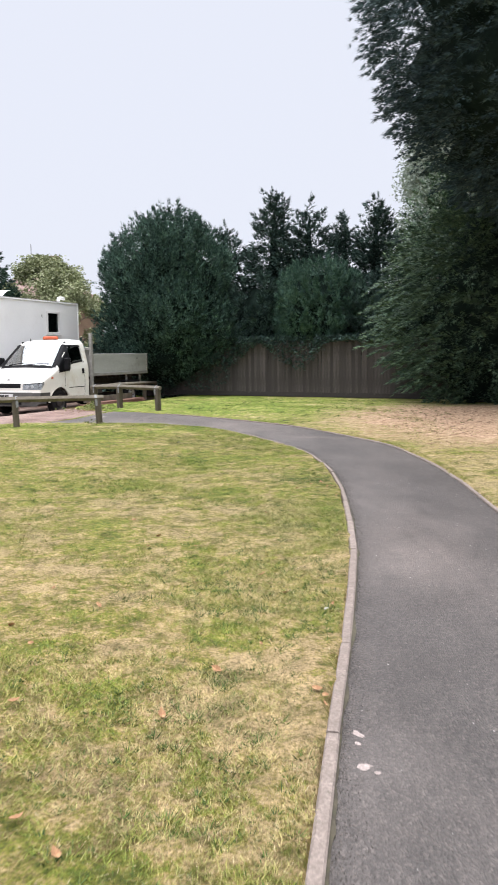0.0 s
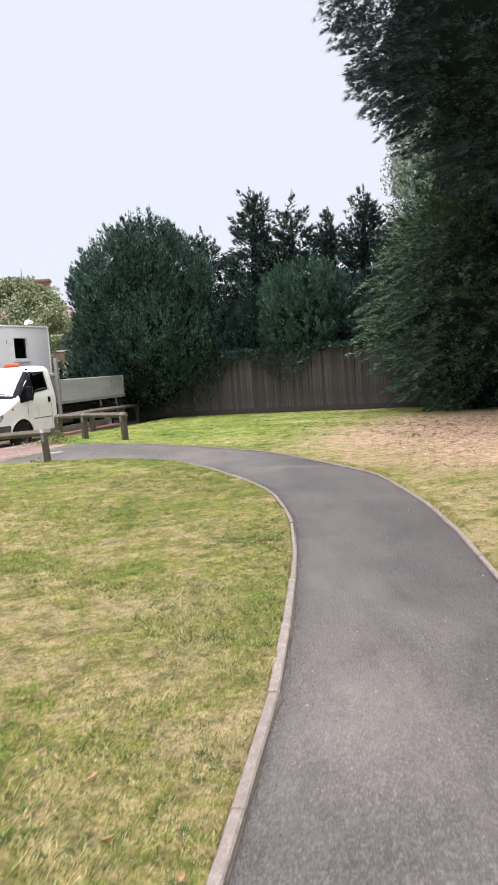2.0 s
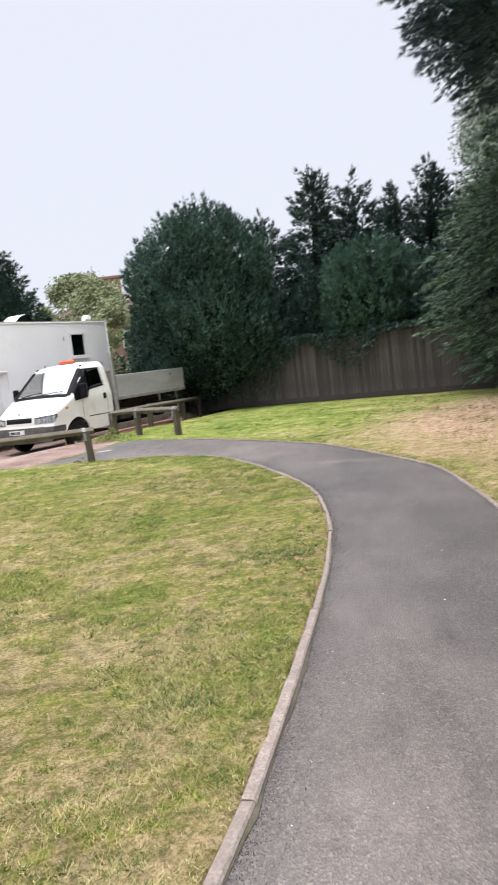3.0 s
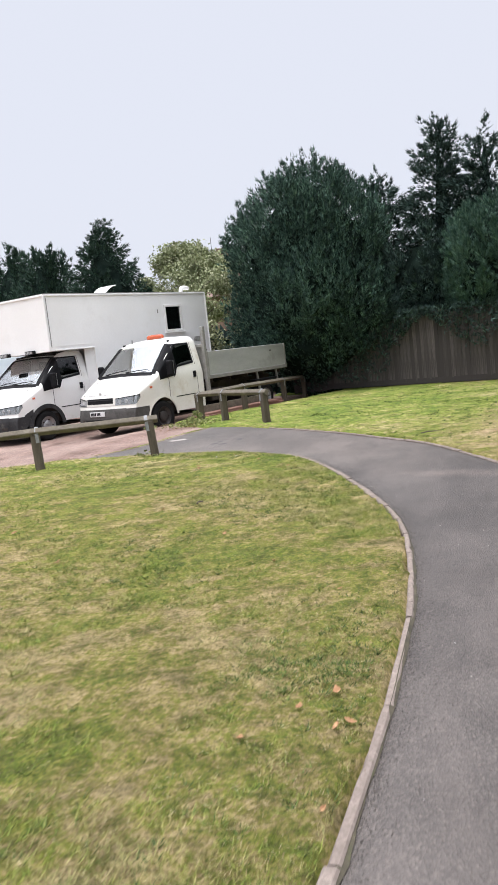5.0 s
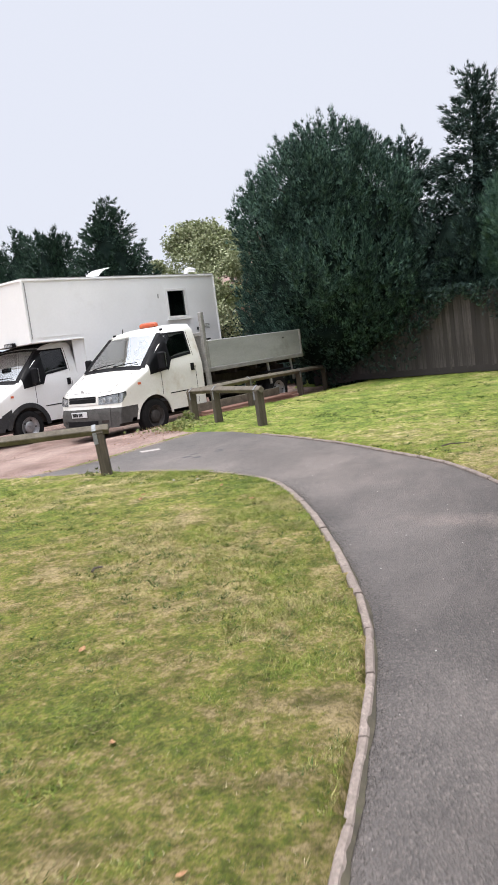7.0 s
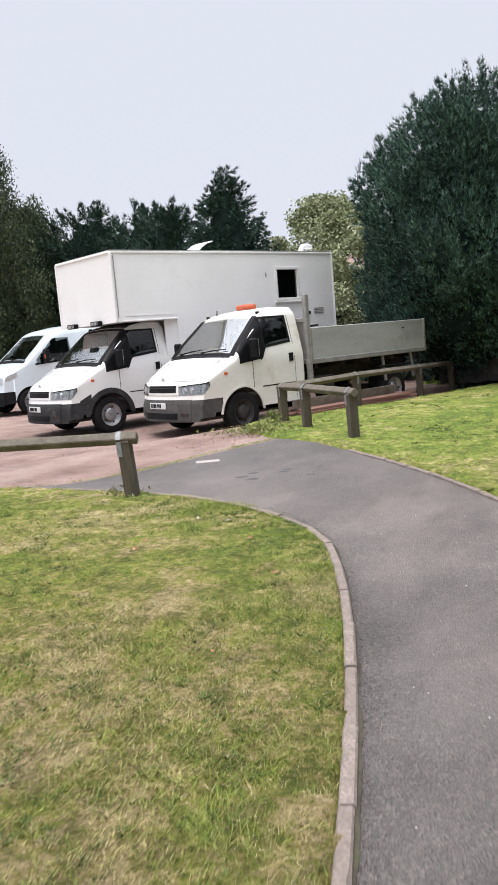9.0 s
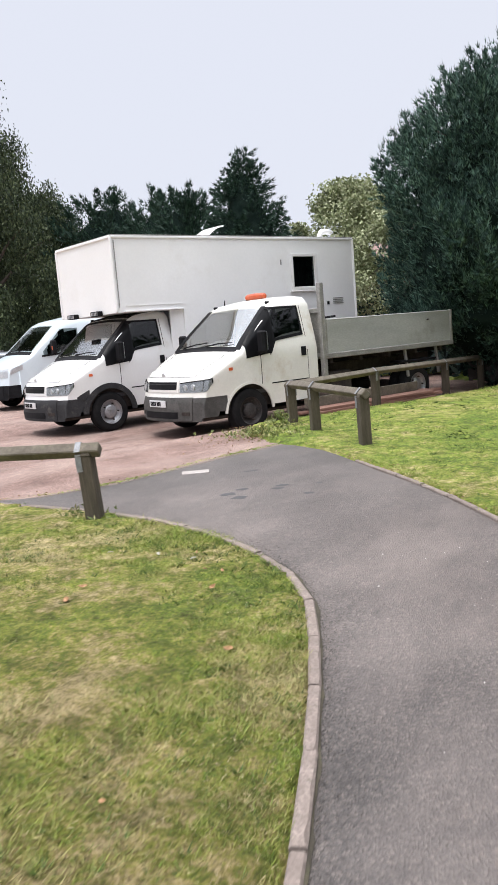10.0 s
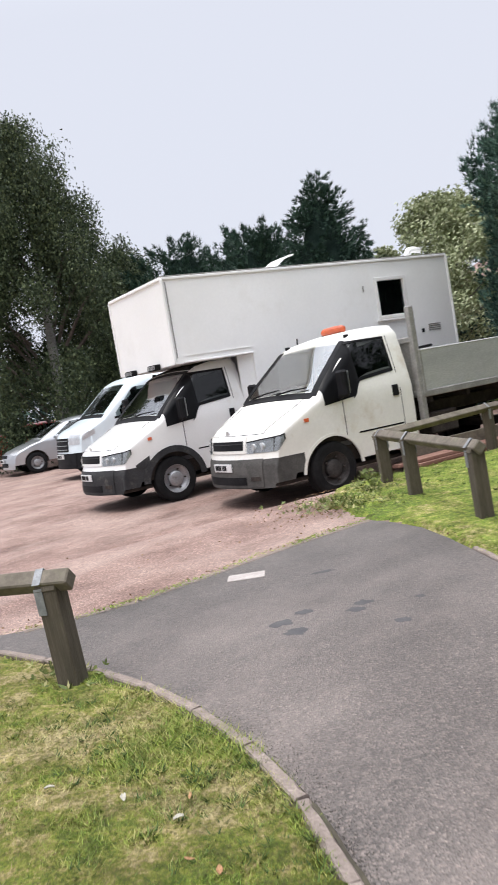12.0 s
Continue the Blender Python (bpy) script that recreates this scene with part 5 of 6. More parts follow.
def build_luton():
    van = thing("box_van", local_place((-8.15, 21.82), -20.8), "white box van with tall body over the cab, side window", "van", "parked vehicles")
    sh, body = build_van_cab(van, WHITE, True, RIM, 5, DARK_TINT)
    # box: front y, rear y, widths; a notch over the cab
    y0, y1, w, top, low, over = 1.13, 7.03, 1.07, 3.33, 0.62, 2.04
    win = (5.27, 5.88, 2.36, 2.97)
    bm = bmesh.new()

    def quad(*p):
        bm.faces.new([bm.verts.new(q) for q in p])

    for x in (-w, w):
        quad((x, y0, over), (x, 2.52, over), (x, 2.52, top), (x, y0, top))
        if x < 0:
            quad((x, 2.52, low), (x, y1, low), (x, y1, top), (x, 2.52, top))
        else:
            a, b, c, d = win
            for (p, q, r, s) in ((2.52, a, low, top), (b, y1, low, top), (a, b, low, c), (a, b, d, top)):
                quad((x, p, r), (x, q, r), (x, q, s), (x, p, s))
            # reveal of the window
            for p, q in (((a, c), (b, c)), ((b, c), (b, d)), ((b, d), (a, d)), ((a, d), (a, c))):
                quad((x, *p), (x, *q), (x - 0.06, *q), (x - 0.06, *p))
    quad((-w, y0, over), (w, y0, over), (w, y0, top), (-w, y0, top))
    quad((-w, y0, over), (w, y0, over), (w, 2.52, over), (-w, 2.52, over))
    quad((-w, 2.52, low), (w, 2.52, low), (w, 2.52, over), (-w, 2.52, over))
    quad((-w, y1, low), (w, y1, low), (w, y1, top), (-w, y1, top))
    quad((-w, y0, top), (w, y0, top), (w, y1, top), (-w, y1, top))
    quad((-w, 2.52, low), (w, 2.52, low), (w, y1, low), (-w, y1, low))
    bmesh.ops.remove_doubles(bm, verts=bm.verts, dist=0.001)
    box = part("box_body", bm, PANEL, van, "plain white panelled box body")
    for x in (-w, w):
        s = math.copysign(1, x)
        for yy in (y0, y1):
            lo = over if yy == y0 else low
            part("corner_trim", box_bm((0.05, 0.05, top - lo), (x, yy, (top + lo) / 2), bevel=0.015), PANEL, box)
        part("roof_trim", box_bm((0.05, y1 - y0, 0.05), (x, (y0 + y1) / 2, top), bevel=0.012), PANEL, box)
        part("roof_edge", box_bm((0.02, y1 - y0, 0.018), (x * 1.01, (y0 + y1) / 2, top + 0.03), bevel=0.004), FRAME_GREY, box)
        part("skirt_trim", box_bm((0.03, 1.24, 0.03), (x + s * 0.004, 1.9, over + 0.015), bevel=0.006), PANEL, box)
        part("panel_strip", box_bm((0.012, 1.2, 0.012), (x + s * 0.004, 1.92, over + 0.11)), PANEL, box)
        part("cab_side_panel", box_bm((0.03, 0.30, over - 0.60), (s * 0.985, 2.42, (over + 0.62) / 2), (0, 0, s * -14), 0.01), PANEL, box)
        part("skirt", box_bm((0.03, y1 - 2.6, 0.14), (x * 0.985, (y1 + 2.6) / 2, 0.56), bevel=0.008), BUMPER, box)
    part("roof_trim", box_bm((2 * w, 0.05, 0.05), (0, y0, top), bevel=0.012), PANEL, box)
    part("roof_edge", box_bm((2 * w, 0.02, 0.018), (0, y0, top + 0.03), bevel=0.004), FRAME_GREY, box)
    part("corner_stain", box_bm((0.006, 0.016, 1.15), (w + 0.026, y0 + 0.045, 2.70)), FRAME_GREY, box)
    a, b, c, d = win
    frame_ob = part("window_frame", box_bm((0.03, b - a + 0.12, 0.06), (w + 0.008, (a + b) / 2, c - 0.03), bevel=0.008), WHITE, box, "white window frame")
    for args in (((0.03, b - a + 0.12, 0.06), (w + 0.008, (a + b) / 2, d + 0.03)), ((0.03, 0.06, d - c), (w + 0.008, a - 0.03, (c + d) / 2)), ((0.03, 0.06, d - c), (w + 0.008, b + 0.03, (c + d) / 2))):
        part("frame_bar", box_bm(*args, bevel=0.006), WHITE, frame_ob)
    pane = part("pane", box_bm((0.006, b - a, d - c), (w - 0.035, (a + b) / 2, (c + d) / 2)), TINTED, frame_ob)
    pane.visible_shadow = False
    part("sill", box_bm((0.07, b - a + 0.2, 0.03), (w + 0.02, (a + b) / 2, c - 0.09), bevel=0.006), WHITE, frame_ob)
    part("inner_lining", box_bm((2 * w - 0.3, y1 - 2.8, top - low - 0.2), (-0.05, (y1 + 2.6) / 2, (top + low) / 2)), INSIDE, box)
    part("socket", box_bm((0.02, 0.06, 0.07), (w + 0.01, 6.2, 2.0), bevel=0.006), BLACK, box)
    for k in range(4):
        part("louvre", box_bm((0.012, 0.30, 0.014), (w + 0.006, 6.5, 1.99 + 0.035 * k)), FRAME_GREY, box)
    part("catch", box_bm((0.014, 0.03, 0.10), (w + 0.006, 4.95, 2.86), bevel=0.004), FRAME_GREY, box)
    # open roof light, flue and low roof hatches
    bm = bmesh.new()
    for k in range(6):
        box_bm((0.5, 0.085, 0.022), (0.5, 3.42 + 0.075 * k, top + 0.06 + 0.21 * math.sin(k / 5 * 1.45)), (38 - 6.5 * k, 0, 0), 0.004, bm)
    hatch = part("roof_light", bm, PANEL, van, "open curved white roof light")
    part("hatch_rim", box_bm((0.54, 0.5, 0.06), (0.5, 3.62, top + 0.03), bevel=0.01), PANEL, hatch)
    for y, ln in ((4.95, 0.7), (5.75, 0.45)):
        part("roof_vent", box_bm((0.6, ln, 0.07), (0.45, y, top + 0.045), bevel=0.02), PANEL, van)
    fl = part("flue", tube_bm([(0.72, 6.42, top), (0.72, 6.42, top + 0.12), (0.72, 6.46, top + 0.18), (0.72, 6.58, top + 0.2), (0.72, 6.74, top + 0.18)], [0.055, 0.06, 0.065, 0.06, 0.055], 10), WHITE, van, "white curved flue pipe", smooth=True)
    # work lamps under the front edge
    for x in (-0.52, 0.42):
        lamp = part("work_lamp", box_bm((0.30, 0.10, 0.09), (x, y0 - 0.06, over + 0.02), bevel=0.012), BLACK, van, "black rectangular work lamp")
        part("lamp_glass", box_bm((0.26, 0.006, 0.06), (x, y0 - 0.113, over + 0.02)), CHROME, lamp)
        for k in range(5):
            part("guard_bar", box_bm((0.006, 0.008, 0.07), (x - 0.11 + 0.055 * k, y0 - 0.119, over + 0.02)), BLACK, lamp)
    for x in (-0.4, 0.4):
        part("chassis_rail", box_bm((0.08, 4.6, 0.16), (x, 4.7, 0.55), bevel=0.01), CHASSIS, van)
    for side in (-1, 1):
        add_wheel(van, side * 0.95, 5.3, 0.345, 0.21, side, RIM, "rear wheel with black tyre", True)
    set_back(van)
    return van


def build_panel_van():
    prof = [(0.0, 0.28), (0.01, 0.5), (0.03, 0.66), (0.05, 0.80), (0.075, 1.02), (0.12, 1.09), (0.25, 1.17), (0.5, 1.25), (0.85, 1.37), (1.2, 1.66), (1.55, 1.98), (1.72, 2.12),
            (1.9, 2.2), (2.3, 2.27), (3.0, 2.3), (4.4, 2.3), (5.05, 2.28), (5.1, 2.2)]
    van = thing("panel_van", local_place((-14.05, 25.75), -21.0, 0.88), "pale blue-white panel van with large black grille, parked", "van", "parked vehicles")
    sh = Shell(prof, 1.0, 1.35, 0.82, 2.28, 0.5, 0.2, [(0.95, 0.42), (4.2, 0.42)], 0.38, 0.42)
    s_at = lambda y: float(np.interp(y, sh.p[:, 0], sh.s))
    s0, s1 = s_at(0.9), s_at(1.66)
    zlow = lambda y: 1.32 + 0.06 * (y - 1.1)
    zhigh = lambda y: min(1.98, 1.36 + (y - 1.12) * 0.95)
    body = part("body", scored(sh.body_bm(lambda s, v: s0 + 0.05 < s < s1 - 0.04 and abs(v) < 0.86, lambda y, z: 1.3 < y < 2.2 and zlow(y) + 0.04 < z < zhigh(y) - 0.04), 0.65, 0.53), PALE_BLUE, van, smooth=True)
    body.data.materials.append(BLACK)
    for poly in body.data.polygons:
        if poly.center.z < 0.65 and poly.center.y < 0.53:
            poly.material_index = 1
    ws = part("windscreen", sh.top_plate(s0, s1, -0.93, 0.93, 0.004, 0.006), GLASS, body, "sloping glass windscreen")
    ws.visible_shadow = False
    part("cowl", sh.top_plate(s0 - 0.08, s0 + 0.03, -0.93, 0.93, 0.01, 0.016, n=4), BLACK, body)
    for side in (-1, 1):
        pane = part("door_glass", sh.side_plate(side, 1.2, 2.25, zlow, zhigh, 0.004, 0.006), TINTED, body, "dark tinted door window")
        pane.visible_shadow = False
        part("window_seal", sh.side_plate(side, 1.15, 2.28, lambda y: zlow(y) - 0.03, lambda y: zlow(y) + 0.02, 0.008, 0.016), BLACK, body)
        v0, v1 = sorted((side * 0.56, side * 0.99))
        lamp = part("headlamp", sh.top_plate(s_at(0.055), s_at(0.2), v0, v1, 0.006, 0.02, n=6, m=6), CHROME, body, "clear swept-back headlamp")
        part("lamp_wing", sh.side_plate(side, 0.30, 0.62, lambda y: 0.92 + 0.35 * (y - 0.3), lambda y: 1.06 + 0.28 * (y - 0.3), 0.006, 0.02), CHROME, lamp)
        m = part("mirror", box_bm((0.19, 0.12, 0.36), (side * 1.16, 1.42, 1.52), bevel=0.03), BLACK, body, "black door mirror")
        part("indicator", box_bm((0.02, 0.03, 0.1), (side * 1.22, 1.36, 1.5), bevel=0.005), ORANGE_LAMP, m)
        part("mirror_arm", box_bm((0.2, 0.05, 0.06), (side * 1.0, 1.42, 1.36), bevel=0.01), BLACK, m)
        for y in (0.95, 4.2):
            add_wheel(van, side * 0.985, y, 0.345, 0.21, side, RIM, "wheel with black tyre")
    part("bumper", sh.top_plate(0.02, s_at(0.028), -0.85, 0.85, 0.012, 0.03, n=6, m=19), BLACK, body, "black front bumper")
    gr = part("grille", sh.top_plate(s_at(0.034), s_at(0.074), -0.52, 0.52, 0.014, 0.02, n=6), BLACK, body, "large black barred grille")
    for k in range(3):
        s = s_at(0.04 + 0.013 * k)
        part("grille_bar", sh.top_plate(s, s + 0.018, -0.5, 0.5, 0.022, 0.012, n=2), LAMP_BASE, gr)
    add_plate(body, sh, s_at(0.02), 0, (0.5, 0.11), 9)
    for x in (-0.4, 0.35):
        a, b = sh.strip(s0 + 0.01, x - 0.25), sh.strip(s0 + 0.1, x + 0.45)
        up = Vector((0, -0.018, 0.022))
        part("wiper", tube_bm([a + up, (a + b) / 2 + up * 1.4, b + up], [0.012, 0.01, 0.007], 5), BLACK, body)
    part("dashboard", box_bm((1.78, 0.5, 0.4), (0, 1.25, 1.12), (10, 0, 0), 0.05), INSIDE, body)
    part("bulkhead", box_bm((1.7, 0.04, 1.55), (0, 2.42, 1.32)), INSIDE, body)
    part("wheel_housing", box_bm((1.76, 1.0, 0.42), (0, 0.96, 0.62)), CHASSIS, body)
    part("rear_housing", box_bm((1.76, 1.0, 0.42), (0, 4.2, 0.62)), CHASSIS, body)
    add_seats(body, 0.66, (-0.5, 0.1, 0.58), 2.02)
    return van


def build_estate(place, paint, label, seed):
    prof = [(0.0, 0.22), (0.01, 0.4), (0.03, 0.55), (0.07, 0.66), (0.2, 0.74), (0.6, 0.86), (1.05, 0.95), (1.5, 1.2), (1.95, 1.41), (2.3, 1.47), (3.2, 1.47), (4.0, 1.40), (4.35, 1.1), (4.45, 0.8), (4.5, 0.5)]
    car = thing("estate_car", place, label, "car", "parked vehicles")
    sh = Shell(prof, 0.9, 0.9, 0.60, 1.46, 0.5, 0.2, [(0.85, 0.36), (3.5, 0.36)], 0.26, 0.36, 0.07)
    s_at = lambda y: float(np.interp(y, sh.p[:, 0], sh.s))
    zlow = lambda y: 0.94 + 0.03 * (y - 1.3)
    zhigh = lambda y: min(1.38, 0.98 + (y - 1.45) * 0.62, 1.38 - max(0, y - 3.6) * 0.55)
    body = part("body", sh.body_bm(lambda s, v: s_at(1.1) + .05 < s < s_at(1.9) and abs(v) < .85, lambda y, z: 1.5 < y < 3.95 and zlow(y) + .03 < z < zhigh(y) - .03), paint, car, smooth=True)
    part("windscreen", sh.top_plate(s_at(1.08), s_at(1.93), -0.92, 0.92, 0.004, 0.006), GLASS, body).visible_shadow = False
    for side in (-1, 1):
        part("side_window", sh.side_plate(side, 1.45, 4.0, zlow, zhigh, 0.004, 0.006), TINTED, body, "dark side windows").visible_shadow = False
        for y in (2.3, 3.2):
            part("pillar", sh.side_plate(side, y, y + 0.06, zlow, zhigh, 0.008, 0.014, n=3), BLACK, body)
        v0, v1 = sorted((side * 0.62, side * 0.99))
        part("headlamp", sh.top_plate(s_at(0.06), s_at(0.3), v0, v1, 0.006, 0.016, n=5, m=6), CHROME, body, "clear headlamp")
        part("mirror", box_bm((0.18, 0.1, 0.12), (side * 0.98, 1.55, 0.98), bevel=0.03), paint, body)
        for y in (0.85, 3.5):
            add_wheel(car, side * 0.89, y, 0.315, 0.2, side, RIM, "wheel with black tyre")
    part("grille", sh.top_plate(s_at(0.035), s_at(0.065), -0.5, 0.5, 0.01, 0.016, n=3), BLACK, body)
    part("lower_grille", sh.top_plate(0.08, 0.2, -0.6, 0.6, 0.01, 0.016, n=3), BLACK, body)
    add_plate(body, sh, s_at(0.02), 0, (0.5, 0.11), seed)
    bm = box_bm((1.5, 3.0, 0.06), (0, 2.6, 0.5))
    box_bm((1.4, 0.4, 0.3), (0, 1.5, 0.85), bevel=0.05, bm=bm)
    part("interior", bm, INSIDE, body)
    add_seats(body, 0.3, (-0.36, 0.36), 2.3)
    for y in (0.85, 3.5):
        part("wheel_housing", box_bm((1.5, 0.8, 0.4), (0, y, 0.5)), CHASSIS, body)
    return car


build_flatbed()
build_luton()
build_panel_van()
build_estate(pose(-20.7, 27.3, -0.262, 0, 0, -24), SILVER, "silver estate car parked beside the vans", 12)
build_estate(pose(-26.8, 29.6, -0.262, 0, 0, -24), RED, "red estate car parked at the end of the row", 14)


# ---- trees ----
def sprays(rng, pos, aim, length, width, fan=0.55, leaflets=3):
    """Feathery sprays: three leaflets each. pos, aim: (n, 3). Gives verts and quads."""
    n = len(pos)
    aim = aim / np.linalg.norm(aim, axis=1, keepdims=True)
    ref = rng.normal(size=(n, 3))
    side = np.cross(aim, ref)
    side /= np.linalg.norm(side, axis=1, keepdims=True) + 1e-9
    out = []
    for turn, k in ((0.0, 1.0), (fan, 0.72), (-fan, 0.72))[:leaflets]:
        d = aim * math.cos(turn) + side * math.sin(turn)
        s = side * math.cos(turn) - aim * math.sin(turn)
        ln, wd = (length * k)[:, None], (width * k)[:, None]
        out.append(np.stack([pos, pos + d * ln * 0.45 + s * wd, pos + d * ln, pos + d * ln * 0.45 - s * wd], 1))
    v = np.stack(out, 1).reshape(-1, 3)
    return v, np.arange(len(v)).reshape(-1, 4)


def lumps(rng, k=26):
    w = rng.normal(size=(k, 3)) * np.array([1.0, 1.0, 1.2])
    ph = rng.uniform(0, 6.28, k)
    return w, ph


def crown_points(rng, n, profile, h, lump, freq, inner=0.6):
    """Points in the outer shell of a lobed crown; profile: (height share, radius)."""
    hs, rs = np.array(profile).T
    t = np.linspace(0, 1, 400)
    cdf = np.cumsum(np.interp(t, hs, rs) + 0.15 * rs.max())
    z = np.interp(rng.uniform(0, cdf[-1], n), cdf, t)
    a = rng.uniform(0, 2 * np.pi, n)
    r = np.interp(z, hs, rs)
    w, ph = lumps(rng)
    d = np.c_[np.cos(a), np.sin(a), z * h / max(rs.max(), 0.5)]
    field = np.sin((d @ w.T) * freq + ph).mean(axis=1) * 5
    r = r * (1 + lump * np.clip(field, -1.3, 1.3))
    depth = 1 - (1 - inner) * rng.uniform(0, 1, n) ** 2.2
    return np.c_[np.cos(a) * r * depth, np.sin(a) * r * depth, z * h], a, z, r


def core_mesh(profile, h, shrink, seed):
    rng = np.random.default_rng(seed)
    hs, rs = np.array(profile).T
    zs = np.linspace(0.02, 0.93, 18)
    n = 18
    v = []
    for z in zs:
        r = np.interp(z, hs, rs) * shrink * (1 - 0.3 * float(smooth01((z - 0.7) / 0.25)))
        for i in range(n):
            a = 2 * np.pi * i / n
            k = r * rng.uniform(0.8, 1.12)
            v.append((np.cos(a) * k, np.sin(a) * k, z * h + rng.uniform(-0.1, 0.1)))
    v += [(0, 0, zs[-1] * h + 0.05)] * n
    f = [(j * n + i, j * n + (i + 1) % n, (j + 1) * n + (i + 1) % n, (j + 1) * n + i) for j in range(len(zs)) for i in range(n)]
    return np.array(v), f


def feathers(rng, pos, aim, face, length, width, fan=0.5):
    """Pointed three-fingered sprays that lie flat to the direction face. Gives verts and triangles."""
    aim = aim / np.linalg.norm(aim, axis=1, keepdims=True)
    side = np.cross(aim, face)
    side /= np.linalg.norm(side, axis=1, keepdims=True) + 1e-9
    out = []
    for turn, k in ((0.0, 1.0), (fan, 0.74), (-fan, 0.74)):
        d = aim * math.cos(turn) + side * math.sin(turn)
        s = side * math.cos(turn) - aim * math.sin(turn)
        ln, wd = (length * k)[:, None], (width * k)[:, None]
        out.append(np.stack([pos - s * wd, pos + s * wd + d * ln * 0.12, pos + d * ln], 1))
    v = np.stack(out, 1).reshape(-1, 3)
    return v, np.arange(len(v)).reshape(-1, 3)


def plume_sprays(rng, c, axis, size, per, slim, flat, droop):
    """Sprays laid over pointed plumes: places, directions and the way each one faces."""
    n = len(c)
    e1 = np.cross(axis, np.array((0.0, 0.0, 1.0))) + rng.normal(0, 0.02, (n, 3))
    e1 /= np.linalg.norm(e1, axis=1, keepdims=True)
    e2 = np.cross(e1, axis)
    i = np.repeat(np.arange(n), per)
    u = rng.uniform(0, 1, len(i)) ** 0.85
    phi = rng.uniform(0, 2 * np.pi, len(i))
    rad = e1[i] * np.cos(phi)[:, None] + e2[i] * (np.sin(phi) * flat)[:, None]
    wide = slim * size[i] * np.sqrt(u + 0.04) * (1.06 - u) * 1.9 * rng.uniform(0.65, 1.1, len(i))
    p = c[i] + axis[i] * ((u - 0.3) * size[i])[:, None] + rad * wide[:, None]
    p[:, 2] -= droop * size[i] * u * u
    aim = axis[i] * (0.7 + 0.5 * u)[:, None] + rad * (0.75 * (1.15 - u))[:, None] + rng.normal(0, 0.2, p.shape)
    aim[:, 2] -= droop * 1.4 * u
    face = rad + e2[i] * (1.0 - flat) * 1.4 + rng.normal(0, 0.38, p.shape)
    return p, aim, face


def build_conifer(x, y, h, profile, seed, material, label, plumes, per=36, spray=(0.2, 0.014), lump=0.22, freq=2.2, up=1.0, out=0.6, leaders=4, core=0.68, trunk=0.13,
                  plume=0.75, slim=0.24, flat=1.0, droop=0.0, inner=0.7, tall=(0.5, 0.95), group="conifers"):
    """A trunk with limbs, and a crown of pointed plumes on a lobed shell."""
    rng = np.random.default_rng(seed)
    tree = thing("conifer_tree", pose(x, y, ground_z(x, y) - 0.03), label, "tree", group)
    c, a, z, r = crown_points(rng, plumes, profile, h, lump, freq, inner)
    lift = up + 0.9 * np.clip((z - 0.72) / 0.28, 0, 1)
    axis = np.c_[np.cos(a) * out, np.sin(a) * out, lift] + rng.normal(0, 0.2, (plumes, 3))
    axis /= np.linalg.norm(axis, axis=1, keepdims=True)
    size = plume * rng.uniform(0.55, 1.35, plumes)
    hs, rs = np.array(profile).T
    p, aim, face = plume_sprays(rng, c, axis, size, per, slim, flat, droop)
    ln, wd = rng.uniform(0.55, 1.25, len(p)) * spray[0], rng.uniform(0.7, 1.3, len(p)) * spray[1]
    # slender leading shoots that stand out of the top
    for k in range(leaders):
        t = rng.uniform(0.80, 0.97) if k else 0.97
        ang = rng.uniform(0, 6.28)
        rr = np.interp(t, hs, rs) * rng.uniform(0.2, 0.8) if k else 0.0
        high = rng.uniform(*tall)
        tip = np.array([(math.cos(ang) * rr, math.sin(ang) * rr, t * h)])
        q, qa, qf = plume_sprays(rng, tip, np.array([(rng.normal(0, 0.12), rng.normal(0, 0.12), 1.0)]), np.array([high]), 70, 0.13, 1.0, 0.0)
        p, aim, face = np.vstack([p, q]), np.vstack([aim, qa]), np.vstack([face, qf])
        ln, wd = np.r_[ln, rng.uniform(0.4, 0.75, 70) * spray[0]], np.r_[wd, rng.uniform(0.4, 0.7, 70) * spray[1]]
    v, q = feathers(rng, p, aim, face, ln, wd)
    crown = quick_mesh("crown", v, q, material)
    crown.parent = tree
    # hull added behind the plumes, coloured as the crown's inner shade
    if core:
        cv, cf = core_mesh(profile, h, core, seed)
        inner_part = quick_mesh("shade_core", cv, np.array(cf), CROWN_SHADE)
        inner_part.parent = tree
        tagged(inner_part, "near-black core inside the crown, painted as its shade")
    part("trunk", tube_bm([(0, 0, -0.1), (0.03, 0.02, h * 0.3), (-0.02, 0.04, h * 0.65), (0, 0, h * 0.93)], [trunk, trunk * 0.8, trunk * 0.5, 0.02], 8), BARK, tree)
    for k in range(7):
        ang, t = k * 2.4 + seed, 0.12 + 0.1 * k
        rr = np.interp(t, hs, rs) * 0.75
        part("limb", tube_bm([(0, 0, t * h), (math.cos(ang) * rr * 0.5, math.sin(ang) * rr * 0.5, t * h + 0.2), (math.cos(ang) * rr, math.sin(ang) * rr, t * h + 0.5 * up)], [0.05, 0.035, 0.012], 5), BARK, tree)
    return tree


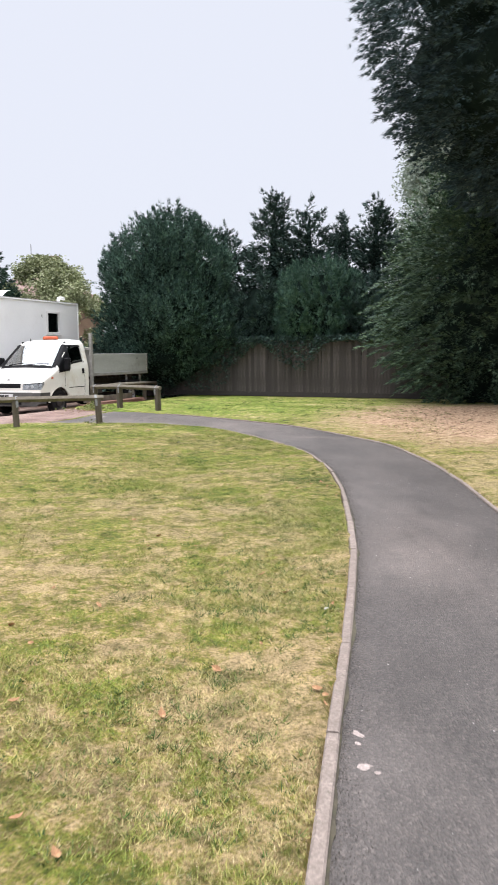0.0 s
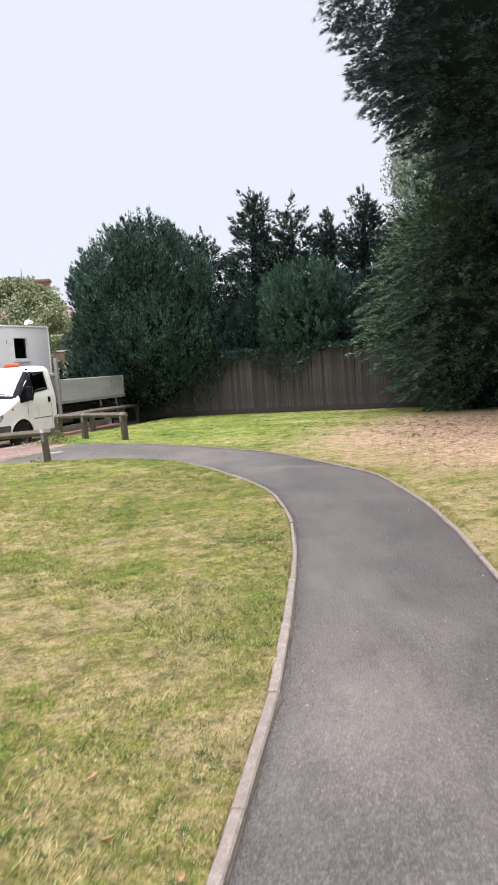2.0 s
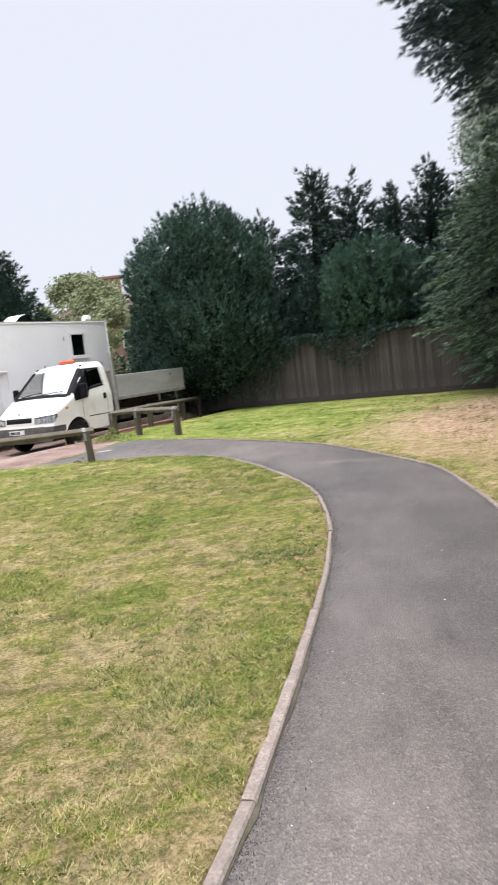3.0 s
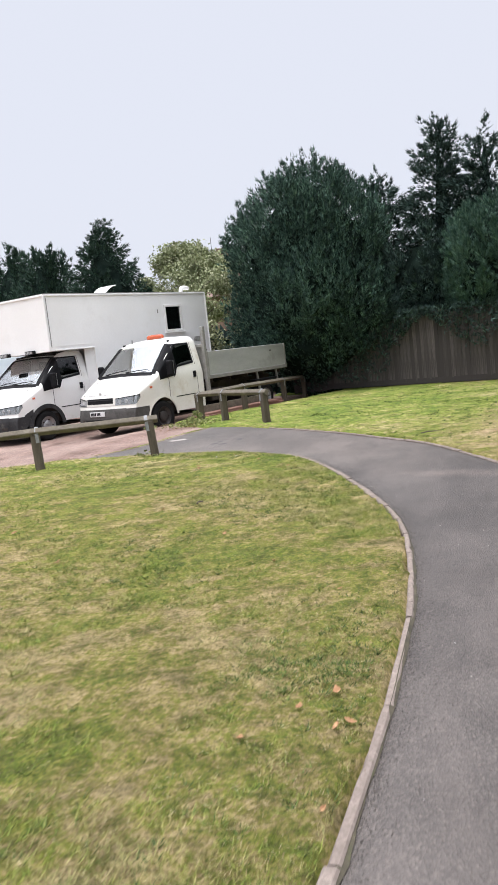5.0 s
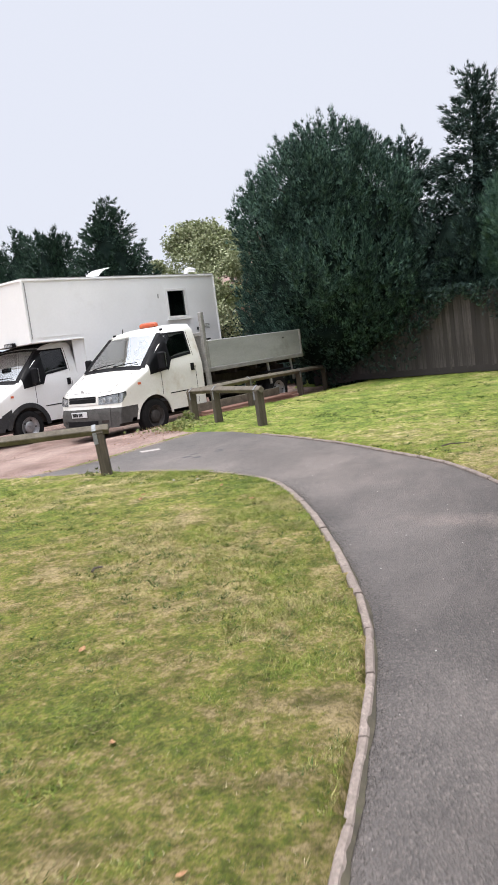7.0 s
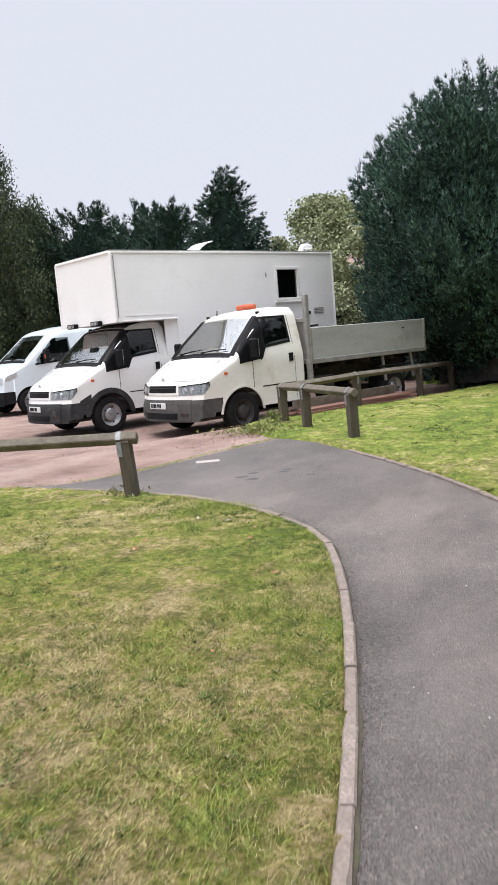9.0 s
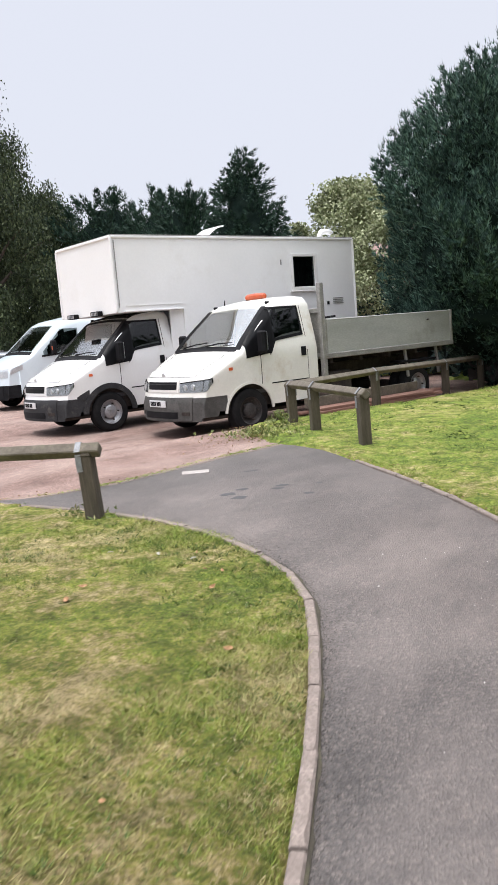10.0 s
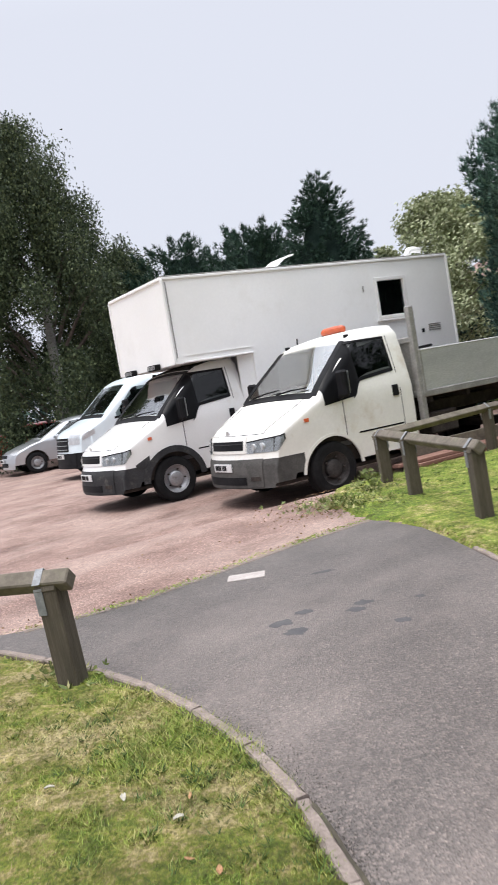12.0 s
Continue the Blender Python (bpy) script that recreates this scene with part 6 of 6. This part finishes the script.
def build_broadleaf(x, y, h, radius, seed, material, bark, label, leaves, leaf=(0.10, 0.045), crown_low=0.25, droop=0.0, clumps=60, spread=0.45, group="broadleaf trees", lean=0.0):
    """Trunk that forks into limbs, with leaf clumps along them."""
    rng = np.random.default_rng(seed)
    z0 = ground_z(x, y)
    tree = thing("broadleaf_tree", pose(x, y, z0 - 0.03), label, "tree", group)
    part("trunk", tube_bm([(0, 0, -0.1), (0.05 + lean * 0.3, 0, h * 0.3), (lean * 0.7, 0.06, h * 0.6), (lean, 0, h * 0.92)], [0.17 * h / 9, 0.13 * h / 9, 0.08 * h / 9, 0.015], 9), bark, tree)
    centres = []
    for k in range(clumps):
        t = crown_low + (1 - crown_low) * rng.uniform(0, 1) ** 0.9
        shape = math.sin(min(1.0, (1.02 - t) / (1.02 - crown_low) * 1.15) ** 0.75 * math.pi * 0.5 + 0.0) if t > 0.35 else 0.85
        ang = rng.uniform(0, 6.28)
        rr = radius * shape * math.sqrt(rng.uniform(0.08, 1.0))
        c = np.array((math.cos(ang) * rr + lean * t, math.sin(ang) * rr, t * h))
        centres.append(c)
        if k % 3 == 0:
            b = c * np.array((0.25, 0.25, 1)) - np.array((0, 0, 0.25 * h * (1 - t) + 0.5))
            b[2] = max(b[2], h * 0.12)
            part("limb", tube_bm([b, (b + c) / 2 + np.array((0, 0, 0.25)), c], [0.055 * h / 9, 0.035 * h / 9, 0.01], 5), BARK, tree)
    centres = np.array(centres)
    pick = rng.integers(0, clumps, leaves)
    p = centres[pick] + np.clip(rng.normal(0, 1, (leaves, 3)), -1.7, 1.7) * np.array((spread, spread, spread * 0.8)) * rng.uniform(0.6, 1.2, (clumps, 1))[pick]
    if droop:
        p[:, 2] -= rng.uniform(0, 1, leaves) ** 1.5 * droop * (0.5 + rng.uniform(0, 1, clumps)[pick])
    aim = rng.normal(0, 1, (leaves, 3))
    aim[:, 2] -= 0.5 + droop
    aim /= np.linalg.norm(aim, axis=1, keepdims=True)
    side = np.cross(aim, rng.normal(size=(leaves, 3)))
    side *= (rng.uniform(0.7, 1.3, leaves) * leaf[1])[:, None] / (np.linalg.norm(side, axis=1, keepdims=True) + 1e-9)
    v = np.stack([p - side, p + side, p + aim * (rng.uniform(0.7, 1.4, leaves) * leaf[0])[:, None]], 1).reshape(-1, 3)
    q = np.arange(len(v)).reshape(-1, 3)
    crown = quick_mesh("crown", v, q, material)
    crown.parent = tree
    return tree


CONE = [(0, 0.75), (0.12, 1.0), (0.4, 0.86), (0.7, 0.52), (0.9, 0.2), (1.0, 0.03)]
EGG = [(0, 0.40), (0.07, 0.52), (0.15, 0.92), (0.35, 1.0), (0.55, 0.97), (0.72, 0.84), (0.85, 0.62), (0.94, 0.36), (1.0, 0.08)]
SKIRTED = [(0, 0.18), (0.08, 0.27), (0.19, 0.86), (0.35, 1.0), (0.55, 0.97), (0.72, 0.84), (0.85, 0.62), (0.94, 0.36), (1.0, 0.08)]
HANGING = [(0.0, 0.05), (0.30, 0.1), (0.36, 0.75), (0.5, 1.0), (0.7, 0.98), (0.85, 0.8), (0.95, 0.5), (1.0, 0.15)]
COLUMN = [(0, 0.8), (0.3, 1.0), (0.6, 0.85), (0.8, 0.55), (0.93, 0.25), (1.0, 0.03)]


def scaled(profile, r):
    return [(a, b * r) for a, b in profile]


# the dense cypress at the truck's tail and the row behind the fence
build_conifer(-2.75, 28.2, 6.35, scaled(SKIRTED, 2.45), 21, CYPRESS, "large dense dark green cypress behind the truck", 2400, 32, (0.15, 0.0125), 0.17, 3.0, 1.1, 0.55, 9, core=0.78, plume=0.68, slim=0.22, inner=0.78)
for x, y, h, r, s, n in ((-0.75, 28.9, 5.7, 0.8, 31, 230), (0.95, 28.6, 6.8, 1.15, 32, 480), (2.15, 28.2, 6.5, 1.05, 33, 430),
                         (3.4, 28.2, 6.0, 0.85, 34, 280), (4.4, 27.6, 6.4, 1.05, 35, 440)):
    build_conifer(x, y, h, scaled(COLUMN, r), s, CYPRESS_DARK, "tall thin dark cypress with wispy top behind the fence", int(n * 1.15), 44, (0.16, 0.017), 0.4, 3.4, 0.3, 0.9, 4, core=0.22, plume=0.6, slim=0.27, inner=0.2, tall=(0.6, 1.0))
build_conifer(0.5, 27.7, 3.9, scaled(HANGING, 1.3), 36, CYPRESS_DARK, "dark cypress bush hanging over the fence", 230, 40, (0.19, 0.016), 0.22, 2.4, 0.7, 0.7, 2)
build_conifer(2.35, 26.5, 4.35, scaled(HANGING, 1.42), 37, ROUND, "clipped rounded green cypress above the fence", 620, 40, (0.15, 0.013), 0.05, 2.4, 1.2, 0.5, 0, core=0.85, plume=0.5, slim=0.2, inner=0.9)
build_conifer(4.5, 26.0, 3.7, scaled(HANGING, 1.4), 38, CYPRESS_DARK, "dark cypress bush behind the fence", 200, 40, (0.19, 0.016), 0.2, 2.4, 0.9, 0.6, 2)
build_conifer(-1.2, 27.6, 3.0, scaled(HANGING, 1.2), 39, CYPRESS_DARK, "dark cypress bush hanging over the fence", 180, 40, (0.19, 0.016), 0.22, 2.4, 0.5, 0.8, 0)
# on the verge
build_conifer(6.35, 21.6, 5.4, scaled(EGG, 2.1), 41, YEW, "broad green conifer with drooping branches on the verge", 900, 46, (0.17, 0.010), 0.26, 2.4, 0.12, 1.0, 3, core=0.62, plume=1.0, slim=0.24, flat=0.3, droop=0.35)
build_conifer(6.6, 25.8, 7.4, scaled(COLUMN, 1.7), 44, YEW, "tall green conifer at the fence's corner", 420, 44, (0.2, 0.015), 0.3, 2.4, 0.4, 1.0, 3, plume=0.9)
HIGH = [(0.0, 0.3), (0.32, 0.35), (0.345, 2.2), (0.403, 3.4), (0.47, 4.35), (0.52, 4.7), (0.60, 5.1), (0.71, 5.6), (0.82, 4.9), (0.93, 2.8), (1.0, 0.2)]
build_conifer(8.25, 17.2, 12.5, HIGH, 42, OVERHANG, "big dark conifer overhanging the verge", 3000, 44, (0.15, 0.011), 0.06, 2.6, -0.1, 1.0, 0, core=0.93, trunk=0.3, plume=0.7, slim=0.26, flat=0.6, droop=0.2, inner=0.7)
build_broadleaf(8.2, 33.5, 12.0, 2.2, 43, PALE_LEAF, BIRCH_BARK, "tall pale-leaved birch behind the conifers", 80000, (0.12, 0.04), 0.2, 0.5, 170, 0.45)
# behind the vehicles
build_conifer(-10.15, 30.4, 6.1, scaled(CONE, 2.1), 51, SPRUCE, "pointed dark spruce behind the box van", 1100, 36, (0.13, 0.015), 0.16, 3.0, 0.15, 0.9, 2, core=0.7, plume=0.5, inner=0.4)
build_conifer(-13.3, 32.0, 5.7, scaled(EGG, 1.5), 52, SPRUCE, "dark green conifer behind the box van", 420, 40, (0.18, 0.017), 0.3, 2.6, 0.7, 0.8, 5, core=0.68, inner=0.5)
build_conifer(-18.4, 34.4, 6.7, scaled(EGG, 2.4), 53, SPRUCE, "bushy green conifer behind the vans", 600, 40, (0.2, 0.018), 0.3, 2.4, 0.7, 0.8, 7, core=0.68, inner=0.5)
build_conifer(-15.6, 34.0, 6.3, scaled(EGG, 1.7), 57, SPRUCE, "dark green conifer behind the vans", 440, 40, (0.2, 0.018), 0.3, 2.4, 0.7, 0.8, 5, core=0.68, inner=0.5)
build_broadleaf(-8.7, 34.0, 5.5, 4.0, 54, ASH, BARK, "leafy tree with yellowing leaves behind the truck", 80000, (0.085, 0.034), 0.05, 0.0, 130, 0.25)
build_broadleaf(-22.3, 31.2, 11.8, 4.1, 55, BIRCH, BIRCH_BARK, "large drooping birch over the parked cars", 190000, (0.095, 0.03), 0.07, 2.0, 150, 0.34)
build_broadleaf(-24.5, 37.0, 8.0, 3.2, 56, BIRCH, BIRCH_BARK, "birch with hanging branches beside the car park", 60000, (0.11, 0.034), 0.08, 1.2, 80, 0.40)


def build_thicket():
    """Dark undergrowth that closes the view behind the vehicles and fence."""
    rng = np.random.default_rng(61)
    pts = []
    for x0, y0, x1, y1, h, n in ((-34, 44, -10, 35, 3.4, 9000), (-12, 35, -4, 31.5, 2.4, 5000), (-4.5, 30.5, 9, 29.5, 2.6, 6000), (6.0, 24.5, 14, 20, 3.0, 4000), (-60, 45, -32, 40, 6.0, 5000)):
        t = rng.uniform(0, 1, n)
        z = rng.uniform(0, 1, n) ** 0.8 * h * (0.75 + 0.25 * np.sin(t * 40) * np.sin(t * 17))
        pts.append(np.c_[x0 + (x1 - x0) * t, y0 + (y1 - y0) * t + rng.normal(0, 0.5, n), z - 0.2])
    # growth that hangs over the top of the fence
    n = 5200
    t = rng.uniform(0.12, 1, n) ** 0.6
    hang = rng.uniform(0, 1, n) ** 1.6 * (0.12 + 1.1 * np.abs(np.sin(t * 9.0 + 0.6)) * smooth01((t - 0.42) / 0.1) + 0.5 * (t > 0.72))
    pts.append(np.c_[7.2 - 10.8 * t - 0.06 + rng.normal(0, 0.05, n), 22.9 + 5.1 * t - 0.12 + rng.normal(0, 0.08, n), 1.85 - hang])
    p = np.vstack(pts)
    aim = rng.normal(0, 0.7, p.shape) + np.array((0, -0.5, 0.6))
    v, q = sprays(rng, p, aim, np.r_[rng.uniform(0.3, 0.6, len(p) - n), rng.uniform(0.08, 0.17, n)], np.r_[rng.uniform(0.05, 0.11, len(p) - n), rng.uniform(0.009, 0.018, n)], 0.8, 2)
    tagged(quick_mesh("undergrowth", v, q, CYPRESS_DARK), "dark shrubby undergrowth behind the car park", "bushes", kind="stuff")


build_thicket()


# ---- far house ----
def build_house():
    house = thing("house", pose(-19.1, 75, -0.25, 0, 0, 8) @ Matrix.Scale(1.25, 4), "brick house with red hipped roof seen over trees", "house")
    part("wall", box_bm((8.4, 8, 5.6), (0, 0, 2.1)), BRICK, house)
    bm = bmesh.new()
    e, z0, z1 = 4.6, 4.9, 7.4
    c = [bm.verts.new(p) for p in ((-e, -e, z0), (e, -e, z0), (e, e, z0), (-e, e, z0))]
    r = [bm.verts.new(p) for p in ((-0.9, 0, z1), (0.9, 0, z1))]
    for f in ((c[0], c[1], r[1], r[0]), (c[1], c[2], r[1]), (c[2], c[3], r[0], r[1]), (c[3], c[0], r[0]), tuple(c)):
        bm.faces.new(f)
    roof = part("roof", bm, ROOF, house, "red clay hipped roof")
    ch = part("chimney", box_bm((1.5, 0.8, 1.7), (0.4, 0, 7.6), bevel=0.03), BRICK, roof, "broad brick chimney")
    part("chimney_cap", box_bm((1.7, 1.0, 0.22), (0.4, 0, 8.4), bevel=0.04), BRICK, roof)
    part("aerial", tube_bm([(-0.8, 0, 7.3), (-0.8, 0, 9.4)], [0.03, 0.02], 5), CHASSIS, roof)
    for x in (-2, 2):
        w = part("window", box_bm((1.4, 0.1, 1.2), (x, -4.02, 3.7), bevel=0.01), WHITE, house)
        part("pane", box_bm((1.2, 0.04, 1.0), (x, -4.07, 3.7)), TINTED, w)


build_house()


# ---- small things ----
def build_weeds(x, y, n, h, seed, spread, label):
    rng = np.random.default_rng(seed)
    p = np.c_[x + rng.normal(0, spread, n), y + rng.normal(0, spread * 0.7, n), np.zeros(n)]
    keep = ~inside(PATH_POLY, p[:, 0], p[:, 1])
    p = p[keep]
    n = len(p)
    tall = h * np.exp(-((p[:, 0] - x) ** 2 + (p[:, 1] - y) ** 2) / (2 * spread ** 2)) + 0.03
    p[:, 2] = -drop(p[:, 0], p[:, 1]) + 0.02 + rng.uniform(0, 1, n) * tall
    aim = rng.normal(0, 0.8, (n, 3)) + np.array((0, 0, 0.6))
    v, q = sprays(rng, p, aim, rng.uniform(0.03, 0.07, n), rng.uniform(0.005, 0.011, n), 0.9)
    tagged(quick_mesh("weeds", v, q, WEED), label, "weeds", kind="stuff")


build_weeds(-3.98, 20.35, 190, 0.2, 71, 0.12, "green weeds and leaf litter at the rail's corner")
build_weeds(-3.85, 19.55, 350, 0.07, 72, 0.26, "low weeds at the path's end")
build_weeds(-3.05, 15.6, 50, 0.04, 73, 0.12, "tuft of grass at the post's foot")


def build_litter():
    """Brown leaf flakes blown against the path's end and along the car park's edge."""
    rng = np.random.default_rng(77)
    spots = [np.c_[rng.normal(-4.0, 0.30, 420), rng.normal(19.55, 0.35, 420)], np.c_[rng.normal(-4.5, 0.2, 160), rng.normal(20.3, 0.3, 160)]]
    k = rng.integers(0, len(APRON), 130)
    spots.append(APRON[k] + rng.normal(0, 0.07, (130, 2)) + np.array((-0.04, 0)))
    spots.append(np.c_[rng.normal(-4.6, 0.6, 90), rng.normal(18.6, 0.8, 90)])
    edge = RIGHT[-32:-4]
    k = rng.integers(0, len(edge), 240)
    spots.append(edge[k] + np.abs(rng.normal(0, 0.09, (240, 2))) + rng.normal(0, 0.04, (240, 2)))
    q = np.vstack(spots)
    p = np.c_[q, -drop(q[:, 0], q[:, 1]) + 0.012]
    p = p[~inside(PATH_POLY, p[:, 0] - 0.03, p[:, 1])]
    aim = np.c_[rng.normal(0, 1, (len(p), 2)), rng.normal(0, 0.15, len(p))]
    v, f = sprays(rng, p, aim, rng.uniform(0.012, 0.032, len(p)), rng.uniform(0.004, 0.009, len(p)), 0.8, 1)
    tagged(quick_mesh("leaf_litter", v, f, LITTER), "brown leaf litter at the path's end", "litter", kind="stuff")


build_litter()


def build_leaves():
    bm = bmesh.new()
    rim, mid = [], []
    for k in range(9):
        t = k / 8
        half = 0.034 * math.sin(math.pi * t ** 0.8) * (1.0 if k % 2 else 0.72) + 0.001
        y, z = -0.05 + 0.11 * t, 0.02 * (2 * t - 1) ** 2
        rim.append((bm.verts.new((half, y, z + 0.35 * half)), bm.verts.new((-half, y, z + 0.55 * half))))
        mid.append(bm.verts.new((0, y, z)))
    for k in range(8):
        bm.faces.new((rim[k][0], rim[k + 1][0], mid[k + 1], mid[k]))
        bm.faces.new((mid[k], mid[k + 1], rim[k + 1][1], rim[k][1]))
    ret = bmesh.ops.extrude_face_region(bm, geom=list(bm.faces))
    for g in ret["geom"]:
        if isinstance(g, bmesh.types.BMVert):
            g.co.z -= 0.002
    leaf = part("fallen_leaf", bm, LEAF, None)
    tagged(leaf, "dry curled orange-brown leaf lying on the grass", "leaf", "fallen leaves")
    rng = random.Random(4)
    spots = [(0.76, 8.24), (0.64, 8.1), (0.84, 8.0), (0.80, 7.96), (0.48, 7.86), (-0.7, 2.2), (-0.66, 13.8), (-1.38, 14.69), (-1.61, 14.95), (-1.78, 14.03), (-0.54, 2.03), (0.45, 4.19), (0.30, 3.03), (0.27, 3.09), (0.29, 2.95), (-0.34, 2.87), (-0.15, 3.3), (0.05, 3.6)]
    while len(spots) < 60:
        p = (rng.uniform(-2.6, 0.9), rng.uniform(1.8, 15.2))
        if not inside(PATH_POLY, np.array([p[0] + 0.08]), np.array([p[1]]))[0]:
            spots.append(p)
    for i, (x, y) in enumerate(spots):
        s = rng.uniform(0.22, 0.5) if i > 5 else 0.45
        m = pose(x, y, ground_z(x, y) + 0.035, rng.uniform(-25, 25), rng.uniform(-25, 25), rng.uniform(0, 360))
        if i == 0:
            leaf.matrix_world = m @ Matrix.Scale(0.5, 4)
        else:
            copy_thing(leaf, m).scale = (s, s, s)


build_leaves()


def build_twigs():
    """Short dark twigs lying on the grass."""
    rng = random.Random(12)
    for x, y, turn, ln in ((0.81, 15.75, 12, 0.26), (-1.07, 12.0, 70, 0.10)):
        z = ground_z(x, y) + 0.035
        pts = [(-ln / 2, 0, 0), (-ln / 6, 0.012, 0.012), (ln / 5, -0.006, 0.01), (ln / 2, 0.014, 0.0)]
        twig = part("twig", tube_bm(pts, [0.009, 0.008, 0.006, 0.003], 6), BARK, None)
        tagged(twig, "short dark twig lying on the lawn", "twig", "fallen twigs")
        twig.matrix_world = pose(x, y, z, 0, rng.uniform(-4, 4), turn)
        part("side_shoot", tube_bm([(ln / 8, 0, 0.01), (ln / 4, 0.03, 0.014)], [0.004, 0.002], 5), BARK, twig)


build_twigs()


def build_scraps():
    """Pale curled petals of paper-dry leaf on the grass near the rail's post."""
    rng = random.Random(31)
    first = None
    for x, y in ((-1.83, 14.86), (-1.56, 14.84), (-2.15, 14.8), (0.41, 4.1)):
        m = pose(x, y, ground_z(x, y) + 0.034, rng.uniform(-12, 12), rng.uniform(-12, 12), rng.uniform(0, 360))
        if first is None:
            bm = bmesh.new()
            rows = []
            for k in range(6):
                u = k / 5
                w = 0.008 * math.sin(math.pi * (0.12 + 0.8 * u)) + 0.002
                rows.append([bm.verts.new((-0.018 + 0.036 * u, v * w, 0.004 * v * v + 0.004 * math.sin(3 * u))) for v in (-1, -0.4, 0.4, 1)])
            for r0, r1 in zip(rows[:-1], rows[1:]):
                for k in range(3):
                    bm.faces.new((r0[k], r1[k], r1[k + 1], r0[k + 1]))
            ret = bmesh.ops.extrude_face_region(bm, geom=list(bm.faces))
            for g in ret["geom"]:
                if isinstance(g, bmesh.types.BMVert):
                    g.co.z -= 0.0015
            first = part("dry_leaf", bm, SCRAP, None)
            tagged(first, "small pale bleached dry leaf lying on the lawn", "leaf", "bleached leaves")
            first.matrix_world = m
        else:
            copy_thing(first, m)


build_scraps()
for i, (x, y, a, b, turn) in enumerate(((-2.4, 16.55, 0.07, 0.035, 0.7), (-2.38, 16.74, 0.06, 0.03, 0.6), (-2.23, 16.45, 0.08, 0.035, 0.6), (-2.1, 16.83, 0.06, 0.03, 0.6),
                                        (-2.12, 16.95, 0.06, 0.03, 0.6), (-1.75, 16.72, 0.05, 0.025, 0.6), (-1.84, 17.1, 0.03, 0.02, 0.5), (-2.75, 17.5, 0.10, 0.02, 0.9))):
    blob_part("stain", x, y, a * 0.9, b * 1.6, 0.001, STAIN, PATH, 80 + i, turn, 0.0015)
for i, (x, y, a, b) in enumerate(((0.395, 2.77, 0.014, 0.035), (0.385, 2.70, 0.011, 0.014), (0.385, 2.54, 0.026, 0.02), (0.42, 2.50, 0.012, 0.013))):
    blob_part("mortar_splash", x, y, a, b, 0.001, PALE, PATH, 90 + i, 0.4, 0.006)
cover = tagged(part("utility_cover", box_bm((0.26, 0.16, 0.012), bevel=0.003), COVER, None), "small pale square utility cover set in the tarmac", "cover")
cover.matrix_world = pose(-3.28, 17.35, 0.001, 0, 0, 35)
